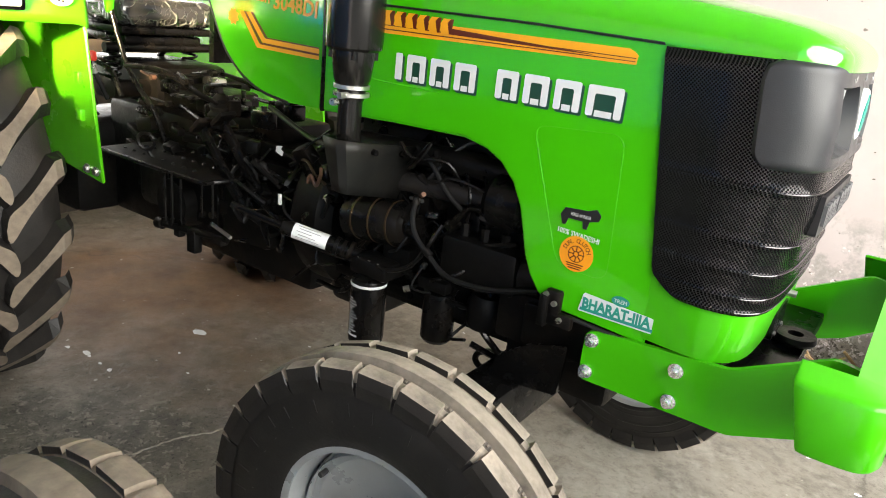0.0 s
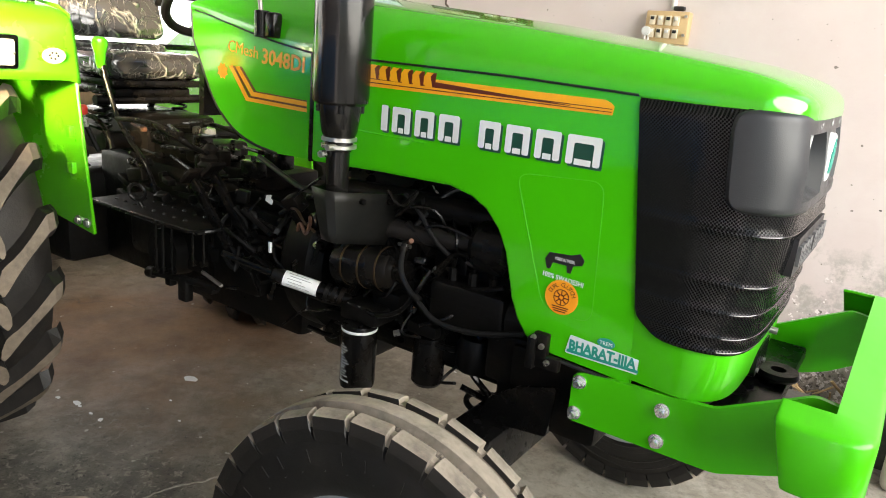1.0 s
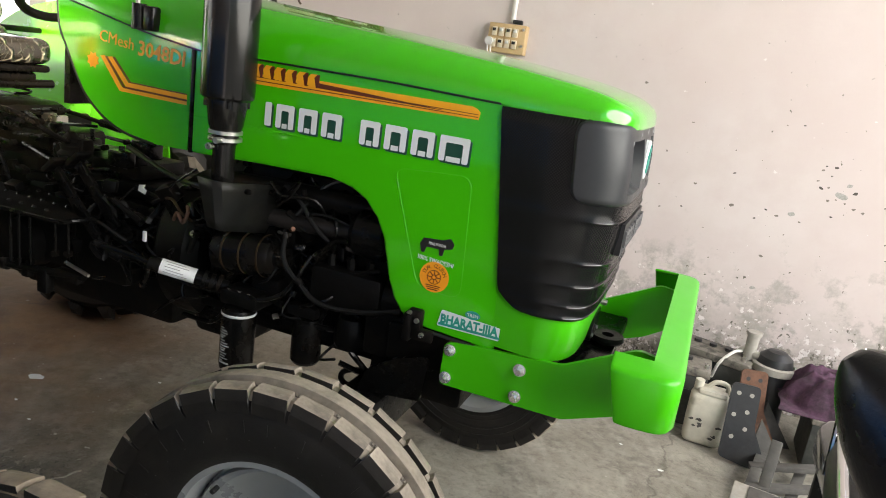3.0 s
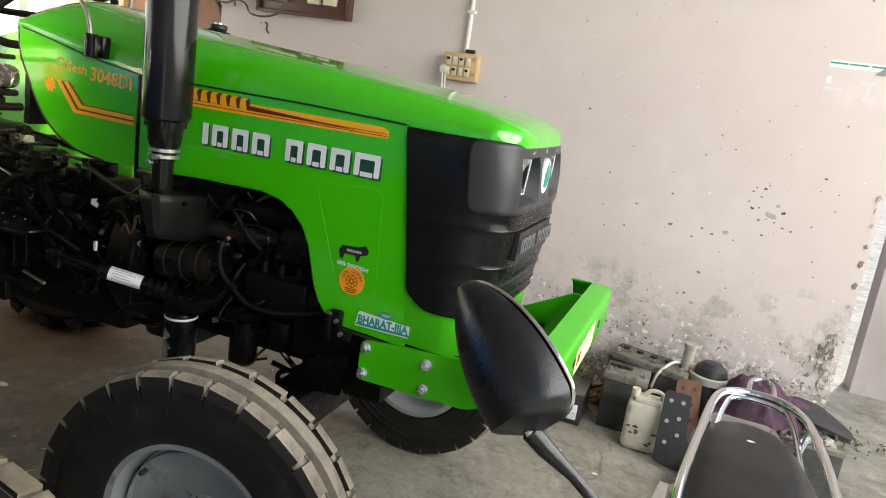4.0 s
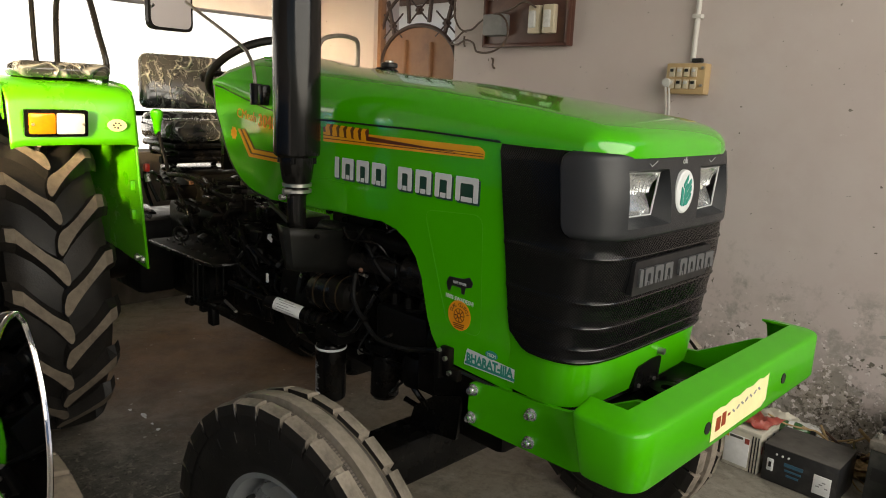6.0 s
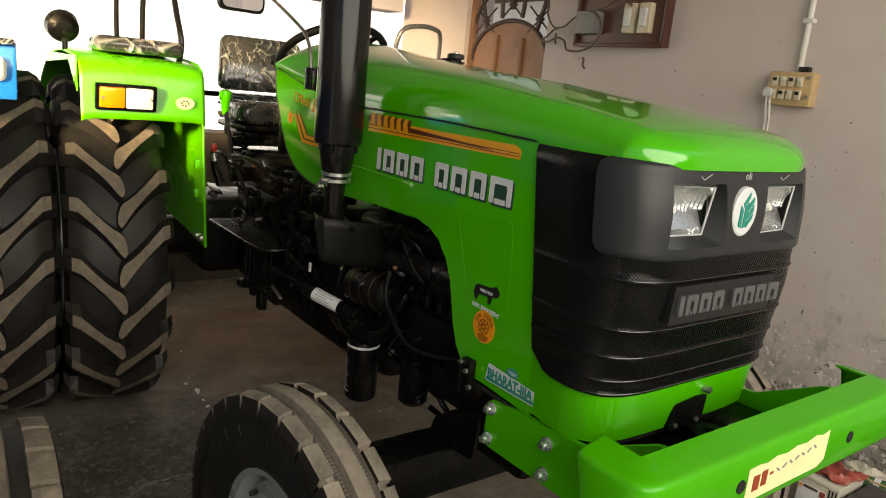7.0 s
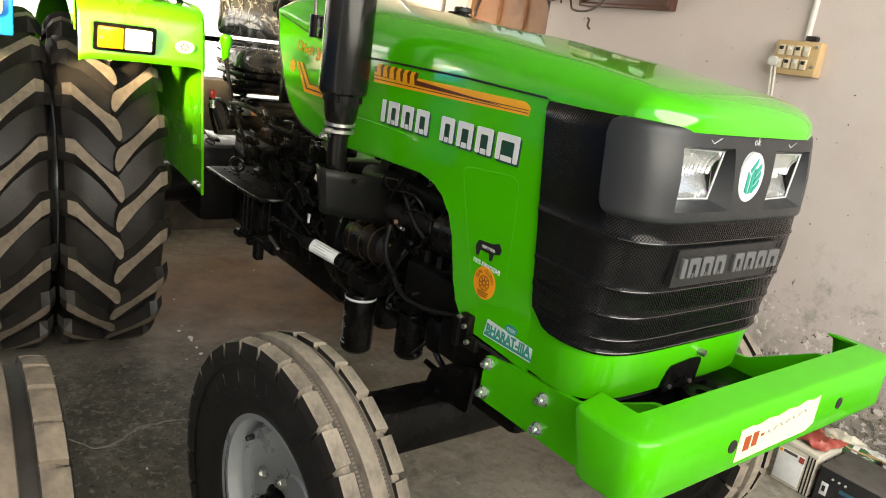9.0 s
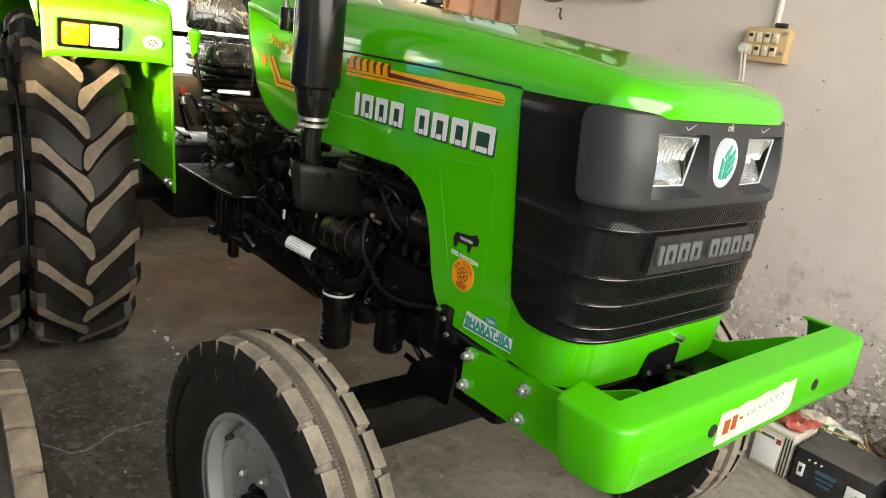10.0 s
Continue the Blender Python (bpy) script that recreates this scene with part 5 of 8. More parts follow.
    for w in (0.013, 0.034, 0.034, 0.034, 0.0, 0.032, 0.034, 0.034, 0.041):
        if not w:
            x += 0.024
            continue
        block_letter(plate, Matrix.Translation((0.5315, x - 0.020, 1.075)) @ FRONT, w, 0.037, GREYLETTER, 0.006)
        x += w + 0.007


def block_letter(parent, m, w, h, material, depth, shadow=None):
    """A plain slotted block in place of a letter."""
    if shadow:
        bm = bmesh.new()
        slab(bm, soft_outline([(0.004, -0.005), (w + 0.005, -0.005), (w + 0.005, h - 0.004), (0.004, h - 0.004)], 0.004, 2), depth, m)
        part("block_shadow", bm, shadow, parent, smooth=0)
        m = m @ Matrix.Translation((0, 0, depth + 0.0004))
    bm = bmesh.new()
    t = min(0.0145, w * 0.34) if w > 0.02 else w / 2
    if w > 0.02:
        slab(bm, soft_outline([(0, 0), (t, 0), (t, h - t), (w - t, h - t), (w - t, 0), (w, 0), (w, h), (0, h)], 0.004, 2), depth, m)
        slab(bm, [(t * 1.25, h * 0.0), (w - t * 1.25, h * 0.0), (w - t * 1.25, h * 0.2), (t * 1.25, h * 0.2)], depth, m)
    else:
        slab(bm, soft_outline([(0, 0), (w, 0), (w, h), (0, h)], 0.003, 2), depth, m)
    part("block", bm, material, parent, smooth=0)


tractor_face()


def tractor_decals():
    y = -HALF - 0.0004
    deck = new("side_decals")
    deck.parent = tractor
    tagged(deck, label="white, amber and orange stickers on the green panels")
    # plain white blocks with a dark shade, sloping with the bonnet line
    slope = radians(-0.3)
    m = Matrix.Translation((-0.344, y, 1.207)) @ SIDE @ Matrix.Rotation(slope, 4, "Z")
    x = 0.0
    for w in (0.018, 0.05, 0.05, 0.052, 0.0, 0.05, 0.054, 0.054, 0.07):
        if not w:
            x += 0.036
            continue
        block_letter(deck, m @ Matrix.Translation((x, 0, 0)), w, 0.056, WHITE, 0.0008, NAVY)
        x += w + 0.0135
    # amber stripes
    def stripe(pts, material, d=0.0008):
        bm = bmesh.new()
        slab(bm, pts, d, Matrix.Translation((0, y, 0)) @ SIDE)
        part("stripe", bm, material, deck, smooth=0)

    def zline(x):
        return lerp_table([(-0.56, 1.333), (-0.38, 1.336), (-0.22, 1.332), (0.195, 1.318)], x)

    def low(x):
        return zline(x) - 0.036 + 0.022 * (x + 0.40) / 0.595

    def high(x):
        return zline(x) + 0.012 * min(1.0, max(0.0, (x + 0.20) / 0.375))

    stripe([(-0.40, low(-0.40)), (0.195, low(0.195)), (0.197, zline(0.195) + 0.002), (0.19, zline(0.19) + 0.008), (0.178, high(0.178)), (-0.20, high(-0.20)), (-0.21, low(-0.21) + 0.026), (-0.40, low(-0.40) + 0.026)], YELLOW)
    for dz in (0.0075, 0.0165):
        stripe([(-0.40, low(-0.40) + dz), (0.193, low(0.193) + dz * 0.62), (0.193, low(0.193) + dz * 0.62 + 0.0016), (-0.40, low(-0.40) + dz + 0.0024)], MAROON, 0.0014)
    stripe([(-0.212, high(-0.2) - 0.017), (0.11, high(0.11) - 0.019), (0.11, high(0.11) - 0.018), (-0.212, high(-0.2) - 0.005)], MAROON, 0.0016)
    stripe([(-0.40, zline(-0.4) - 0.010), (-0.38, zline(-0.38) - 0.010), (-0.38, zline(-0.38) + 0.004), (-0.40, zline(-0.4) + 0.004)], MAROON, 0.0012)
    for k in range(6):
        x = -0.385 + 0.031 * k
        stripe([(x, zline(x) - 0.018), (x + 0.020, zline(x) - 0.018), (x + 0.014, zline(x) + 0.004), (x + 0.022, zline(x) + 0.012), (x + 0.004, zline(x) + 0.012), (x - 0.004, zline(x) + 0.002)], YELLOW, 0.0018)
        stripe([(x + 0.020, zline(x) - 0.018), (x + 0.026, zline(x) - 0.018), (x + 0.028, zline(x) + 0.012), (x + 0.022, zline(x) + 0.012), (x + 0.014, zline(x) + 0.004)], MAROON, 0.0020)
    # swept stripes on the cowl
    for off, mat, d in ((0.0, YELLOW, 0.0008), (0.017, MAROON, 0.001), (0.026, YELLOW, 0.0012), (0.043, MAROON, 0.001)):
        a, b_, c = (-0.868 + off, 1.305), (-0.80 + off * 0.8, 1.222 + off * 0.55), (-0.58, 1.222 + off * 0.55)
        t = 0.014 if mat is YELLOW else 0.006
        stripe([a, (b_[0], b_[1]), (c[0], c[1] - 0.004), (c[0], c[1] - 0.004 + t * 0.8), (b_[0] + t * 0.55, b_[1] + t * 0.8), (a[0] + t * 1.1, a[1] + 0.002)], mat, d)
    bm = bmesh.new()
    pts = [((0.016 + 0.006 * (k % 2)) * math.cos(k * math.pi / 8), (0.016 + 0.006 * (k % 2)) * math.sin(k * math.pi / 8)) for k in range(16)]
    slab(bm, pts, 0.0009, Matrix.Translation((-0.893, y, 1.29)) @ SIDE)
    part("sun_mark", bm, YELLOW, deck, smooth=0)
    writing("CMesh", 0.042, Matrix.Translation((-0.872, y, 1.343)) @ SIDE @ Matrix.Rotation(radians(-6), 4, "Z"), YELLOW, deck, width=0.115)
    writing("3048DI", 0.052, Matrix.Translation((-0.742, y, 1.322)) @ SIDE @ Matrix.Rotation(radians(-4), 4, "Z"), YELLOW, deck, width=0.15, bold=0.0012)
    # round orange sticker
    m = Matrix.Translation((0.145, -HALF - 0.0010, 0.937)) @ SIDE
    bm = bmesh.new()
    slab(bm, [(0.036 * math.cos(a), 0.036 * math.sin(a)) for a in [k * math.pi / 24 for k in range(48)]], 0.0008, m)
    disc = part("round_sticker", bm, ORANGE, deck, "round orange sticker with dark lettering", smooth=0)
    bm = bmesh.new()
    for k in range(8):
        box(bm, (0, 0.0095, 0.0012), (0.002, 0.011, 0.0008), 0, m @ Matrix.Rotation(k * math.pi / 4, 4, "Z"))
    for r in (0.005, 0.0155):
        lathe(bm, [(r, 0.0009), (r, 0.0016), (r + 0.0016, 0.0016), (r + 0.0016, 0.0009)], 24, m)
    part("wheel_mark", bm, MAROON, disc, smooth=0)
    text = "DUAL CLUTCH"
    for k, ch in enumerate(text):
        if ch == " ":
            continue
        a = 68 - 136 * k / (len(text) - 1)
        writing(ch, 0.0125, m @ Matrix.Rotation(radians(a), 4, "Z") @ Matrix.Translation((-0.0042, 0.0225, 0.0009)), MAROON, disc, "letter", 0.0008)
    for k, w in enumerate((0.036, 0.032, 0.026)):
        bm = bmesh.new()
        box(bm, (0, -0.0205 - 0.0045 * k, 0.0012), (w, 0.0022, 0.0008), 0, m)
        part("print_bar", bm, MAROON, disc, smooth=0)
    # walking-beast mark over a line of print
    m = Matrix.Translation((0.140, -HALF - 0.0010, 1.004)) @ SIDE @ Matrix.Diagonal((1.16, 1.16, 1, 1))
    bm = bmesh.new()
    slab(bm, [(-0.035, 0.004), (-0.03, -0.012), (-0.024, -0.012), (-0.02, 0.0), (0.006, 0.0), (0.008, -0.012), (0.015, -0.012), (0.018, 0.002), (0.034, 0.006), (0.037, 0.016), (0.028, 0.026), (0.012, 0.02), (-0.028, 0.017)], 0.0009, m)
    mark = part("black_mark", bm, INK, deck, smooth=0)
    writing("MAKE IN INDIA", 0.0085, m @ Matrix.Translation((-0.016, 0.006, 0.001)), WHITE, mark, depth=0.0006, width=0.036)
    writing("100% SWADESHI", 0.0125, m @ Matrix.Translation((-0.036, -0.027, 0)) @ Matrix.Rotation(radians(-3), 4, "Z"), WHITE, deck, depth=0.0008, width=0.076)
    # emission sticker on the nose
    m = Matrix.Translation((0.172, -HALF - 0.0015, 0.826)) @ SIDE @ Matrix.Rotation(radians(0.5), 4, "Z")
    bm = bmesh.new()
    slab(bm, soft_outline([(-0.004, 0), (0.152, 0.0), (0.152, 0.03), (0.004, 0.04)], 0.004), 0.0008, m)
    em = part("emission_sticker", bm, WHITE, deck, "white sticker with green lettering", smooth=0)
    bm = bmesh.new()
    slab(bm, [(0.0, 0.003), (0.149, 0.003), (0.149, 0.009), (0.0, 0.009)], 0.0006, m @ Matrix.Translation((0, 0, 0.0008)))
    slab(bm, [(0.079 + 0.018 * math.cos(a), 0.044 + 0.010 * math.sin(a)) for a in [k * math.pi / 10 for k in range(20)]], 0.0012, m)
    part("green_field", bm, TEAL, em, smooth=0)
    writing("BHARAT-IIIA", 0.029, m @ Matrix.Translation((0.004, 0.010, 0.0010)), TEAL, em, depth=0.0008, width=0.14, bold=0.0012)
    writing("TREM", 0.011, m @ Matrix.Translation((0.066, 0.040, 0.0014)), WHITE, em, depth=0.0006, width=0.026)


tractor_decals()


def tractor_bumper():
    # side brackets
    for side in (-1, 1):
        y = -HALF - 0.012 if side < 0 else HALF - 0.012
        br = new("bumper_bracket")
        br.parent = tractor
        tagged(br, label="green steel bracket bolted beside the radiator")
        pts = [(0.197, 0.69), (0.49, 0.692), (0.60, 0.735), (0.685, 0.79), (0.685, 0.885), (0.62, 0.895), (0.47, 0.816), (0.215, 0.799), (0.197, 0.79)]
        bm = bmesh.new()
        slab(bm, soft_outline(pts, 0.012, 3), 0.012, Matrix.Translation((0, y + 0.012, 0)) @ SIDE)
        part("plate", bm, BUMPERGREEN, br, smooth=25)
        for x, z in ((0.213, 0.779), (0.211, 0.71), (0.381, 0.779), (0.38, 0.714)):
            out = y - 0.0 if side < 0 else y + 0.012
            d = -1 if side < 0 else 1
            bm = bmesh.new()
            rod(bm, (x, out, z), (x, out + d * 0.003, z), 0.0145, n=20)
            rod(bm, (x, out + d * 0.003, z), (x, out + d * 0.012, z), 0.0115, n=6)
            rod(bm, (x, out + d * 0.012, z), (x, out + d * 0.02, z), 0.007, n=12)
            part("bolt_head", bm, ZINC, br)
    # bumper: a folded channel, its ends swept back
    plan = [(0.580, -0.430), (0.581, -0.444), (0.588, -0.452), (0.63, -0.455), (0.672, -0.453), (0.694, -0.447), (0.709, -0.434), (0.7165, -0.412), (0.718, -0.38), (0.718, -0.2), (0.718, 0.0),
            (0.718, 0.2), (0.718, 0.352), (0.7165, 0.384), (0.709, 0.406), (0.694, 0.419), (0.672, 0.425), (0.63, 0.427), (0.598, 0.424), (0.591, 0.416), (0.590, 0.402)]
    plan = [(p.x, p.y) for p in curve_points([(x, y, 0) for x, y in plan], 3)]
    prof = [(0.050, 0.9175), (0.010, 0.9075), (0.0055, 0.9060), (0.0018, 0.9025), (0.0, 0.897), (0.0, 0.803), (0.004, 0.795), (0.022, 0.791), (0.022, 0.796), (0.006, 0.801), (0.005, 0.895), (0.012, 0.901), (0.050, 0.9125)]
    bm = bmesh.new()
    rings = []
    for x, y in plan:
        inner = Vector((min(x, 0.656), min(max(y, -0.392), 0.364), 0)) - Vector((x, y, 0))
        cut = max(0.0, (0.63 - x) / 0.05) * 0.26  # the ends are cut aslant
        rings.append([Vector((x + cut * max(0.0, 0.90 - z), y, z)) + inner * (o / 0.05) for o, z in prof])
    skin(bm, rings)
    bumper = new("bumper")
    bumper.parent = tractor
    tagged(bumper, label="glossy green folded-steel front bumper")
    part("beam", bm, BUMPERGREEN, bumper, smooth=35)
    for y in (-0.200, 0.180):
        bm = bmesh.new()
        lathe(bm, [(0.0001, 0.0006), (0.010, 0.0006), (0.0105, 0.0012), (0.012, 0.0012), (0.0125, -0.001)], 20, Matrix.Translation((0.7185, y, 0.846)) @ FRONT)
        part("hole_collar", bm, INK, bumper)
    # registration strip: torn yellow paper with plain bars
    m = Matrix.Translation((0.7185, -0.183, 0.813)) @ Matrix.Diagonal((1, 1.08, 1, 1)) @ FRONT
    strip = [(0.0, -0.002), (0.12, 0.0), (0.225, 0.001), (0.247, 0.012), (0.248, 0.070), (0.225, 0.066), (0.20, 0.071), (0.17, 0.064), (0.14, 0.067), (0.11, 0.061), (0.08, 0.064), (0.05, 0.058), (0.03, 0.061), (0.0, 0.059)]
    bm = bmesh.new()
    slab(bm, strip, 0.0008, m)
    paper = part("paper_strip", bm, PAPER_YELLOW, bumper, "torn yellow paper strip with red-brown bars", smooth=0)
    for x, w in ((0.016, 0.018), (0.040, 0.016), (0.064, 0.010)):
        bm = bmesh.new()
        box(bm, (x + w / 2, 0.027 + 0.12 * x, 0.0012), (w, 0.028 if w > 0.012 else 0.005, 0.0008), 0, m)
        part("print_bar", bm, BROWN_INK, paper, smooth=0)
    for k in range(7):
        bm = bmesh.new()
        box(bm, (0, 0, 0.0012), (0.012, 0.004, 0.0008), 0, m @ pose(0.088 + 0.019 * k, 0.036 + 0.0022 * k, 0, 0, 0, 30 if k % 2 else -35))
        part("pen_bar", bm, GREY_INK, paper, smooth=0)
    # tow hook ring and cross member behind the bumper
    bm = bmesh.new()
    box(bm, (0.47, 0, 0.765), (0.16, 0.55, 0.03), 0.006)
    part("cross_member", bm, BLACK, tractor)
    bm = bmesh.new()
    lathe(bm, [(0.016, 0.0), (0.04, 0.0), (0.043, 0.006), (0.04, 0.016), (0.016, 0.016)], 28, Matrix.Translation((0.525, 0.02, 0.787)), closed=True)
    part("tow_ring", bm, CASTING, tractor)
    bm = bmesh.new()
    box(bm, (0.44, 0.03, 0.79), (0.12, 0.05, 0.02), 0.005)
    part("tow_bar", bm, CASTING, tractor)


tractor_bumper()


def tractor_exhaust():
    ex = new("exhaust")
    ex.parent = tractor
    ex.location = (-0.380, -0.382, 0)
    tagged(ex, label="upright satin-black exhaust silencer")
    bm = bmesh.new()
    lathe(bm, [(0.03, 1.262), (0.053, 1.262), (0.060, 1.268), (0.0615, 1.285), (0.0615, 1.655), (0.059, 1.672), (0.040, 1.690), (0.026, 1.694)], 48)
    part("silencer", bm, EXHAUST, ex)
    bm = bmesh.new()
    lathe(bm, [(0.046, 1.262), (0.046, 1.25), (0.040, 1.205), (0.032, 1.185), (0.028, 1.16)], 40)
    part("lower_cone", bm, EXHAUST, ex)
    bm = bmesh.new()
    lathe(bm, [(0.026, 1.69), (0.026, 1.80), (0.023, 1.80), (0.023, 1.69)], 28)
    part("tail_pipe", bm, EXHAUST, ex)
    for z in (1.172, 1.188):
        bm = bmesh.new()
        lathe(bm, [(0.030, z - 0.004), (0.039, z - 0.004), (0.039, z + 0.004), (0.030, z + 0.004)], 32, closed=True)
        part("clamp_band", bm, STEEL, ex)
    bm = bmesh.new()
    rod(bm, (0.012, -0.05, 1.172), (0.012, -0.02, 1.172), 0.007, n=10)
    rod(bm, (-0.012, -0.046, 1.155), (-0.012, -0.03, 1.155), 0.008, n=6)
    part("clamp_bolt", bm, STEEL, ex)
    bm = bmesh.new()
    tube(bm, [(0, 0, 1.2), (0, 0, 1.08), (0.0, 0.02, 1.03), (0.0, 0.07, 1.0), (0.0, 0.16, 0.99)], 0.026, 16, 5)
    part("down_pipe", bm, EXHAUST, ex)
    for k in range(4):
        a = math.pi / 4 + k * math.pi / 2
        bm = bmesh.new()
        rod(bm, (0.045 * math.cos(a), 0.045 * math.sin(a), 1.245), (0.045 * math.cos(a), 0.045 * math.sin(a), 1.266), 0.007, n=6)
        part("flange_nut", bm, BLACK, ex)
    # heat shield: a folded sheet round the front of the pipe, running back to the engine
    bm = bmesh.new()
    rows = []
    for k in range(6):
        t = k / 5
        ends = [((-0.052, 0.010), (-0.030, 0.016)), ((-0.044, -0.036), (-0.016, -0.028)), ((0.012, -0.053), (0.024, -0.046)), ((0.034, -0.045), (0.038, -0.036)), ((0.046, -0.010), (0.036, 0.0)), ((0.062, 0.172), (0.022, 0.182))]
        line = [Vector((a_[0] + (b_[0] - a_[0]) * t, a_[1] + (b_[1] - a_[1]) * t, 0)) for a_, b_ in ends]
        rows.append([Vector((p.x, p.y, 1.080 - 0.114 * t - (0.13 + 0.09 * t) * max(0.0, p.y + 0.05))) for p in line])
    skin(bm, rows, closed=False)
    shield = part("heat_shield", bm, SHIELD, ex, "bent dark sheet heat shield", smooth=25)
    mod = shield.modifiers.new("thick", "SOLIDIFY")
    mod.thickness = 0.004
    for x, y, z in ((0.050, 0.03, 1.052), (0.058, 0.12, 1.040)):
        bm = bmesh.new()
        rod(bm, (x - 0.004, y, z), (x + 0.008, y - 0.002, z), 0.007, n=8)
        part("shield_bolt", bm, BLACK, ex)


tractor_exhaust()
front_wheel(tractor, (0.003, -0.637, 0.389), 0.084, size=1.008, width=0.70)
front_wheel(tractor, (0.015, 0.690, 0.389), math.pi - 0.09, size=1.008, width=0.74)
rear_wheel(tractor, (-1.96, -0.640, 0.67), phase=0.05, turn=radians(-4.5), width=1.03)
rear_wheel(tractor, (-1.96, 0.76, 0.67), flip=True, width=0.90)


# ---------------------------------------------------------------- tractor: engine, gearbox, axle
def put(name, material, parent, make, label="", smooth=30):
    bm = bmesh.new()
    make(bm)
    return part(name, bm, material, parent, label, smooth)


def tractor_engine():
    e = new("engine")
    e.parent = tractor
    tagged(e, label="black enamelled three-cylinder engine")

    def block(bm):
        box(bm, (-0.28, 0.0, 0.80), (0.62, 0.30, 0.36), 0.012)
        for k in range(4):
            box(bm, (-0.50 + 0.15 * k, -0.155, 0.80), (0.10, 0.03, 0.26), 0.012)
        box(bm, (-0.28, -0.16, 0.665), (0.62, 0.04, 0.03), 0.006)
    put("cylinder_block", CASTING, e, block)
    put("sump", BLACK, e, lambda bm: (box(bm, (-0.56, 0, 0.60), (0.20, 0.26, 0.13), 0.03), box(bm, (-0.20, 0, 0.668), (0.56, 0.26, 0.07), 0.02)))
    put("cylinder_head", CASTING, e, lambda bm: box(bm, (-0.28, 0, 1.03), (0.58, 0.26, 0.10), 0.01))
    put("rocker_cover", BLACK, e, lambda bm: box(bm, (-0.28, 0.02, 1.12), (0.54, 0.18, 0.10), 0.03))
    put("timing_cover", CASTING, e, lambda bm: box(bm, (0.055, 0, 0.80), (0.05, 0.34, 0.40), 0.02))
    put("radiator_core", INK, e, lambda bm: box(bm, (0.20, 0, 1.05), (0.08, 0.48, 0.46), 0.008))
    put("fan_cowl", BLACK, e, lambda bm: lathe(bm, [(0.21, 0), (0.20, 0.05), (0.195, 0.05), (0.205, 0)], 32, Matrix.Translation((0.10, 0, 1.03)) @ Matrix.Rotation(radians(90), 4, "Y"), True))
    put("flywheel_housing", CASTING, e, lambda bm: lathe(bm, [(0.0001, 0), (0.20, 0), (0.225, 0.03), (0.225, 0.12), (0.19, 0.15), (0.0001, 0.15)], 36, Matrix.Translation((-0.75, 0, 0.78)) @ Matrix.Rotation(radians(90), 4, "Y")))
    put("inlet_manifold", CASTING, e, lambda bm: (tube(bm, [(-0.55, -0.17, 1.02), (-0.28, -0.19, 1.035), (-0.02, -0.17, 1.03)], 0.03, 12), [tube(bm, [(x, -0.17, 1.03), (x, -0.11, 1.0)], 0.024, 10, 1) for x in (-0.48, -0.28, -0.08)]))
    put("exhaust_manifold", MANIFOLD, e, lambda bm: (tube(bm, [(-0.50, -0.19, 0.955), (-0.36, -0.215, 0.965), (-0.12, -0.20, 0.97)], 0.024, 12), [tube(bm, [(x, -0.20, 0.96), (x, -0.13, 0.97)], 0.022, 10, 1) for x in (-0.46, -0.3, -0.14)]))
    # starter with brass-coloured bands
    def starter(bm):
        lathe(bm, [(0.0001, 0), (0.045, 0), (0.056, 0.012), (0.056, 0.17), (0.048, 0.185), (0.03, 0.19), (0.03, 0.22), (0.0001, 0.22)], 32, Matrix.Translation((-0.50, -0.225, 0.845)) @ Matrix.Rotation(radians(84), 4, "Y"))
    st = put("starter_motor", BLACK, e, starter)
    for x in (-0.455, -0.40, -0.345):
        put("band", BRASS, st, lambda bm: lathe(bm, [(0.0555, 0), (0.0575, 0), (0.0575, 0.005), (0.0555, 0.005)], 32, Matrix.Translation((x, -0.225, 0.846 + 0.1 * (x + 0.5))) @ Matrix.Rotation(radians(84), 4, "Y"), True))
    put("solenoid", BLACK, st, lambda bm: rod(bm, (-0.47, -0.20, 0.918), (-0.35, -0.20, 0.925), 0.026, n=20))
    for x in (-0.335, -0.325):
        put("terminal", STEEL, st, lambda bm: rod(bm, (x, -0.20, 0.925), (x + 0.03, -0.205, 0.926), 0.005, n=8))
    # oil filter with print, white ring
    f = new("oil_filter")
    f.parent = e
    tagged(f, label="black spin-on filter with white print")
    m = Matrix.Translation((-0.408, -0.245, 0))
    put("can", BLACK, f, lambda bm: lathe(bm, [(0.0001, 0.528), (0.036, 0.528), (0.044, 0.536), (0.046, 0.55), (0.046, 0.695), (0.043, 0.706), (0.03, 0.712), (0.0001, 0.712)], 40, m))
    put("ring", WHITE, f, lambda bm: lathe(bm, [(0.0462, 0.690), (0.0468, 0.692), (0.0468, 0.695), (0.0455, 0.697)], 40, m))
    rng_ = random.Random(2)
    for k in range(15):
        a = radians(-112 + rng_.uniform(-5, 5))
        z = 0.556 + 0.0072 * k
        w = rng_.uniform(0.010, 0.026)
        bm = bmesh.new()
        rows = [[Vector((-0.408 + 0.0463 * math.cos(a + t * w / 0.046), -0.245 + 0.0463 * math.sin(a + t * w / 0.046), z + h)) for t in steps(-0.5, 0.9, 5)] for h in (0, 0.0026 if k % 5 else 0.005)]
        skin(bm, rows, closed=False)
        part("print_bar", bm, WHITE, f)
    put("filter_head", CASTING, e, lambda bm: (box(bm, (-0.40, -0.225, 0.735), (0.12, 0.09, 0.045), 0.012), box(bm, (-0.36, -0.18, 0.76), (0.09, 0.06, 0.07), 0.012)))
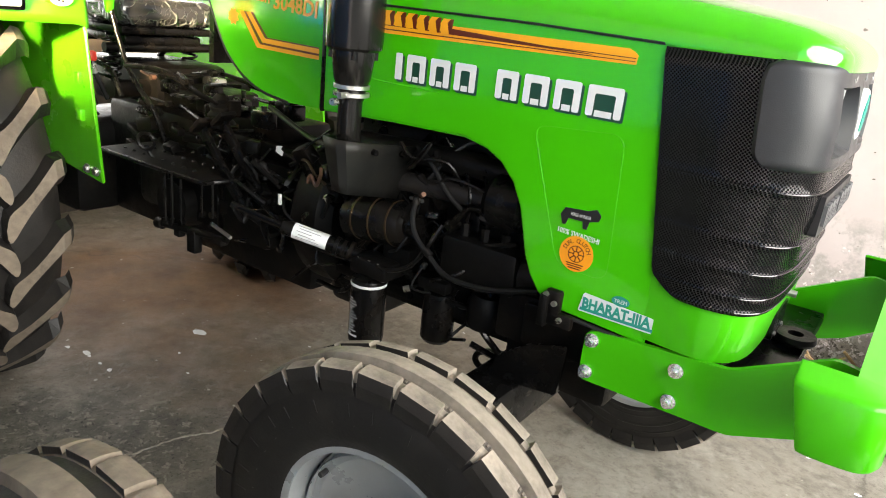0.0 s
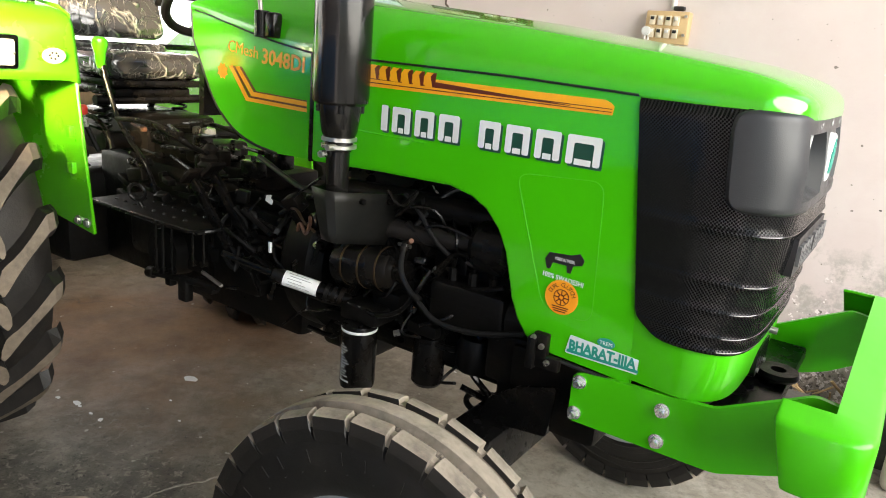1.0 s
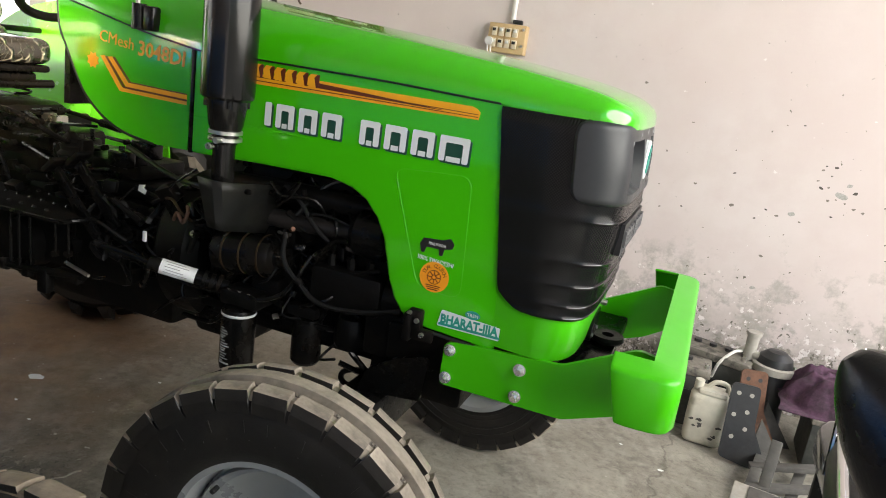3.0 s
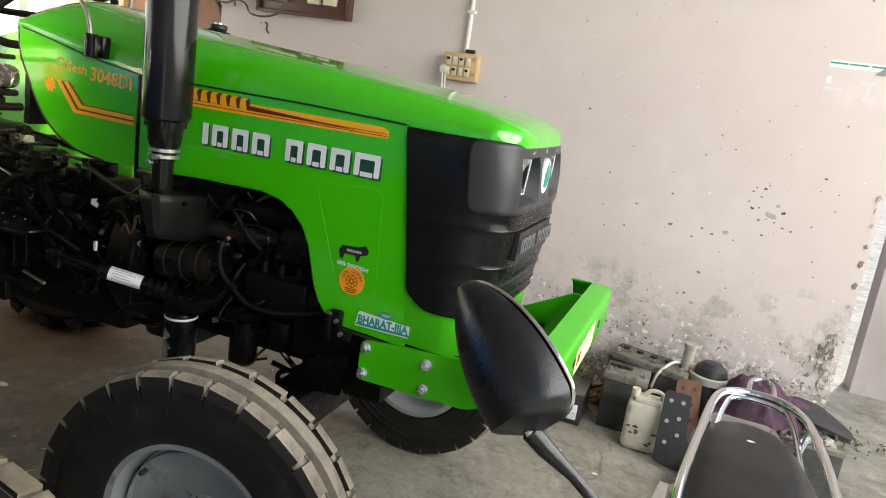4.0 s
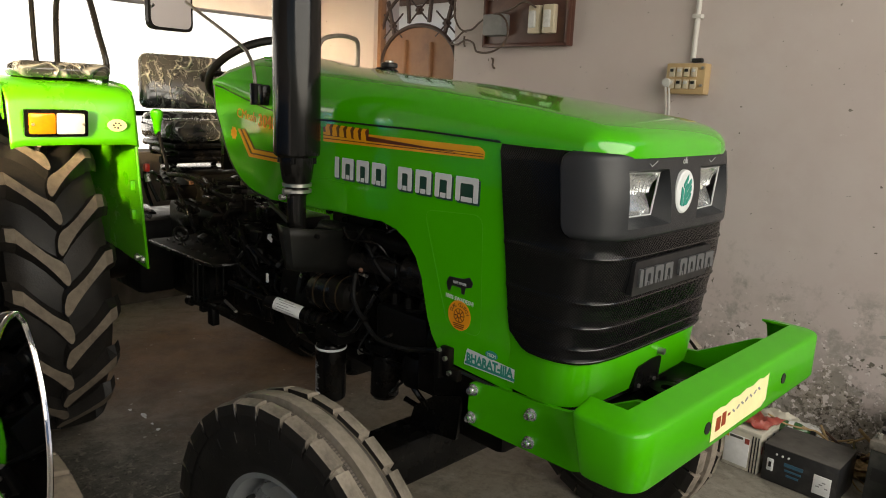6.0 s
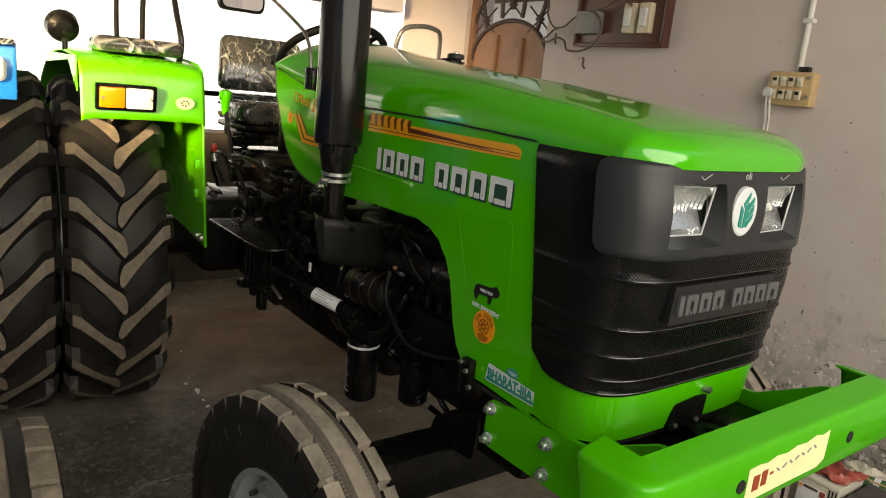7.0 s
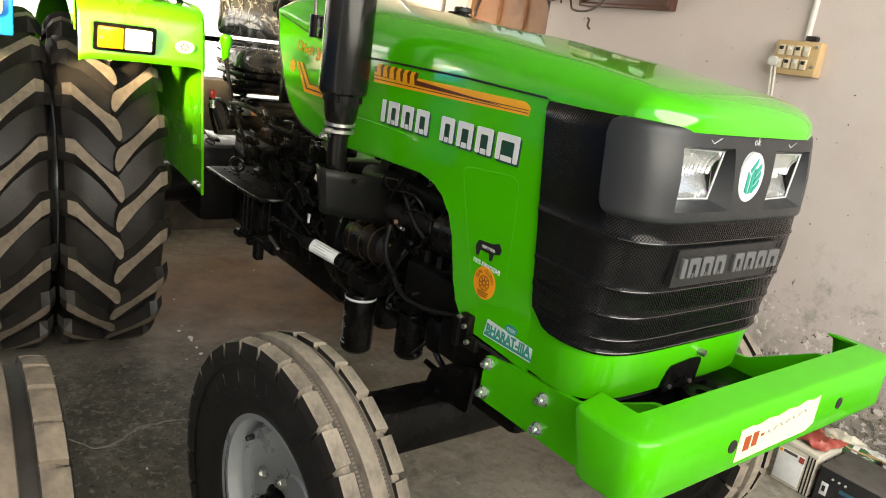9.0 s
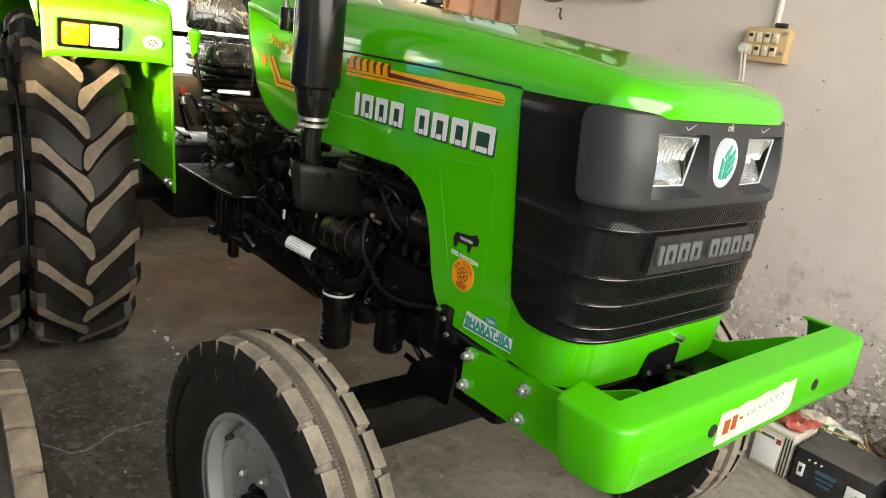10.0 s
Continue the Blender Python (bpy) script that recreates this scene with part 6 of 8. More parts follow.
    for dx in (-0.035, 0.0, 0.03):
        put("banjo_bolt", STEEL, e, lambda bm: (rod(bm, (-0.40 + dx, -0.255, 0.735), (-0.40 + dx, -0.255, 0.757), 0.008, n=6), rod(bm, (-0.40 + dx, -0.255, 0.73), (-0.40 + dx, -0.255, 0.742), 0.011, n=12)))
    m2 = Matrix.Translation((-0.229, -0.185, 0))
    put("fuel_filter", BLACK, e, lambda bm: lathe(bm, [(0.0001, 0.578), (0.034, 0.58), (0.041, 0.59), (0.041, 0.69), (0.037, 0.71), (0.02, 0.715), (0.02, 0.75)], 32, m2), "plain black filter bowl")
    put("filter_cap", CASTING, e, lambda bm: box(bm, (-0.23, -0.185, 0.735), (0.09, 0.09, 0.035), 0.012))
    put("lift_pump", CASTING, e, lambda bm: lathe(bm, [(0.0001, 0.655), (0.045, 0.658), (0.05, 0.67), (0.05, 0.72), (0.04, 0.74), (0.0001, 0.74)], 28, Matrix.Translation((-0.10, -0.17, 0))))
    # injection pump with delivery pipes
    ip = put("injection_pump", CASTING, e, lambda bm: (box(bm, (-0.10, -0.205, 0.83), (0.20, 0.09, 0.10), 0.012), rod(bm, (0.0, -0.205, 0.83), (0.05, -0.2, 0.83), 0.045, n=20)))
    for k in range(3):
        x = -0.16 + 0.055 * k
        put("delivery_valve", CASTING, ip, lambda bm: rod(bm, (x, -0.215, 0.88), (x, -0.215, 0.91), 0.011, n=6))
        put("delivery_pipe", BLACK, ip, lambda bm: tube(bm, [(x, -0.215, 0.90), (x + 0.01, -0.225, 0.97), (x - 0.03, -0.20, 1.03), (x - 0.12 + 0.08 * k, -0.15, 1.075)], 0.0045, 6))
    put("alternator", BLACK, e, lambda bm: lathe(bm, [(0.0001, 0), (0.05, 0), (0.06, 0.015), (0.06, 0.09), (0.045, 0.105), (0.02, 0.11), (0.02, 0.14), (0.04, 0.142), (0.04, 0.16), (0.0001, 0.16)], 28, Matrix.Translation((-0.10, -0.21, 0.98)) @ Matrix.Rotation(radians(90), 4, "Y")))
    # steering ram with a white paper label
    ram = put("steering_ram", BLACK, e, lambda bm: (rod(bm, (-0.66, -0.308, 0.788), (-0.50, -0.226, 0.748), 0.0205, n=24), rod(bm, (-0.80, -0.36, 0.822), (-0.66, -0.308, 0.788), 0.009, n=12), rod(bm, (-0.50, -0.226, 0.748), (-0.44, -0.20, 0.735), 0.015, n=16)))
    a, b_ = Vector((-0.632, -0.2940, 0.7813)), Vector((-0.55, -0.2518, 0.7607))
    put("paper_label", LABEL, ram, lambda bm: rod(bm, a, b_, 0.0211, n=24), "white printed paper label")
    d = b_ - a
    out = (Vector((0, -1, 0)) - d.normalized() * -d.normalized().y).normalized()
    rise = d.normalized().cross(out)
    rise = rise if rise.z > 0 else -rise
    for k in range(5):
        turn_ = radians(-12 + 22 * k)
        c = a + d * 0.5 + (out * math.cos(turn_) + rise * math.sin(turn_)) * 0.0206
        put("print_bar", GREY_INK, ram, lambda bm: rod(bm, c - d * (0.38 - 0.06 * (k % 2)), c + d * (0.30 - 0.12 * (k % 3)), 0.0012, n=5))
    for k, r in enumerate((0.025, 0.022, 0.026)):
        p = b_ + (b_ - a).normalized() * (0.02 + 0.02 * k)
        put("collar", CASTING, ram, lambda bm: rod(bm, p, p + (b_ - a).normalized() * 0.01, r, n=20))
    put("small_tag", LABEL, e, lambda bm: box(bm, (-0.705, -0.28, 0.845), (0.012, 0.006, 0.03), 0.002), "small white tag")
    # hoses and pipes
    runs = [
        ("coolant_hose", HOSE, 0.0066, [(-0.27, -0.265, 0.95), (-0.268, -0.275, 0.90), (-0.25, -0.28, 0.865), (-0.21, -0.28, 0.83), (-0.15, -0.28, 0.795), (-0.05, -0.27, 0.795), (0.06, -0.25, 0.82)]),
        ("fuel_pipe", BLACK, 0.006, [(-0.40, -0.255, 0.75), (-0.33, -0.27, 0.755), (-0.26, -0.275, 0.79), (-0.22, -0.27, 0.85), (-0.20, -0.25, 0.90)]),
        ("fuel_pipe", BLACK, 0.005, [(-0.23, -0.22, 0.745), (-0.20, -0.27, 0.77), (-0.14, -0.26, 0.80), (-0.12, -0.22, 0.82)]),
        ("oil_pipe", BLACK, 0.007, [(-0.62, -0.21, 0.62), (-0.50, -0.24, 0.64), (-0.44, -0.24, 0.70)]),
        ("oil_pipe", BLACK, 0.007, [(-0.86, -0.23, 0.80), (-0.72, -0.24, 0.76), (-0.60, -0.22, 0.72), (-0.47, -0.24, 0.735)]),
        ("fuel_pipe", BRASS, 0.004, [(-0.72, -0.20, 0.94), (-0.66, -0.23, 0.95), (-0.62, -0.24, 0.925), (-0.60, -0.22, 0.90)]),
        ("wiring", INK, 0.008, [(-0.9, -0.15, 1.05), (-0.7, -0.18, 1.0), (-0.55, -0.2, 0.99), (-0.42, -0.2, 0.93)]),
        ("wiring", INK, 0.006, [(-0.32, -0.2, 0.93), (-0.27, -0.22, 0.99), (-0.20, -0.18, 1.08), (-0.1, -0.1, 1.1)]),
        ("return_pipe", HOSE, 0.003, [(-0.23, -0.245, 0.99), (-0.19, -0.25, 1.01), (-0.12, -0.24, 1.0), (-0.06, -0.22, 0.96)]),
        ("breather_pipe", HOSE, 0.006, [(-0.30, -0.235, 1.06), (-0.25, -0.245, 1.03), (-0.2, -0.24, 0.97), (-0.16, -0.22, 0.93)]),
    ]
    for name, mat, r, pts in runs:
        put(name, mat, e, lambda bm: tube(bm, pts, r, 8, 6))
    put("hose_clip", CASTING, e, lambda bm: rod(bm, (-0.218, -0.28, 0.84), (-0.204, -0.28, 0.83), 0.0092, n=14))
    put("hose_clip", CASTING, e, lambda bm: rod(bm, (-0.27, -0.267, 0.945), (-0.268, -0.268, 0.935), 0.0092, n=14))
    put("plug_cap", RUST, e, lambda bm: rod(bm, (-0.262, -0.255, 0.955), (-0.252, -0.262, 0.962), 0.006, n=8))
    put("sender", CASTING, e, lambda bm: (rod(bm, (-0.245, -0.235, 1.03), (-0.24, -0.245, 1.05), 0.010, n=12), rod(bm, (-0.24, -0.245, 1.05), (-0.238, -0.25, 1.065), 0.005, n=8)))
    put("white_tag", LABEL, e, lambda bm: slab(bm, [(0, 0), (0.025, -0.008), (0.03, 0.004), (0.02, 0.01), (0.026, 0.02), (0.004, 0.016)], 0.002, Matrix.Translation((-0.775, -0.235, 0.955)) @ SIDE))
    put("orange_tag", RUST, e, lambda bm: tube(bm, [(-0.64, -0.245, 0.90), (-0.62, -0.255, 0.925), (-0.605, -0.25, 0.90), (-0.59, -0.25, 0.93), (-0.60, -0.24, 0.945)], 0.005, 6))
    # thicket of small pipes, clips and linkages over the dark castings
    rp = random.Random(31)
    for k in range(90):
        x, z = rp.uniform(-0.95, 0.02), rp.uniform(0.66, 1.05)
        if x < -0.62:
            z = rp.uniform(0.66, 0.92)
        y = -0.165 - rp.uniform(0.0, 0.07)
        pts = [(x, y, z)]
        for j in range(rp.choice((2, 3))):
            px, py, pz = pts[-1]
            pts.append((px + rp.uniform(-0.09, 0.09), max(-0.27, min(-0.15, py + rp.uniform(-0.04, 0.04))), pz + rp.uniform(-0.07, 0.07)))
        if any(p[0] > -0.02 for p in pts):
            continue
        r = rp.choice((0.003, 0.004, 0.006, 0.008))
        put("small_pipe", rp.choice((BLACK, BLACK, HOSE, CASTING)), e, lambda bm: tube(bm, pts, r, 7, 4))
        if k % 3 == 0:
            put("pipe_nut", STEEL if k % 15 == 0 else BLACK, e, lambda bm: rod(bm, pts[0], Vector(pts[0]) + (Vector(pts[1]) - Vector(pts[0])).normalized() * 0.016, r + 0.005, n=6))
    for k in range(36):
        x, z = rp.uniform(-1.5, 0.0), rp.uniform(0.68, 1.0)
        put("bracket", rp.choice((BLACK, CASTING)), e, lambda bm: box(bm, (0, 0, 0), (rp.uniform(0.015, 0.06), rp.uniform(0.01, 0.04), rp.uniform(0.015, 0.06)), 0.004, pose(x, -0.175 - rp.uniform(0, 0.03), z, rp.uniform(-30, 30), rp.uniform(-40, 40), rp.uniform(-30, 30))))
    # bolts over the castings
    rb = random.Random(11)
    me = mesh_of_bolt()
    for k in range(70):
        x, z = rb.uniform(-0.58, 0.04), rb.choice((0.655, 0.70, 0.76, 0.82, 0.88, 0.945, 1.0, 1.06))
        y = -0.172 if (x + 0.55) % 0.15 < 0.10 and z < 0.93 else -0.152 if z < 0.98 else -0.132
        shared("engine_bolt", me, e, Matrix.Translation((x, y, z + rb.uniform(-0.015, 0.015))) @ SIDE)
    return e


def mesh_of_bolt():
    bm = bmesh.new()
    rod(bm, (0, 0, -0.002), (0, 0, 0.004), 0.012, n=14)
    rod(bm, (0, 0, 0.004), (0, 0, 0.012), 0.009, n=6)
    return mesh_of(bm, "engine_bolt", [BLACK])


tractor_engine()


def tractor_chassis():
    put("front_casting", CASTING, tractor, lambda bm: (box(bm, (0.10, 0, 0.69), (0.26, 0.40, 0.22), 0.02), box(bm, (0.20, 0, 0.74), (0.34, 0.50, 0.10), 0.012), box(bm, (0.06, -0.215, 0.74), (0.20, 0.05, 0.12), 0.012), box(bm, (-0.03, 0, 0.60), (0.10, 0.2, 0.14), 0.02)), "black front axle carrier casting")
    put("rubber_seal", INK, tractor, lambda bm: tube(bm, [(0.12, -0.287, 0.806), (0.34, -0.283, 0.795), (0.42, -0.255, 0.791), (0.452, -0.17, 0.789), (0.456, 0, 0.789), (0.45, 0.16, 0.789)], 0.0045, 8))
    hk = put("bonnet_catch", CASTING, tractor, lambda bm: (box(bm, (0.118, -0.292, 0.828), (0.035, 0.02, 0.055), 0.006), box(bm, (0.135, -0.292, 0.795), (0.06, 0.018, 0.03), 0.005), box(bm, (0.102, -0.296, 0.81), (0.02, 0.03, 0.07), 0.005)))
    for x, z in ((0.105, 0.845), (0.125, 0.83), (0.14, 0.798)):
        put("catch_bolt", STEEL, hk, lambda bm: rod(bm, (x, -0.30, z), (x, -0.309, z), 0.006, n=8))
    ax = new("front_axle")
    ax.parent = tractor
    tagged(ax, label="black square-section front axle")
    put("beam", BLACK, ax, lambda bm: box(bm, (0.0, -0.005, 0.542), (0.115, 0.94, 0.120), 0.01))
    for s in (-1, 1):
        put("axle_end", BLACK, ax, lambda bm: box(bm, (0.0, s * 0.44, 0.52), (0.09, 0.22, 0.09), 0.008))
        put("king_pin", CASTING, ax, lambda bm: (rod(bm, (0, s * 0.515, 0.36), (0, s * 0.515, 0.66), 0.032, n=24), rod(bm, (0, s * 0.515, 0.387), (0, s * 0.60, 0.387), 0.04, n=20)))
        put("steering_arm", CASTING, ax, lambda bm: (box(bm, (-0.06, s * 0.50, 0.50), (0.14, 0.045, 0.022), 0.006), rod(bm, (-0.13, s * 0.50, 0.48), (-0.13, s * 0.50, 0.53), 0.016, n=14)))
    put("drag_plate", BLACK, tractor, lambda bm: slab(bm, soft_outline([(0.03, 0.0), (0.20, 0.02), (0.21, 0.14), (0.12, 0.11), (0.05, 0.06)], 0.01), 0.01, Matrix.Translation((-0.05, -0.27, 0.60)) @ SIDE))
    put("lifting_loop", CASTING, tractor, lambda bm: tube(bm, [(-0.03, -0.07, 0.555), (-0.11, -0.08, 0.55), (-0.155, -0.085, 0.535), (-0.164, -0.088, 0.515), (-0.145, -0.09, 0.500), (-0.10, -0.085, 0.497), (-0.03, -0.08, 0.497)], 0.0085, 8))
    put("gearbox", CASTING, tractor, lambda bm: box(bm, (-1.05, 0.03, 0.70), (0.62, 0.30, 0.36), 0.02), "black gearbox casting")
    put("transmission_case", CASTING, tractor, lambda bm: box(bm, (-1.55, 0.06, 0.74), (0.50, 0.36, 0.42), 0.03))
    put("gearbox_flange", CASTING, tractor, lambda bm: box(bm, (-1.05, 0.03, 0.90), (0.50, 0.24, 0.06), 0.012))
    put("gearbox_cover", CASTING, tractor, lambda bm: (box(bm, (-1.10, 0.03, 0.955), (0.34, 0.20, 0.05), 0.01), box(bm, (-1.45, 0.05, 0.98), (0.30, 0.22, 0.08), 0.02)))
    put("rear_axle", CASTING, tractor, lambda bm: (box(bm, (-1.93, 0.08, 0.70), (0.34, 0.70, 0.34), 0.04), rod(bm, (-1.96, -0.45, 0.67), (-1.96, 0.66, 0.67), 0.09, n=24)), "black rear axle housing")
    put("hydraulic_unit", CASTING, tractor, lambda bm: (box(bm, (-1.75, 0.06, 1.0), (0.42, 0.30, 0.16), 0.03), rod(bm, (-1.6, -0.22, 1.0), (-1.6, 0.34, 1.0), 0.03, n=18)))
    # footboards
    for s, y0, y1 in ((-1, -0.345, -0.12), (1, 0.20, 0.50)):
        fb = new("footboard")
        fb.parent = tractor
        tagged(fb, label="black chequered steel footboard")
        ym = (y0 + y1) / 2
        put("tread_plate", FOOTPLATE, fb, lambda bm: box(bm, (-1.19, ym, 0.845), (0.53, y1 - y0, 0.008), 0.002))
        put("front_lip", BLACK, fb, lambda bm: tube(bm, [(-1.45, y0, 0.842), (-1.0, y0, 0.842), (-0.93, y0 + 0.03, 0.845), (-0.91, ym, 0.85)], 0.007, 8))
        for k in range(24):
            x, y = -1.40 + 0.05 * (k % 8), y0 + 0.05 + 0.07 * (k // 8)
            put("tread_knob", BLACK, fb, lambda bm: rod(bm, (x, y, 0.848), (x, y, 0.853), 0.007, 0.004, 8))
        for x in (-1.30, -1.05):
            put("hanger", BLACK, fb, lambda bm: box(bm, (x, ym + 0.05 * -s, 0.75), (0.03, 0.05, 0.18), 0.004))
    # pedals, rods and levers on the right
    put("throttle_pedal", BLACK, tractor, lambda bm: (tube(bm, [(-1.27, -0.285, 0.84), (-1.285, -0.29, 0.865), (-1.294, -0.29, 0.875)], 0.006, 8), lathe(bm, [(0.026 + 0.006 * math.cos(a), 0.006 * math.sin(a)) for a in [k * math.pi / 4 for k in range(8)]], 20, Matrix.Translation((-1.294, -0.29, 0.89)) @ Matrix.Rotation(radians(60), 4, "Y"), True)))
    for top, low in (((-1.045, -0.27, 0.969), (-0.89, -0.265, 0.80)), ((-0.984, -0.245, 0.995), (-0.845, -0.24, 0.83))):
        d = Vector(low) - Vector(top)
        m = Matrix.Translation((Vector(top) + Vector(low)) / 2) @ d.to_track_quat("Z", "Y").to_matrix().to_4x4()
        pd = put("brake_pedal", BLACK, tractor, lambda bm: box(bm, (0, 0, 0), (0.016, 0.030, d.length), 0.004, m))
        put("pedal_pad", CASTING, pd, lambda bm: box(bm, (0, 0.008, -d.length / 2 - 0.01), (0.055, 0.060, 0.014), 0.004, m))
        for k in range(6):
            put("pedal_hole", INK, pd, lambda bm: rod(bm, m @ Vector((0, -0.0155, -0.07 + 0.026 * k)), m @ Vector((0, -0.0148, -0.07 + 0.026 * k)), 0.005, n=10))
    # casting added to fill the dark under the footboard, and linkage hanging there
    put("brake_housing", CASTING, tractor, lambda bm: (box(bm, (-1.27, -0.155, 0.735), (0.44, 0.10, 0.19), 0.03), rod(bm, (-1.24, -0.17, 0.70), (-1.24, -0.245, 0.70), 0.085, 0.075, 28), box(bm, (-0.95, -0.16, 0.72), (0.22, 0.09, 0.17), 0.025)), "black casting added to fill the dark under the footboard")
    for x, top, low in ((-1.20, 0.84, 0.655), (-1.165, 0.84, 0.66), (-1.12, 0.84, 0.67), (-1.02, 0.83, 0.72), (-0.97, 0.83, 0.73)):
        put("pull_rod", BLACK, tractor, lambda bm: (rod(bm, (x, -0.292, top), (x + 0.006, -0.296, low), 0.0042, n=8), rod(bm, (x, -0.300, low + 0.006), (x, -0.284, low + 0.006), 0.010, n=10)))
    put("cross_shaft", CASTING, tractor, lambda bm: (rod(bm, (-1.23, -0.295, 0.648), (-0.93, -0.272, 0.668), 0.011, n=14), rod(bm, (-1.235, -0.296, 0.648), (-1.21, -0.294, 0.649), 0.018, n=14), box(bm, (-1.075, -0.28, 0.628), (0.04, 0.03, 0.075), 0.006), box(bm, (-1.14, -0.285, 0.645), (0.03, 0.025, 0.04), 0.005), box(bm, (-0.99, -0.27, 0.66), (0.09, 0.03, 0.035), 0.006)))
    put("adjuster", STEEL, tractor, lambda bm: rod(bm, (-1.00, -0.275, 0.70), (-0.90, -0.285, 0.685), 0.0055, n=8))
    lv = put("gear_lever", BLACK, tractor, lambda bm: tube(bm, [(-1.438, -0.300, 1.27), (-1.420, -0.295, 1.20), (-1.400, -0.29, 1.145), (-1.375, -0.29, 1.10), (-1.32, -0.285, 1.04), (-1.262, -0.28, 0.985), (-1.24, -0.26, 0.90)], 0.0075, 10), "bent black lever")
    put("knob", GREEN, lv, lambda bm: lathe(bm, [(0.010, -0.055), (0.013, -0.045), (0.017, -0.01), (0.024, 0.012), (0.022, 0.03), (0.012, 0.037), (0.0001, 0.038)], 20, Matrix.Translation((-1.441, -0.301, 1.306))), "green knob")
    put("cross_lever", BLACK, lv, lambda bm: tube(bm, [(-1.385, -0.29, 1.105), (-1.28, -0.288, 1.112), (-1.19, -0.28, 1.106), (-1.13, -0.26, 1.082), (-1.105, -0.22, 1.05), (-1.11, -0.17, 1.03)], 0.009, 10))
    put("bellows", HOSE, lv, lambda bm: lathe(bm, [(0.045, 0)] + [(0.042 - 0.0035 * k + (0.008 if k % 2 else 0), 0.012 * k) for k in range(1, 8)] + [(0.012, 0.1)], 24, Matrix.Translation((-1.12, -0.15, 0.955))))
    lv2 = put("range_lever", BLACK, tractor, lambda bm: tube(bm, [(-1.53, -0.27, 0.98), (-1.54, -0.30, 1.06), (-1.545, -0.305, 1.10)], 0.008, 8))
    put("knob", RED, lv2, lambda bm: box(bm, (-1.545, -0.306, 1.113), (0.024, 0.024, 0.034), 0.009), "red lever knob")
    put("ferrule", STEEL, lv2, lambda bm: rod(bm, (-1.542, -0.303, 1.06), (-1.545, -0.306, 1.09), 0.011, n=10))
    lv3 = put("draft_lever", BLACK, tractor, lambda bm: tube(bm, [(-1.62, -0.26, 0.95), (-1.60, -0.29, 1.03), (-1.58, -0.30, 1.10)], 0.007, 8))
    put("quadrant", BLACK, lv3, lambda bm: tube(bm, [(-1.68, -0.27, 1.05), (-1.60, -0.27, 1.09), (-1.50, -0.27, 1.07), (-1.45, -0.27, 1.00)], 0.008, 6))
    rl = random.Random(21)
    for k in range(6):
        x, y = rl.uniform(-1.75, -1.0), rl.uniform(-0.28, 0.15)
        z = rl.uniform(0.92, 1.10)
        dx, dy, dz = rl.uniform(-0.22, 0.22), rl.uniform(-0.06, 0.06), rl.uniform(-0.04, 0.04)
        put("control_rod", BLACK, tractor, lambda bm: (rod(bm, (x, y, z), (x + dx, y + dy, z + dz), rl.choice((0.005, 0.007, 0.009)), n=8), rod(bm, (x, y - 0.01, z), (x, y + 0.01, z), 0.014, n=10)))
    for k in range(12):
        x, y = rl.uniform(-1.65, -0.9), rl.uniform(-0.16, 0.12)
        put("fitting", rl.choice((BLACK, CASTING, STEEL) if k % 4 == 0 else (BLACK, CASTING)), tractor, lambda bm: (box(bm, (x, y, 0.985 + rl.uniform(0, 0.05)), (rl.uniform(0.03, 0.09), rl.uniform(0.03, 0.07), 0.05), 0.008), rod(bm, (x, y, 1.0), (x, y, 1.05), 0.008, n=6)))
    rl = random.Random(77)
    for k in range(30):
        x, y, z = rl.uniform(-1.75, -1.0), rl.uniform(-0.27, -0.02), rl.uniform(0.90, 1.10)
        dx, dz = rl.uniform(-0.12, 0.12), rl.uniform(-0.025, 0.025)
        kind = k % 5
        mat = RUST if k % 17 == 16 else CASTING if k % 2 else BLACK
        if kind < 3:
            put("link_rod", mat, tractor, lambda bm: (rod(bm, (x, y, z), (x + dx, y + 0.02, z + dz), rl.choice((0.003, 0.004, 0.006)), n=8), rod(bm, (x, y - 0.008, z), (x, y + 0.008, z), 0.009, n=8)))
        elif kind == 3:
            put("lever_plate", BLACK, tractor, lambda bm: box(bm, (0, 0, 0), (rl.uniform(0.05, 0.16), rl.uniform(0.015, 0.05), 0.008), 0.002, pose(x, y, z, rl.uniform(-12, 12), rl.uniform(-10, 10), rl.uniform(-25, 25))))
        else:
            put("spring", BLACK, tractor, lambda bm: tube(bm, [(x + 0.004 * j, y + 0.010 * math.cos(j * 1.57), z + 0.010 * math.sin(j * 1.57)) for j in range(20)], 0.0022, 5, 2))
    for k in range(40):
        x, z = rl.uniform(-1.6, -0.85), rl.uniform(0.64, 0.92)
        put("case_rib", CASTING, tractor, lambda bm: box(bm, (0, 0, 0), (rl.uniform(0.02, 0.10), 0.03, rl.uniform(0.015, 0.05)), 0.006, pose(x, -0.125 - rl.uniform(0, 0.03), z, 0, rl.uniform(-20, 20), rl.uniform(-10, 10))))
    put("hand_lever", BLACK, tractor, lambda bm: (tube(bm, [(-1.5, 0.02, 1.06), (-1.30, -0.02, 1.09), (-1.12, -0.02, 1.075)], 0.007, 8), rod(bm, (-1.14, -0.02, 1.077), (-1.06, -0.02, 1.07), 0.013, n=12)))


tractor_chassis()


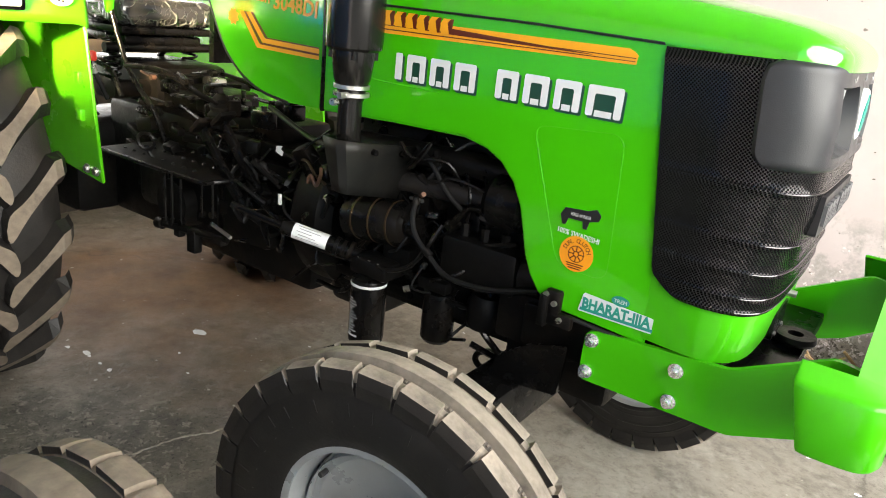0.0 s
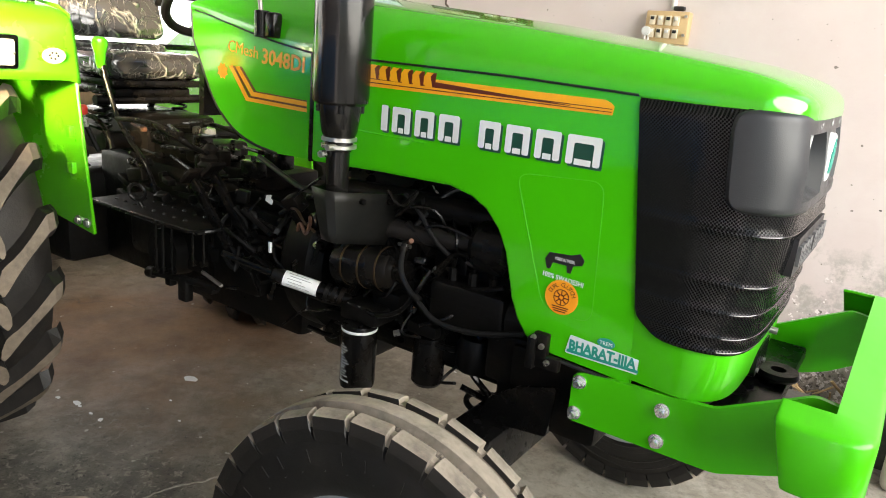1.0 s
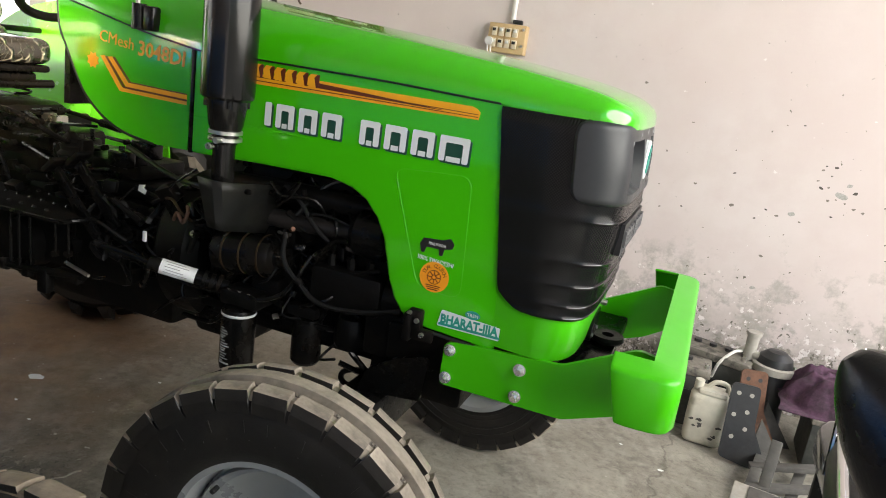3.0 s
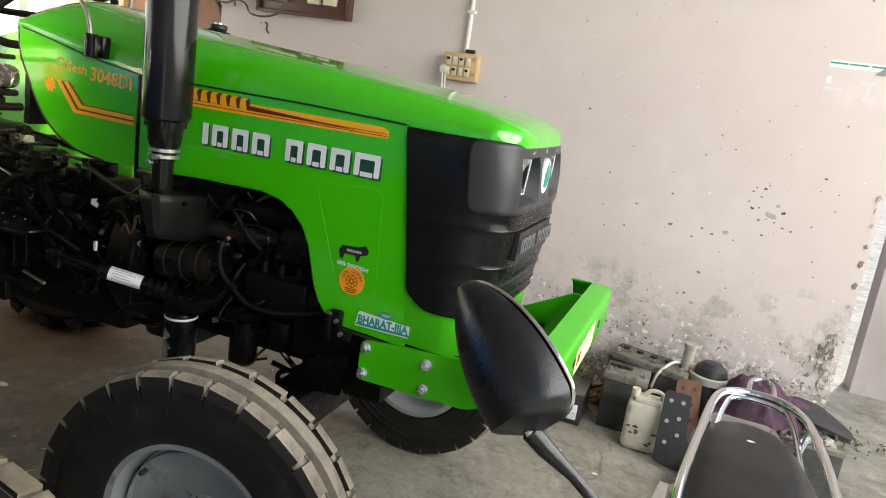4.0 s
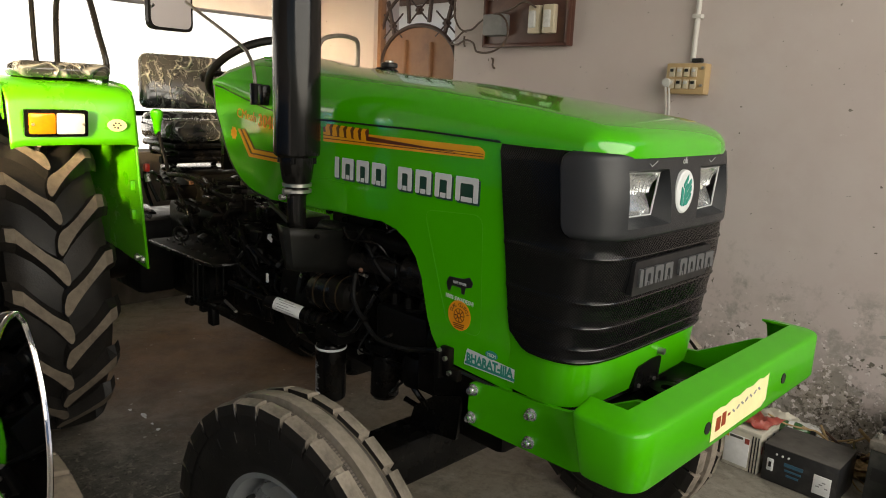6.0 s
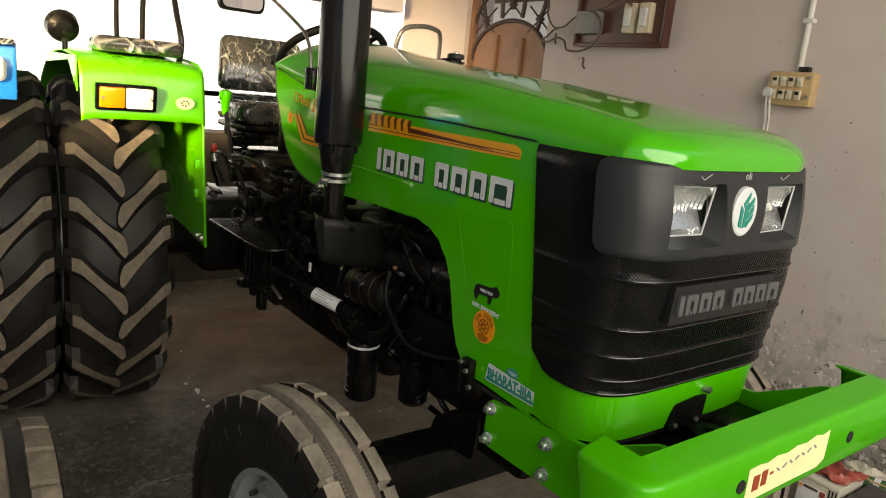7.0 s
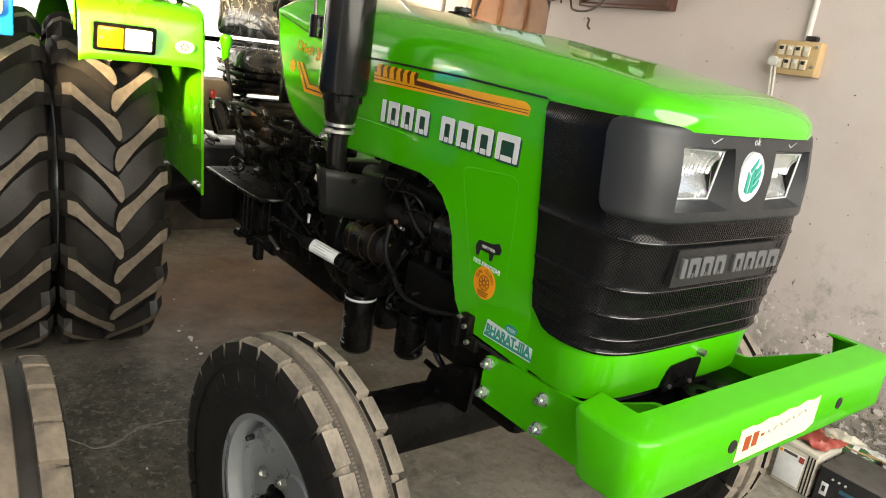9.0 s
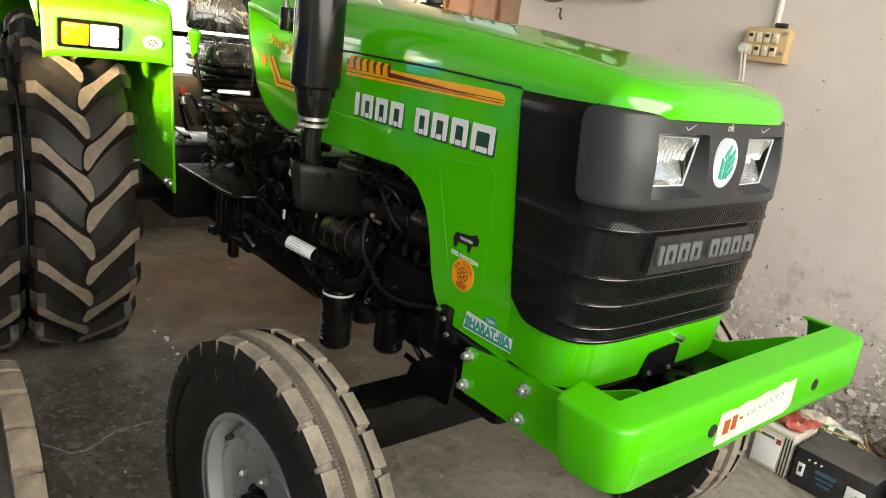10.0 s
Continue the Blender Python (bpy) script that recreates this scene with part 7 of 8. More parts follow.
def tractor_cab():
    # fenders: arched top sheet, inner side sheet, front face with lamp
    for s, yi, yo in ((-1, -0.387, -0.80), (1, 0.56, 0.97)):
        fd = new("fender")
        fd.parent = tractor
        tagged(fd, label="green sheet-metal rear mudguard")
        path = [(-1.402, 1.218), (-1.412, 1.29), (-1.424, 1.37), (-1.445, 1.405), (-1.50, 1.425), (-1.65, 1.44), (-1.85, 1.445), (-2.05, 1.425), (-2.25, 1.36), (-2.42, 1.24), (-2.50, 1.08)]
        path = [(p.x, p.z) for p in curve_points([(x, 0, z) for x, z in path], 3)]
        bm = bmesh.new()
        a, b_ = min(yi, yo), max(yi, yo)
        rows = [[Vector((x, a + (b_ - a) * t, z - 0.012 * (abs(2 * t - 1) ** 8))) for t in (0, 0.03, 0.1, 0.5, 0.9, 0.97, 1.0)] for x, z in path]
        skin(bm, rows, closed=False)
        top = part("top_sheet", bm, GREEN_LIT, fd, smooth=40)
        mod = top.modifiers.new("thick", "SOLIDIFY")
        mod.thickness = 0.006
        bm = bmesh.new()
        pts = [(-1.372, 0.757), (-1.402, 1.0), (-1.43, 1.23), (-1.44, 1.40)] + path[12:] + [(-2.48, 1.0), (-2.25, 0.86), (-1.9, 0.80), (-1.6, 0.78)]
        slab(bm, pts, 0.005, Matrix.Translation((0, yi, 0)) @ SIDE)
        part("inner_sheet", bm, GREEN_LIT, fd, smooth=25)
        bm = bmesh.new()
        tube(bm, [(-1.372, yi, 0.757), (-1.402, yi, 1.0), (-1.43, yi, 1.23)], 0.005, 6, 2)
        tube(bm, [(-1.372, yi, 0.757), (-1.6, yi, 0.78)], 0.005, 6, 1)
        part("rolled_edge", bm, GREEN_LIT, fd)
        bm = bmesh.new()
        slab(bm, [(-1.45, 1.30), (-1.60, 1.40), (-2.10, 1.38), (-2.10, 1.42), (-1.46, 1.415)], 0.005, Matrix.Translation((0, yo, 0)) @ SIDE)
        part("outer_skirt", bm, GREEN_LIT, fd)
        for x in (-1.40, -1.45):
            bm = bmesh.new()
            rod(bm, (x, yi - 0.008, 0.785), (x, yi - 0.016, 0.785), 0.010, n=6)
            rod(bm, (x, yi - 0.005, 0.785), (x, yi - 0.009, 0.785), 0.015, n=14)
            part("bolt_head", bm, STEEL, fd)
        for z in (0.95, 1.06):
            bm = bmesh.new()
            box(bm, (-1.46, yi - 0.012, z), (0.03, 0.015, 0.035), 0.003)
            part("bracket", bm, GREEN_LIT, fd)
        lampy = -0.66 if s < 0 else 0.83
        lp = new("side_lamp")
        lp.parent = tractor
        tagged(lp, label="amber and clear side lamp in a dark frame")
        m = Matrix.Translation((-1.405, lampy, 1.293)) @ Matrix.Rotation(radians(8), 4, "Y") @ FRONT
        put("lamp_frame", BLACK, lp, lambda bm: slab(bm, soft_outline([(-0.098, -0.045), (0.098, -0.045), (0.098, 0.045), (-0.098, 0.045)], 0.008), 0.016, m))
        put("amber_half", AMBER, lp, lambda bm: box(bm, (-0.047, 0, 0.022), (0.08, 0.07, 0.018), 0.006, m))
        put("clear_half", CLEARLENS, lp, lambda bm: box(bm, (0.04, 0, 0.022), (0.088, 0.07, 0.018), 0.006, m))
        for x in (-0.078, 0.078):
            put("lens_screw", STEEL, lp, lambda bm: rod(bm, (m @ Vector((x, 0, 0.030))), (m @ Vector((x, 0, 0.034))), 0.005, n=8))
        if s < 0:
            m = Matrix.Translation((-1.407, -0.462, 1.285)) @ Matrix.Rotation(radians(8), 4, "Y") @ FRONT
            put("round_sticker", PAPER_YELLOW, fd, lambda bm: slab(bm, [(0.033 * math.cos(a), 0.022 * math.sin(a)) for a in [k * math.pi / 16 for k in range(32)]], 0.002, m @ Matrix.Translation((0, 0, 0.006))))
            for k in range(6):
                put("print_dot", INK, fd, lambda bm: rod(bm, m @ Vector((0.012 * math.cos(k), 0.009 * math.sin(k), 0.008)), m @ Vector((0.012 * math.cos(k), 0.009 * math.sin(k), 0.0092)), 0.0035, n=8))
            # grab rail and wrapped cushion on the mudguard
            put("grab_rail", EXHAUST, tractor, lambda bm: (tube(bm, [(-1.55, -0.44, 1.43), (-1.53, -0.44, 1.50), (-1.56, -0.45, 1.60), (-1.62, -0.46, 1.74), (-1.70, -0.47, 1.80), (-1.85, -0.47, 1.80), (-1.95, -0.47, 1.70), (-1.98, -0.47, 1.44)], 0.011, 10), tube(bm, [(-1.66, -0.63, 1.44), (-1.68, -0.63, 1.55), (-1.72, -0.62, 1.72), (-1.80, -0.60, 1.80)], 0.009, 8)), "dark tubular grab rail")
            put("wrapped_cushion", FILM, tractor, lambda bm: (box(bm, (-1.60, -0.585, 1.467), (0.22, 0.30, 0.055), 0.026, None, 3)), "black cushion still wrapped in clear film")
            put("work_lamp", BLACK, tractor, lambda bm: (lathe(bm, [(0.0001, 0.0), (0.03, 0.004), (0.052, 0.025), (0.058, 0.06), (0.05, 0.065), (0.0001, 0.06)], 28, Matrix.Translation((-1.72, -0.795, 1.50)) @ Matrix.Rotation(radians(-75), 4, "Y")), rod(bm, (-1.72, -0.795, 1.43), (-1.72, -0.795, 1.47), 0.010, n=10)), "black round work lamp")
    put("grab_rail", ARM, tractor, lambda bm: tube(bm, [(-1.75, 0.60, 1.44), (-1.73, 0.61, 1.58), (-1.71, 0.63, 1.67), (-1.70, 0.70, 1.70), (-1.70, 0.80, 1.70), (-1.72, 0.86, 1.66), (-1.75, 0.87, 1.44)], 0.011, 10), "dull steel tubular grab rail")
    # seat
    st = new("driver_seat")
    st.parent = tractor
    tagged(st, label="black driver seat wrapped in clear plastic film")

    def backrest(bm):
        made = box(bm, (0, 0, 0), (0.08, 0.41, 0.24), 0.034, None, 3)
        for v in made:
            v.co.y *= 1 - 0.9 * max(0.0, v.co.z)
        place(bm, made, pose(-1.95, 0.04, 1.447, 0, -12, 0))
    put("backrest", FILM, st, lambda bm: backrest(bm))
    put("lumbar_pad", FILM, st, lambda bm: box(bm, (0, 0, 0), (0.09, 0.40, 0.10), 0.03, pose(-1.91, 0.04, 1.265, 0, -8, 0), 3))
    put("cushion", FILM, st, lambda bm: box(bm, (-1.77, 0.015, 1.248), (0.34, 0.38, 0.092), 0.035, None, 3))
    put("seat_pan", BLACK, st, lambda bm: (box(bm, (-1.77, 0.015, 1.188), (0.32, 0.36, 0.026), 0.01), rod(bm, (-1.86, -0.08, 1.06), (-1.70, -0.06, 1.18), 0.012, n=10), rod(bm, (-1.86, 0.12, 1.06), (-1.70, 0.10, 1.18), 0.012, n=10), box(bm, (-1.80, 0.02, 1.07), (0.22, 0.24, 0.03), 0.01)))
    put("seat_base", BLACK, st, lambda bm: (box(bm, (-1.80, 0.02, 1.155), (0.30, 0.30, 0.03), 0.008), box(bm, (-1.92, 0.02, 1.16), (0.04, 0.30, 0.06), 0.01), rod(bm, (-1.66, -0.20, 1.13), (-1.66, 0.24, 1.13), 0.016, n=14)))
    for y_ in (-0.14, 0.17):
        put("suspension_spring", BLACK, st, lambda bm: tube(bm, [(-1.72 + 0.026 * math.cos(j * 1.05), y_ + 0.026 * math.sin(j * 1.05), 1.03 + 0.0035 * j) for j in range(40)], 0.005, 6, 2))
    put("paper_tag", LABEL, st, lambda bm: box(bm, (-1.895, 0.19, 1.275), (0.006, 0.08, 0.05), 0.001))
    put("rear_bar", BLACK, tractor, lambda bm: rod(bm, (-2.10, -0.45, 1.30), (-2.10, 0.56, 1.30), 0.012, n=10))
    # dash, column and steering wheel
    put("dash_panel", BLACK, tractor, lambda bm: slab(bm, [(-0.27, 1.16), (0.26, 1.16), (0.265, 1.40), (0.19, 1.465), (0.0, 1.525), (-0.19, 1.465), (-0.265, 1.40)], 0.02, Matrix.Translation((-1.012, 0, 0)) @ FRONT))
    sw = new("steering_wheel")
    sw.parent = tractor
    tilt = Matrix.Translation((-1.27, 0.045, 1.492)) @ Matrix.Rotation(radians(-35), 4, "Y")
    tagged(sw, label="black three-spoke steering wheel")
    put("wheel_rim", HOSE, sw, lambda bm: lathe(bm, [(0.205 + 0.0145 * math.cos(a), 0.0145 * math.sin(a)) for a in [k * math.pi / 6 for k in range(12)]], 48, tilt, True))
    put("hub", BLACK, sw, lambda bm: lathe(bm, [(0.0001, 0.012), (0.03, 0.01), (0.042, -0.008), (0.04, -0.04), (0.0001, -0.05)], 24, tilt))
    for k in range(3):
        put("spoke", BLACK, sw, lambda bm: box(bm, (0.12, 0, -0.012), (0.17, 0.028, 0.010), 0.004, tilt @ Matrix.Rotation(k * 2.094 + 0.5, 4, "Z")))
    put("steering_knob", HOSE, sw, lambda bm: lathe(bm, [(0.008, 0), (0.008, 0.02), (0.022, 0.03), (0.022, 0.05), (0.0001, 0.055)], 16, tilt @ Matrix.Translation((-0.10, -0.18, 0))))
    put("steering_column", BLACK, tractor, lambda bm: rod(bm, (-1.26, 0.045, 1.47), (-1.0, 0.04, 1.20), 0.03, n=18))
    cap = put("filler_cap", INK, tractor, lambda bm: (rod(bm, (-0.715, 0.215, 1.36), (-0.715, 0.215, 1.528), 0.014, n=14), lathe(bm, [(0.0001, 0.0), (0.026, 0.0), (0.029, 0.004), (0.029, 0.014), (0.024, 0.018), (0.0001, 0.018)], 20, Matrix.Translation((-0.715, 0.215, 1.523)))), "black cap standing on the bonnet")
    put("cap_top", STEEL, cap, lambda bm: lathe(bm, [(0.014, 0.0), (0.014, 0.007), (0.0001, 0.009)], 16, Matrix.Translation((-0.715, 0.215, 1.540))))
    # rear-view mirror on its arm
    mr = new("side_mirror")
    mr.parent = tractor
    tagged(mr, label="rectangular rear-view mirror on a bent black arm")
    put("clip", BLACK, mr, lambda bm: (rod(bm, (-0.725, -0.300, 1.385), (-0.725, -0.300, 1.448), 0.018, n=16), box(bm, (-0.69, -0.295, 1.415), (0.035, 0.03, 0.06), 0.006)))
    put("arm", ARM, mr, lambda bm: tube(bm, [(-0.725, -0.30, 1.42), (-0.735, -0.30, 1.48), (-0.76, -0.30, 1.525), (-0.83, -0.30, 1.57), (-1.15, -0.31, 1.705)], 0.0055, 8, 5))
    mm = Matrix.Translation((-1.27, -0.32, 1.715)) @ Matrix.Rotation(radians(8), 4, "Z") @ FRONT
    put("mirror_shell", BLACK, mr, lambda bm: slab(bm, soft_outline([(-0.085, -0.10), (0.085, -0.10), (0.085, 0.10), (-0.085, 0.10)], 0.03), 0.02, mm))
    put("mirror_glass", MIRROR, mr, lambda bm: slab(bm, soft_outline([(-0.076, -0.09), (0.076, -0.09), (0.076, 0.09), (-0.076, 0.09)], 0.026), 0.002, mm @ Matrix.Translation((0, 0, 0.0205))))


tractor_cab()

# ---------------------------------------------------------------- the blue tractor alongside
def blue_tractor():
    b = thing("tractor", "blue farm tractor standing close beside the green one", "tractor")
    front_wheel(b, (-0.075, -1.177, 0.384), math.pi - radians(2), size=0.99, toothed=False)
    front_wheel(b, (-0.075, -2.40, 0.384), 0.0, size=0.99, toothed=False)
    rear_wheel(b, (-1.98, -1.015, 0.67), turn=radians(-4), phase=0.2, width=1.03)
    rear_wheel(b, (-1.98, -2.45, 0.67))
    put("front_axle", BLACK, b, lambda bm: box(bm, (-0.075, -1.78, 0.46), (0.10, 1.05, 0.11), 0.01))
    put("rear_axle", CASTING, b, lambda bm: (rod(bm, (-1.98, -2.35, 0.67), (-1.98, -1.25, 0.67), 0.09, n=20), box(bm, (-1.98, -1.79, 0.72), (0.34, 0.5, 0.4), 0.04)))
    put("engine_block", CASTING, b, lambda bm: (box(bm, (-0.6, -1.79, 0.82), (0.9, 0.34, 0.42), 0.02), box(bm, (-1.4, -1.79, 0.74), (0.8, 0.32, 0.40), 0.03)))
    put("bonnet", BLUE, b, lambda bm: box(bm, (-0.62, -1.79, 1.20), (1.20, 0.54, 0.36), 0.06, None, 4), "blue bonnet")
    fd = put("fender", BLUE, b, lambda bm: (box(bm, (-1.40, -1.17, 1.345), (0.03, 0.38, 0.17), 0.01), box(bm, (-1.75, -1.17, 1.43), (0.72, 0.38, 0.02), 0.006), box(bm, (-1.75, -1.355, 1.15), (0.72, 0.012, 0.55), 0.004)), "blue mudguard")
    put("film_wrap", FILM, fd, lambda bm: box(bm, (-1.385, -1.17, 1.437), (0.05, 0.37, 0.02), 0.008))
    put("lamp_body", CLEARLENS, fd, lambda bm: box(bm, (-1.378, -1.11, 1.355), (0.03, 0.20, 0.075), 0.02, None, 3), "clear side lamp wrapped in film")
    put("amber_lens", AMBER, fd, lambda bm: box(bm, (-1.366, -1.15, 1.338), (0.02, 0.10, 0.03), 0.008))


blue_tractor()


# ---------------------------------------------------------------- motorcycle in the foreground
def motorcycle():
    b = thing("motorcycle", "black motorcycle with a vinyl seat and chrome grab rail", "motorcycle")
    cx = 1.125

    def seat(bm):
        rows = []
        for y, w, z, d in ((-1.02, 0.085, 0.80, 0.05), (-0.95, 0.105, 0.80, 0.07), (-0.75, 0.125, 0.785, 0.08), (-0.55, 0.138, 0.79, 0.09), (-0.38, 0.130, 0.80, 0.09), (-0.24, 0.108, 0.80, 0.085), (-0.16, 0.080, 0.795, 0.07), (-0.125, 0.045, 0.785, 0.05)):
            rows.append([Vector((cx + w * math.copysign(abs(math.cos(a)) ** 0.7, math.cos(a)), y, z - d / 2 + d / 2 * math.copysign(abs(math.sin(a)) ** 0.7, math.sin(a)))) for a in [k * math.pi / 14 for k in range(28)]])
        skin(bm, rows)
    s = put("seat", SEAT, b, seat, "black vinyl seat, scuffed", 60)
    put("scuff", LABEL, s, lambda bm: slab(bm, [(-0.008, -0.003), (0.0, -0.005), (0.010, 0.0), (0.002, 0.004), (-0.006, 0.003)], 0.001, Matrix.Translation((cx + 0.0, -0.26, 0.8005))))
    gr = new("grab_rail")
    gr.parent = b
    tagged(gr, label="chrome tubular grab rail")
    put("outer_tube", CHROME, gr, lambda bm: tube(bm, [(0.985, -0.74, 0.775), (0.990, -0.57, 0.81), (1.025, -0.275, 0.822), (1.045, -0.125, 0.824), (1.073, -0.05, 0.825), (1.127, -0.022, 0.825), (1.195, -0.030, 0.825), (1.238, -0.085, 0.824), (1.254, -0.165, 0.822), (1.262, -0.331, 0.82), (1.262, -0.54, 0.81), (1.258, -0.74, 0.775)], 0.0098, 12, 6))
    put("inner_tube", CHROME, gr, lambda bm: tube(bm, [(1.055, -0.20, 0.775), (1.072, -0.095, 0.80), (1.098, -0.045, 0.816), (1.19, -0.05, 0.816), (1.222, -0.11, 0.80), (1.232, -0.27, 0.77)], 0.0062, 10, 5))
    put("carrier_loop", CHROME, gr, lambda bm: tube(bm, [(1.125, -0.02, 0.825), (1.130, 0.03, 0.838), (1.155, 0.052, 0.845), (1.180, 0.035, 0.838), (1.185, -0.02, 0.825)], 0.0062, 10, 5))
    for sx in (-1, 1):
        put("stay", CHROME, gr, lambda bm: rod(bm, (cx + 0.02 + sx * 0.106, -0.15, 0.822), (cx + sx * 0.09, -0.20, 0.70), 0.008, n=10))
        put("side_cover", BIKEBLACK, b, lambda bm: box(bm, (cx + sx * 0.11, -0.62, 0.66), (0.03, 0.36, 0.20), 0.012, pose(0, 0, 0), 3))
    put("tail", BIKEBLACK, b, lambda bm: (box(bm, (cx, -0.16, 0.70), (0.19, 0.32, 0.12), 0.04, None, 3)), "glossy black tail fairing")
    put("tail_lamp", RED, b, lambda bm: box(bm, (cx, 0.005, 0.66), (0.13, 0.04, 0.06), 0.012))
    put("rear_mudguard", BIKEPLASTIC, b, lambda bm: box(bm, (cx, 0.03, 0.55), (0.12, 0.02, 0.30), 0.008, None))
    put("tank", BIKEBLACK, b, lambda bm: box(bm, (cx, -1.16, 0.84), (0.22, 0.34, 0.20), 0.07, None, 4))
    for y in (-0.20, -1.48):
        wh = new("wheel")
        wh.parent = b
        wh.location = (cx, y, 0.30)
        turn = Matrix.Rotation(radians(90), 4, "Y")
        put("tyre", RUBBER, wh, lambda bm: lathe(bm, [(0.25 + 0.05 * math.cos(a), 0.045 * math.sin(a)) for a in [k * math.pi / 6 for k in range(12)]], 40, turn, True))
        put("rim", CHROME, wh, lambda bm: lathe(bm, [(0.22, -0.03), (0.205, 0), (0.22, 0.03), (0.212, 0.03), (0.197, 0), (0.212, -0.03)], 40, turn, True))
        put("hub", CASTING, wh, lambda bm: rod(bm, (-0.06, 0, 0), (0.06, 0, 0), 0.06, n=20))
        for k in range(5):
            put("spoke", CASTING, wh, lambda bm: box(bm, (0, 0, 0.13), (0.03, 0.025, 0.16), 0.006, Matrix.Rotation(k * 2 * math.pi / 5, 4, "X")))
    put("engine", CASTING, b, lambda bm: (box(bm, (cx, -0.95, 0.40), (0.26, 0.34, 0.24), 0.04), box(bm, (cx, -1.05, 0.60), (0.16, 0.16, 0.22), 0.02)))
    put("frame_tube", BIKEBLACK, b, lambda bm: (tube(bm, [(cx, -0.1, 0.66), (cx, -0.7, 0.66), (cx, -1.0, 0.72), (cx, -1.35, 0.86)], 0.02, 10), tube(bm, [(cx, -1.33, 0.86), (cx, -1.25, 0.5), (cx, -1.0, 0.30), (cx, -0.7, 0.32), (cx, -0.2, 0.30)], 0.02, 10)))
    for sx in (-1, 1):
        put("fork_leg", CHROME, b, lambda bm: rod(bm, (cx + sx * 0.085, -1.48, 0.30), (cx + sx * 0.085, -1.33, 0.95), 0.02, n=14))
        put("shock_absorber", CHROME, b, lambda bm: rod(bm, (cx + sx * 0.12, -0.22, 0.32), (cx + sx * 0.12, -0.30, 0.66), 0.022, n=14))
    put("handlebar", BIKEPLASTIC, b, lambda bm: tube(bm, [(cx - 0.33, -1.10, 0.985), (cx - 0.2, -1.20, 1.00), (cx - 0.08, -1.32, 0.96), (cx + 0.08, -1.32, 0.96), (cx + 0.2, -1.20, 1.00), (cx + 0.33, -1.10, 0.985)], 0.012, 10, 5))
    # mirror: a leaf-shaped black shell on a stem
    mr = new("mirror")
    mr.parent = b
    tagged(mr, label="black leaf-shaped mirror seen from behind")
    tip, foot = Vector((0.7661, -1.3295, 1.2971)), Vector((0.8504, -1.3565, 1.219))
    along = (foot - tip).normalized()
    back = Vector((-0.385, -1.075, -0.40)).normalized()
    back = (back - along * back.dot(along)).normalized()
    across = along.cross(back)
    length = (foot - tip).length

    def shell(bm):
        rows = []
        for t in (0.0, 0.015, 0.04, 0.08, 0.14, 0.22, 0.32, 0.42, 0.52, 0.62, 0.72, 0.80, 0.86, 0.89, 0.94, 0.975, 0.995, 1.0):
            end = 1.0 if t < 0.86 else math.sqrt(max(0.0, 1 - ((t - 0.86) / 0.15) ** 2))
            w = 0.0406 * math.sin(math.pi * (0.02 + 0.68 * t ** 0.85)) ** 0.75 * (0.30 + 0.70 * end)
            d = 0.0395 * math.sin(math.pi * (0.03 + 0.55 * t)) ** 0.6 * (1.0 if t < 0.87 else max(0.08, 1 - 0.85 * (t - 0.87) / 0.13))
            c = tip + along * (length * 1.03 * t)
            row = []
            for a in [j * math.pi / 14 for j in range(28)]:
                u, v = math.cos(a), math.sin(a)
                row.append(c + across * (w * math.copysign(abs(u) ** 0.9, u)) + back * (d * v if v > 0 else 0.004 * v))
            rows.append(row)
        skin(bm, rows)
    put("shell", BIKEPLASTIC, mr, shell, "", 38)
    def rim_line(inset):
        left, right = [], []
        for t in [k / 30 for k in range(31)]:
            end = 1.0 if t < 0.86 else math.sqrt(max(0.0, 1 - ((t - 0.86) / 0.15) ** 2))
            w = 0.0406 * math.sin(math.pi * (0.02 + 0.68 * t ** 0.85)) ** 0.75 * (0.30 + 0.70 * end) - inset
            c = tip + along * (length * 1.03 * (0.02 + 0.96 * t)) - back * 0.0045
            left.append(c - across * w)
            right.append(c + across * w)
        return left + right[::-1]
    put("glass_rim", CHROME, mr, lambda bm: tube(bm, rim_line(0.0005) + rim_line(0.0005)[:1], 0.0016, 8, 1), "bright thin rim round the glass")
    put("mirror_glass", MIRROR, mr, lambda bm: bm.faces.new([bm.verts.new(p) for p in rim_line(0.002)]), smooth=0)
    put("ball_joint", CHROME, mr, lambda bm: rod(bm, (0.834, -1.362, 1.219), (0.842, -1.360, 1.206), 0.0055, n=12))
    put("neck", BIKEPLASTIC, mr, lambda bm: (rod(bm, (0.840, -1.360, 1.209), (0.852, -1.358, 1.199), 0.0078, 0.0074, n=14), rod(bm, (0.852, -1.358, 1.199), (0.877, -1.354, 1.181), 0.0074, 0.0042, n=14)))
    put("stem", BIKEPLASTIC, mr, lambda bm: tube(bm, [(0.874, -1.354, 1.183), (0.896, -1.352, 1.165), (0.913, -1.350, 1.150), (0.919, -1.349, 1.140), (0.918, -1.347, 1.130), (0.914, -1.345, 1.115)], 0.0046, 12, 4), "thin black stem")
    put("stem_boot", HOSE, mr, lambda bm: (rod(bm, (0.919, -1.347, 1.136), (0.914, -1.344, 1.112), 0.0090, 0.0115, n=14), tube(bm, [(0.914, -1.344, 1.114), (0.915, -1.32, 1.07), (0.925, -1.25, 1.02), (0.93, -1.20, 1.0)], 0.0095, 12, 4)))


motorcycle()


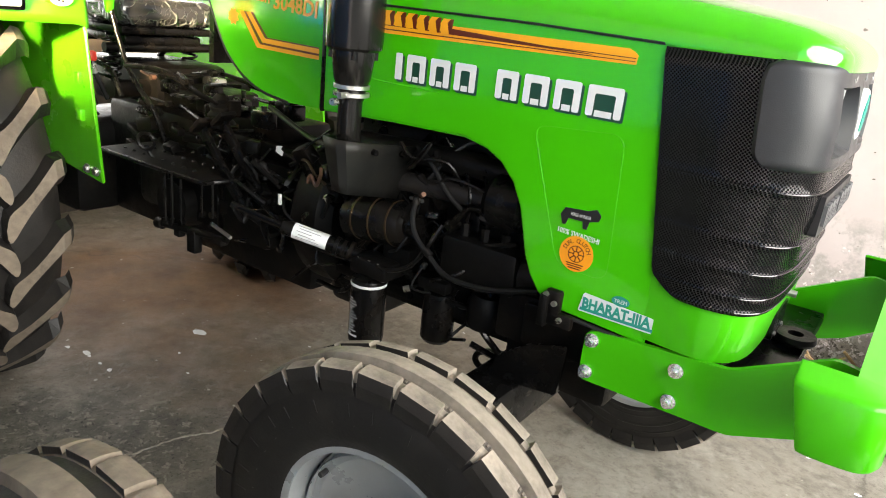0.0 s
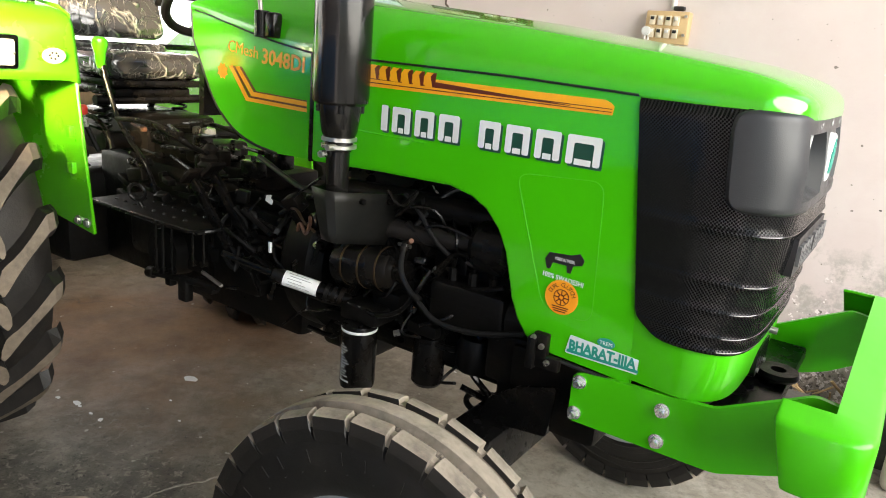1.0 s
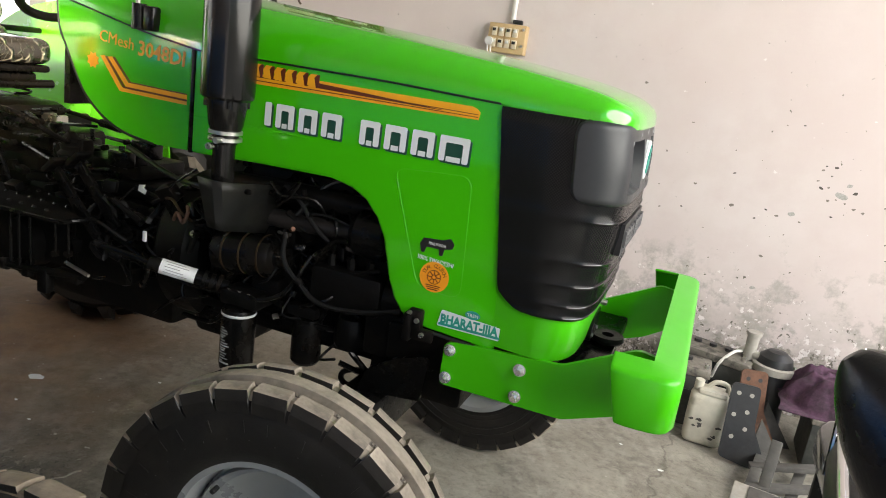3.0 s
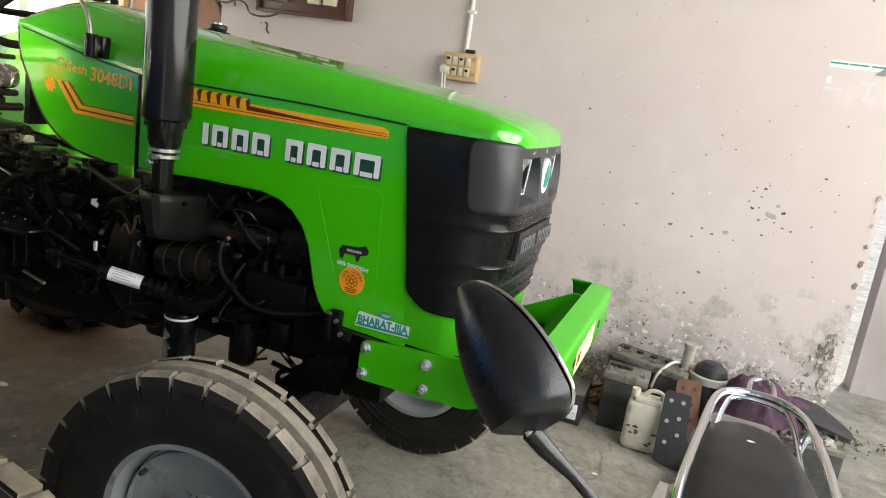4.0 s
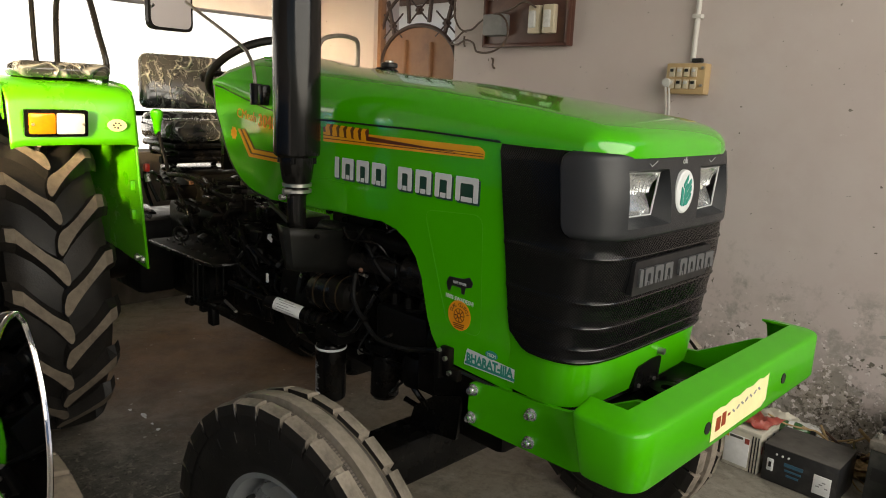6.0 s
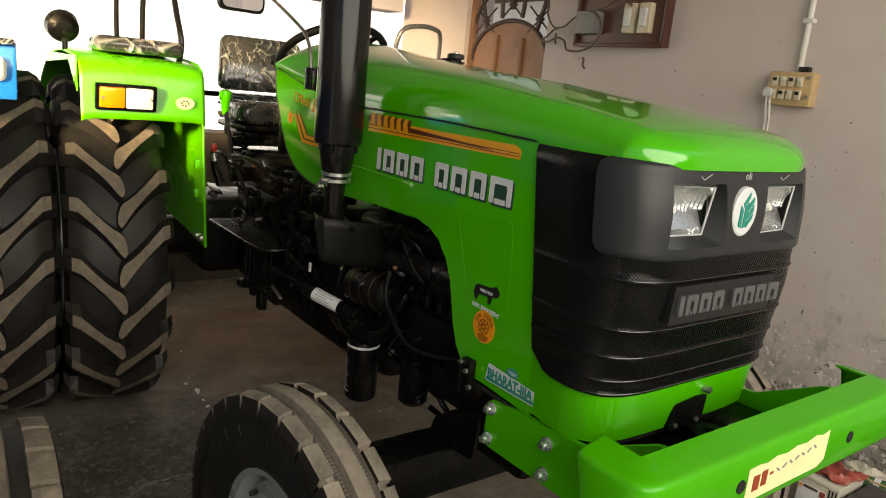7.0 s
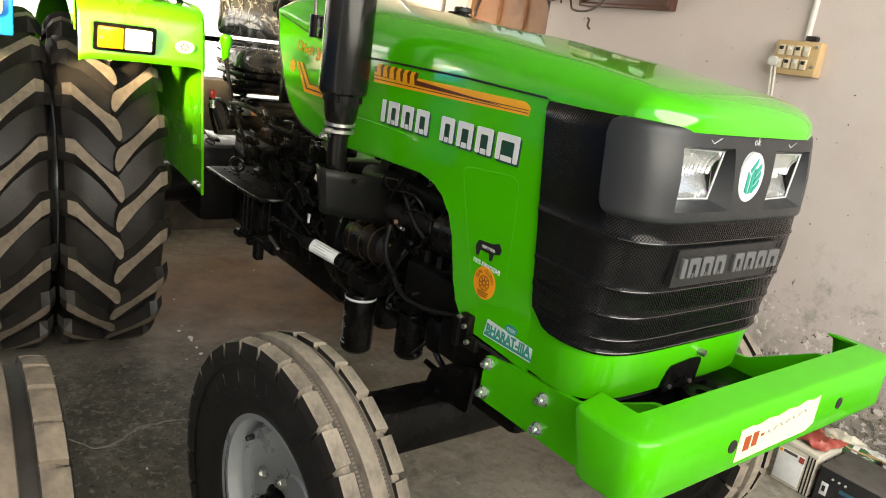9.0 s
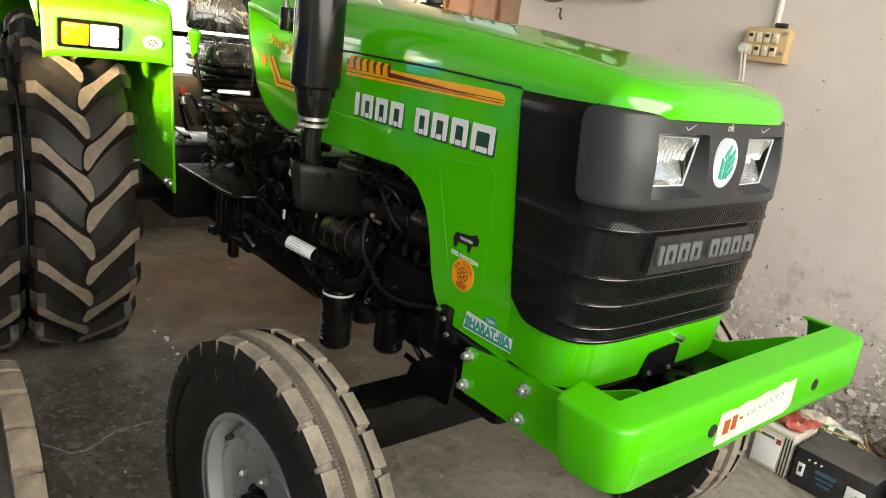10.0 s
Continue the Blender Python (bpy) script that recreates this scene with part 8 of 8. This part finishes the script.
# ---------------------------------------------------------------- lumber along the foot of the wall
def wall_junk():
    c = thing("battery_charger", "dusty black sheet-steel battery charger box on the floor", "charger", at=(0.472, 1.42, 0))
    put("case", BOXBLACK, c, lambda bm: box(bm, (0, 0, 0.077), (0.27, 0.22, 0.150), 0.004))
    put("top_plate", DUSTYBOX, c, lambda bm: box(bm, (0, 0, 0.1535), (0.272, 0.222, 0.004), 0.001))
    put("switch", WHITE, c, lambda bm: box(bm, (-0.105, -0.112, 0.075), (0.024, 0.006, 0.05), 0.002))
    put("switch_slot", INK, c, lambda bm: box(bm, (-0.105, -0.116, 0.078), (0.010, 0.004, 0.022), 0.001))
    put("dial_plate", LABEL, c, lambda bm: box(bm, (0.085, -0.112, 0.065), (0.062, 0.005, 0.075), 0.002))
    for k in range(4):
        put("dial_mark", GREY_INK, c, lambda bm: box(bm, (0.072 + 0.010 * k, -0.1155, 0.06 + 0.01 * (k % 3)), (0.012, 0.002, 0.004)))
    for z, w in ((0.095, 0.07), (0.072, 0.06), (0.052, 0.045)):
        put("name_bar", NAVY_BAR, c, lambda bm: box(bm, (-0.02, -0.111, z), (w, 0.003, 0.014 if z > 0.09 else 0.008)))
    for k in range(3):
        put("indicator", CERAMIC, c, lambda bm: rod(bm, (-0.085 + 0.022 * k, -0.11, 0.125), (-0.085 + 0.022 * k, -0.115, 0.125), 0.004, n=8))
    for x in (-0.12, 0.12):
        put("foot", INK, c, lambda bm: rod(bm, (x, -0.08, 0), (x, -0.08, 0.006), 0.01, n=8))

    w = thing("car_battery", "grubby white boxed battery with a printed label and dark stripes", "battery", at=(0.245, 1.42, 0))
    put("case", WHITE_DIRTY, w, lambda bm: box(bm, (0, 0, 0.08), (0.145, 0.20, 0.16), 0.005))
    put("lid", WHITE_DIRTY, w, lambda bm: box(bm, (0.0, 0, 0.1685), (0.149, 0.204, 0.017), 0.004))
    put("label_panel", LABEL, w, lambda bm: box(bm, (-0.018, -0.1008, 0.078), (0.098, 0.004, 0.125), 0.001))
    put("label_corner", BRICKRED, w, lambda bm: box(bm, (0.022, -0.1035, 0.128), (0.018, 0.003, 0.022)))
    put("label_band", DUSTYBOX, w, lambda bm: box(bm, (-0.022, -0.1035, 0.134), (0.052, 0.003, 0.010)))
    put("label_spot", YELLOW, w, lambda bm: box(bm, (-0.058, -0.1035, 0.132), (0.010, 0.003, 0.012)))
    for k in range(3):
        put("edge_stripe", INK, w, lambda bm: box(bm, (0.042 + 0.0115 * k, -0.1008, 0.08), (0.0045, 0.003, 0.155)))
    for k in range(7):
        put("side_print", DUSTYBOX if k % 3 else BRICKRED, w, lambda bm: box(bm, (0.0732, -0.075 + 0.023 * k, 0.10 + 0.012 * (k % 3)), (0.002, 0.010, 0.030)))
    # red plastic wrapper crushed flat on the battery
    bm = bmesh.new()
    n = 16
    grid = [[None] * (n + 1) for k in range(n + 1)]
    for i in range(n + 1):
        for k in range(n + 1):
            u, v = i / n * 2 - 1, k / n * 2 - 1
            px, py = 0.262 + 0.066 * u + 0.016 * v, 1.425 + 0.075 * v - 0.012 * u
            fold = 0.5 - abs(noise.noise(Vector((px * 17, py * 15, 2.2)))) + 0.5 * (0.4 - abs(noise.noise(Vector((px * 38, py * 34, 7.2)))))
            grid[i][k] = bm.verts.new((px + 0.012 * noise.noise(Vector((u * 2, v * 2, 5))), py, max(0.1785, 0.184 + 0.045 * fold - 0.012 * max(abs(u), abs(v)) ** 3)))
    for i in range(n):
        for k in range(n):
            bm.faces.new((grid[i][k], grid[i + 1][k], grid[i + 1][k + 1], grid[i][k + 1]))
    wrap = tagged(part("plastic_wrapper", bm, BRICKRED, None, "", 35), "dull red plastic wrapper crushed on a battery", "rubbish")
    wrap.modifiers.new("thick", "SOLIDIFY").thickness = 0.003
    # green bottle lying across the heap
    bo = thing("bottle", "green plastic bottle lying on the rubbish heap", "bottle", at=(0.295, 1.565, 0.128))
    lie = Vector((0.135, 0.012, 0.012)).to_track_quat("Z", "Y").to_matrix().to_4x4()
    put("body", BOTTLE, bo, lambda bm: lathe(bm, [(0.0001, 0.004), (0.020, 0.0), (0.031, 0.004), (0.034, 0.014), (0.034, 0.035), (0.032, 0.038), (0.034, 0.041), (0.034, 0.075), (0.031, 0.088), (0.020, 0.108), (0.012, 0.118), (0.012, 0.135)], 24, lie))
    put("cap", INK, bo, lambda bm: rod(bm, lie @ Vector((0, 0, 0.128)), lie @ Vector((0, 0, 0.146)), 0.0145, n=14))
    put("paper_band", LABEL, bo, lambda bm: lathe(bm, [(0.0348, 0.044), (0.0352, 0.058), (0.0348, 0.066)], 24, lie))
    tw = thing("straw_twine", "pale straw twine trailing over the rubbish", "twine", at=(0, 0, 0))
    put("strand", STRAW, tw, lambda bm: (tube(bm, [(0.27, 1.50, 0.196), (0.33, 1.525, 0.168), (0.40, 1.545, 0.163), (0.46, 1.555, 0.162), (0.54, 1.545, 0.10), (0.63, 1.52, 0.006), (0.70, 1.50, 0.004)], 0.0035, 7), tube(bm, [(0.39, 1.56, 0.165), (0.44, 1.58, 0.15), (0.49, 1.57, 0.13), (0.58, 1.545, 0.06), (0.66, 1.56, 0.004)], 0.003, 7)))
    r_ = random.Random(4)
    for k in range(14):
        p = Vector((r_.uniform(0.36, 0.72), r_.uniform(1.55, 1.78), r_.uniform(0.005, 0.05)))
        d = Vector((r_.uniform(-0.14, 0.14), r_.uniform(-0.10, 0.10), r_.uniform(0.0, 0.14)))
        bm = bmesh.new()
        rod(bm, p, p + d, r_.uniform(0.003, 0.008), n=6)
        tagged(part("stick", bm, STRAW if k % 3 else RUST), "dry stick in the rubbish by the wall", "stick", "sticks by the wall")
    heaps = [(0.27, 1.625, 0.055, 0.125, WHITE_DIRTY), (0.355, 1.64, 0.045, 0.115, CERAMIC), (0.30, 1.575, 0.0, 0.105, WHITE_DIRTY), (0.40, 1.60, 0.0, 0.10, WHITE_DIRTY), (0.45, 1.67, 0.0, 0.10, STRAW), (0.52, 1.62, 0.0, 0.075, CARTON),
             (0.60, 1.64, 0.0, 0.07, STRAW), (0.66, 1.66, 0.0, 0.05, CARTON), (0.52, 1.73, 0.0, 0.08, DUSTYBOX), (0.62, 1.74, 0.0, 0.07, STRAW)]
    for k, (px, py, pz, rad, mat) in enumerate(heaps):
        bm = bmesh.new()
        bmesh.ops.create_icosphere(bm, subdivisions=4, radius=1.0)
        for v in bm.verts:
            d = v.co.copy()
            ridge = 0.55 - abs(noise.noise(d * 1.6 + Vector((k * 3.7, 0, 0)))) - 0.45 * abs(noise.noise(d * 3.9 + Vector((0, k * 2.9, 0)))) - 0.22 * abs(noise.noise(d * 9.0 + Vector((0, 0, k * 1.9))))
            q = Vector((d.x * rad, d.y * rad * 0.8, d.z * rad * 0.62)) * (0.68 + 0.55 * ridge) + Vector((px, py, pz + rad * 0.40))
            v.co = Vector((q.x, q.y, max(q.z, 0.001)))
        tagged(part("crumpled_bag", bm, mat, None, "", 50), "crumpled plastic bag in the rubbish heap", "rubbish", "crumpled bags")

    # long tractor battery standing against the wall
    for at, size, tilt in (((0.86, 1.645, 0), (0.38, 0.17, 0.27), 0), ((0.77, 1.47, 0), (0.19, 0.17, 0.24), 0)):
        q = thing("truck_battery", "old dusty grey lorry battery with filler caps", "battery", "old batteries", at=at)
        q.rotation_euler = (0, 0, radians(-16 if size[0] > 0.3 else 0))
        put("case", CHEST, q, lambda bm: box(bm, (0, 0, size[2] / 2), size, 0.008))
        put("lid", BATTERYLID, q, lambda bm: box(bm, (0, 0, size[2] + 0.018), (size[0] + 0.012, size[1] + 0.012, 0.036), 0.006))
        put("side_panel", BOXBLACK, q, lambda bm: box(bm, (0.0, -size[1] / 2 - 0.002, size[2] * 0.62), (size[0] * 0.84, 0.004, 0.05), 0.001))
        for k in range(5 if size[0] > 0.3 else 3):
            put("filler_cap", BOXBLACK, q, lambda bm: rod(bm, (-size[0] * 0.38 + size[0] * 0.19 * k, 0.02, size[2] + 0.034), (-size[0] * 0.38 + size[0] * 0.19 * k, 0.02, size[2] + 0.05), 0.018, n=12))
        for sx in (-1, 1):
            put("terminal", STEEL, q, lambda bm: rod(bm, (sx * size[0] * 0.42, -0.05, size[2] + 0.034), (sx * size[0] * 0.42, -0.05, size[2] + 0.055), 0.010, n=10))
        if size[0] > 0.3:
            put("cable_loop", PIPE, q, lambda bm: tube(bm, [(0.05, -0.09, 0.20), (0.07, -0.095, 0.28), (0.11, -0.05, 0.335), (0.13, 0.02, 0.33)], 0.007, 8))

    j = thing("jerry_can", "grubby white plastic jerry can on the floor", "can", at=(0.885, 1.28, 0))
    put("body", WHITE_DIRTY, j, lambda bm: (box(bm, (0, 0, 0.115), (0.16, 0.11, 0.23), 0.028, None, 3), box(bm, (0.005, 0, 0.235), (0.12, 0.09, 0.03), 0.014, None, 2)))
    put("handle", WHITE_DIRTY, j, lambda bm: tube(bm, [(0.06, 0, 0.235), (0.055, 0, 0.275), (0.01, 0, 0.28), (-0.02, 0, 0.25)], 0.010, 10, 4))
    put("cap", WHITE_DIRTY, j, lambda bm: rod(bm, (-0.055, 0, 0.235), (-0.055, 0, 0.275), 0.019, n=16))
    for k in range(9):
        put("stain", DUSTYBOX, j, lambda bm: slab(bm, [(r_.uniform(0.004, 0.014) * math.cos(a), r_.uniform(0.003, 0.009) * math.sin(a)) for a in [i * math.pi / 4 for i in range(8)]], 0.0006, Matrix.Translation((r_.uniform(-0.06, 0.06), -0.0552, r_.uniform(0.04, 0.13))) @ SIDE), smooth=0)

    p = thing("compressor_tank", "black cylinder with a grey collar and valve", "cylinder", at=(1.13, 1.60, 0))
    put("drum", BOXBLACK, p, lambda bm: lathe(bm, [(0.0001, 0.0), (0.07, 0.0), (0.082, 0.02), (0.082, 0.30), (0.07, 0.35), (0.04, 0.375), (0.0001, 0.38)], 28))
    put("collar", CARTON, p, lambda bm: lathe(bm, [(0.083, 0.28), (0.096, 0.285), (0.096, 0.315), (0.083, 0.32)], 28, None, True))
    put("valve", CARTON, p, lambda bm: (rod(bm, (-0.11, 0.02, 0.30), (-0.11, 0.02, 0.42), 0.026, n=16), rod(bm, (-0.11, 0.02, 0.42), (-0.11, 0.02, 0.435), 0.034, n=16), rod(bm, (-0.11, 0.02, 0.33), (-0.06, 0.0, 0.33), 0.02, n=12)))
    # drilled iron brackets
    for at, rot, mat in (((1.06, 1.36, 0.0), 14, RUST), ((1.01, 1.16, 0.0), 4, BOXBLACK)):
        g = thing("drilled_bracket", "heavy drilled iron implement bracket leaning on junk", "bracket", "iron brackets", at=at)
        m = Matrix.Rotation(radians(rot), 4, "Z") @ Matrix.Rotation(radians(-14), 4, "X")
        put("plate", mat, g, lambda bm: slab(bm, soft_outline([(-0.055, 0.02), (0.055, 0.0), (0.14, 0.0), (0.06, 0.16), (0.055, 0.33), (-0.055, 0.33)], 0.02), 0.012, m @ SIDE))
        for x, z in ((-0.025, 0.29), (0.025, 0.29), (0.02, 0.22), (-0.028, 0.20), (0.025, 0.15), (-0.02, 0.11)):
            put("hole", CARTON if mat is BOXBLACK else INK, g, lambda bm: rod(bm, m @ Vector((x, -0.0125, z)), m @ Vector((x, -0.0105, z)), 0.009, n=12))
        put("web", DUSTYBOX, g, lambda bm: slab(bm, [(0.0, 0.0), (0.16, 0.0), (0.03, 0.20)], 0.01, m @ Matrix.Translation((0.06, 0.05, 0)) @ SIDE))
    x = thing("carton", "grey dusty carton with an orange stripe on the floor", "box", at=(1.10, 0.66, 0))
    put("body", CARTON, x, lambda bm: box(bm, (0, 0, 0.065), (0.24, 0.20, 0.13), 0.004, Matrix.Rotation(radians(-8), 4, "Z")))
    put("stripe", ORANGE, x, lambda bm: box(bm, (-0.075, -0.101, 0.065), (0.022, 0.003, 0.11), 0, Matrix.Rotation(radians(-8), 4, "Z")))
    put("flap", DUSTYBOX, x, lambda bm: box(bm, (0.02, 0.0, 0.1325), (0.18, 0.17, 0.004), 0.001, Matrix.Rotation(radians(-8), 4, "Z")))
    cl = thing("cable_coil", "coil of black cable lying on junk", "cable", at=(1.27, 0.72, 0.0))
    put("coil", HOSE, cl, lambda bm: tube(bm, [(0.05 * math.cos(a) * (1 + 0.1 * math.sin(3 * a)), 0.06 * math.sin(a), 0.01 + 0.0018 * a) for a in [k * 0.45 for k in range(70)]], 0.006, 6, 2))
    fr = thing("plough_frame", "dusty grey welded implement frame lying on the floor", "frame", at=(1.17, 1.0, 0))
    for p0, p1 in (((-0.12, -0.18, 0.03), (-0.05, 0.2, 0.06)), ((0.02, -0.16, 0.03), (0.10, 0.18, 0.05)), ((-0.12, -0.1, 0.05), (0.12, -0.02, 0.08)), ((-0.10, 0.08, 0.05), (0.14, 0.12, 0.1)), ((-0.06, -0.1, 0.03), (-0.04, 0.0, 0.22))):
        d = Vector(p1) - Vector(p0)
        m = Matrix.Translation((Vector(p0) + Vector(p1)) / 2) @ d.to_track_quat("Z", "Y").to_matrix().to_4x4()
        put("bar", DUSTYBOX, fr, lambda bm: box(bm, (0, 0, 0), (0.04, 0.022, d.length), 0.003, m))
    tb = thing("tool_chest", "dusty dark steel chest on the floor by the wall", "box", at=(1.48, 1.42, 0))
    put("body", CHEST, tb, lambda bm: box(bm, (0, 0, 0.105), (0.40, 0.28, 0.21), 0.006))
    put("lid", BATTERYLID, tb, lambda bm: box(bm, (0, 0, 0.222), (0.41, 0.29, 0.022), 0.004))
    for k in range(5):
        put("strap", CARTON, tb, lambda bm: box(bm, (-0.16 + 0.075 * k, -0.05, 0.236), (0.03, 0.17, 0.008), 0.002, Matrix.Rotation(radians(4 * (k - 2)), 4, "Z")))
    put("emboss", INK, tb, lambda bm: box(bm, (-0.02, -0.143, 0.12), (0.05, 0.004, 0.02), 0.004))
    ds = thing("padded_panel", "dark flat padded panel leaning over the chest", "panel", at=(1.60, 1.50, 0.236))
    put("pad", BOXBLACK, ds, lambda bm: (slab(bm, soft_outline([(-0.13, -0.09), (0.11, -0.11), (0.13, -0.03), (0.02, 0.12), (-0.12, 0.10)], 0.04), 0.022, pose(0, 0, 0.03, 8, 13, 10))))
    rj = random.Random(12)
    for k in range(22):
        at = (rj.uniform(1.33, 1.66), rj.uniform(1.28, 1.42), 0.236)
        sc = thing("scrap", "small dark scrap of iron lying on the chest", "scrap", "scraps on the chest", at=at)
        put("piece", rj.choice((BOXBLACK, DUSTYBOX, RUST, CARTON)), sc, lambda bm: box(bm, (0, 0, 0.012), (rj.uniform(0.02, 0.07), rj.uniform(0.012, 0.03), 0.022), 0.004, Matrix.Rotation(rj.uniform(0, 3), 4, "Z")))

    # cloth thrown over the chest
    bm = bmesh.new()
    n = 64
    grid = []
    for i in range(n + 1):
        row = []
        for k in range(n + 1):
            u, v = i / n * 2 - 1, k / n * 2 - 1
            r = math.hypot(u, v)
            ang = math.atan2(v, u)
            edge = 0.95 + 0.22 * noise.noise(Vector((math.cos(ang) * 1.6, math.sin(ang) * 1.6, 3.1)))
            px, py = 1.37 + u * 0.235 * edge, 1.47 + v * 0.19 * edge
            fold = 0.040 * (0.5 - abs(noise.noise(Vector((px * 8, py * 6, 0.3))))) + 0.030 * (0.4 - abs(noise.noise(Vector((px * 17 + 3 * py, py * 15, 5.3))))) + 0.008 * noise.noise(Vector((px * 45, py * 42, 2.3))) + 0.02 * math.sin(ang * 6 + 3 * noise.noise(Vector((px * 4, py * 4, 1)))) * r
            z = 0.345 + 0.03 * v - 0.15 * max(0, r) ** 3 + fold + 0.03 * max(0, 1 - abs(u + 0.3) * 1.6)
            row.append(bm.verts.new((px, py, max(0.238, z))))
        grid.append(row)
    for i in range(n):
        for k in range(n):
            bm.faces.new((grid[i][k], grid[i + 1][k], grid[i + 1][k + 1], grid[i][k + 1]))
    cloth = tagged(part("cloth", bm, CLOTH, None, "", 80), "crumpled dark purple cloth thrown over a chest", "cloth")
    mod = cloth.modifiers.new("thick", "SOLIDIFY")
    mod.thickness = 0.005
    # weeds at the wall's end
    wd = thing("weed", "small green and dry weeds at the foot of the wall", "plant", kind="stuff", at=(1.85, 2.0, 0))
    bm = bmesh.new()
    for k in range(70):
        m = Matrix.Translation((r_.gauss(0, 0.07), r_.gauss(0, 0.06), r_.uniform(0.005, 0.05))) @ Euler((r_.uniform(-1, 1), r_.uniform(-1, 1), r_.uniform(0, 6))).to_matrix().to_4x4()
        slab(bm, [(-0.012, 0), (0, -0.005), (0.016, 0), (0, 0.005)], 0.0008, m)
    part("leaves", bm, LEAFY, wd, smooth=0)


wall_junk()

# flakes and chips of paint lying on the concrete
r_ = random.Random(8)
chips = [(-1.60, 0.11, 0.035), (-1.815, -0.318, 0.014), (-1.728, -0.295, 0.020), (-1.70, -0.298, 0.010), (-1.622, -0.300, 0.013), (-1.556, -0.301, 0.014), (-1.50, -0.05, 0.008), (-0.9, 0.15, 0.010), (-0.75, 0.30, 0.010), (-1.2, 0.35, 0.009), (-0.6, -0.55, 0.007), (-1.35, -0.12, 0.007), (0.42, 0.65, 0.006), (0.75, 0.92, 0.014)]
chips += [(r_.uniform(-2.6, 0.9), r_.uniform(-0.9, 1.7), r_.uniform(0.003, 0.007)) for k in range(60)]
for x, y, r in chips:
    bm = bmesh.new()
    slab(bm, [(r * r_.uniform(0.5, 1.2) * math.cos(a), r * r_.uniform(0.3, 0.8) * math.sin(a)) for a in [i * math.pi / 4 for i in range(8)]], 0.0015, Matrix.Translation((x, y, 0)))
    tagged(part("paint_flake", bm, LABEL if r > 0.006 else CARTON, None, "", 0), "pale flake of paint lying on the floor", "debris", "paint flakes")
# the pale broken edge of the floor's top skim
edge_line = [(-1.095, -0.905), (-1.04, -0.862), (-0.999, -0.833), (-0.995, -0.80), (-1.001, -0.771), (-1.04, -0.715), (-1.07, -0.681), (-1.067, -0.657), (-1.074, -0.577), (-1.055, -0.505), (-1.042, -0.433), (-1.029, -0.369), (-0.992, -0.30), (-0.972, -0.245)]
bm = bmesh.new()
left, right = [], []
for k, p in enumerate(curve_points([(x, y, 0) for x, y in edge_line], 8)):
    a = 0.010 * noise.noise(Vector((p.x * 40, p.y * 40, 0)))
    w = 0.0025 + 0.006 * abs(noise.noise(Vector((p.x * 22, p.y * 22, 4)))) + (0.006 if -0.70 < p.y < -0.64 else 0)
    left.append(Vector((p.x + a - w, p.y, 0.0005)))
    right.append(Vector((p.x + a + w, p.y, 0.003)))
skin(bm, [left, right, [v + Vector((0.003, 0, -0.004)) for v in right]], closed=False, caps=False)
structure("floor_skim_edge", bm, SKIM, "pale broken edge of the concrete skim", "crack")
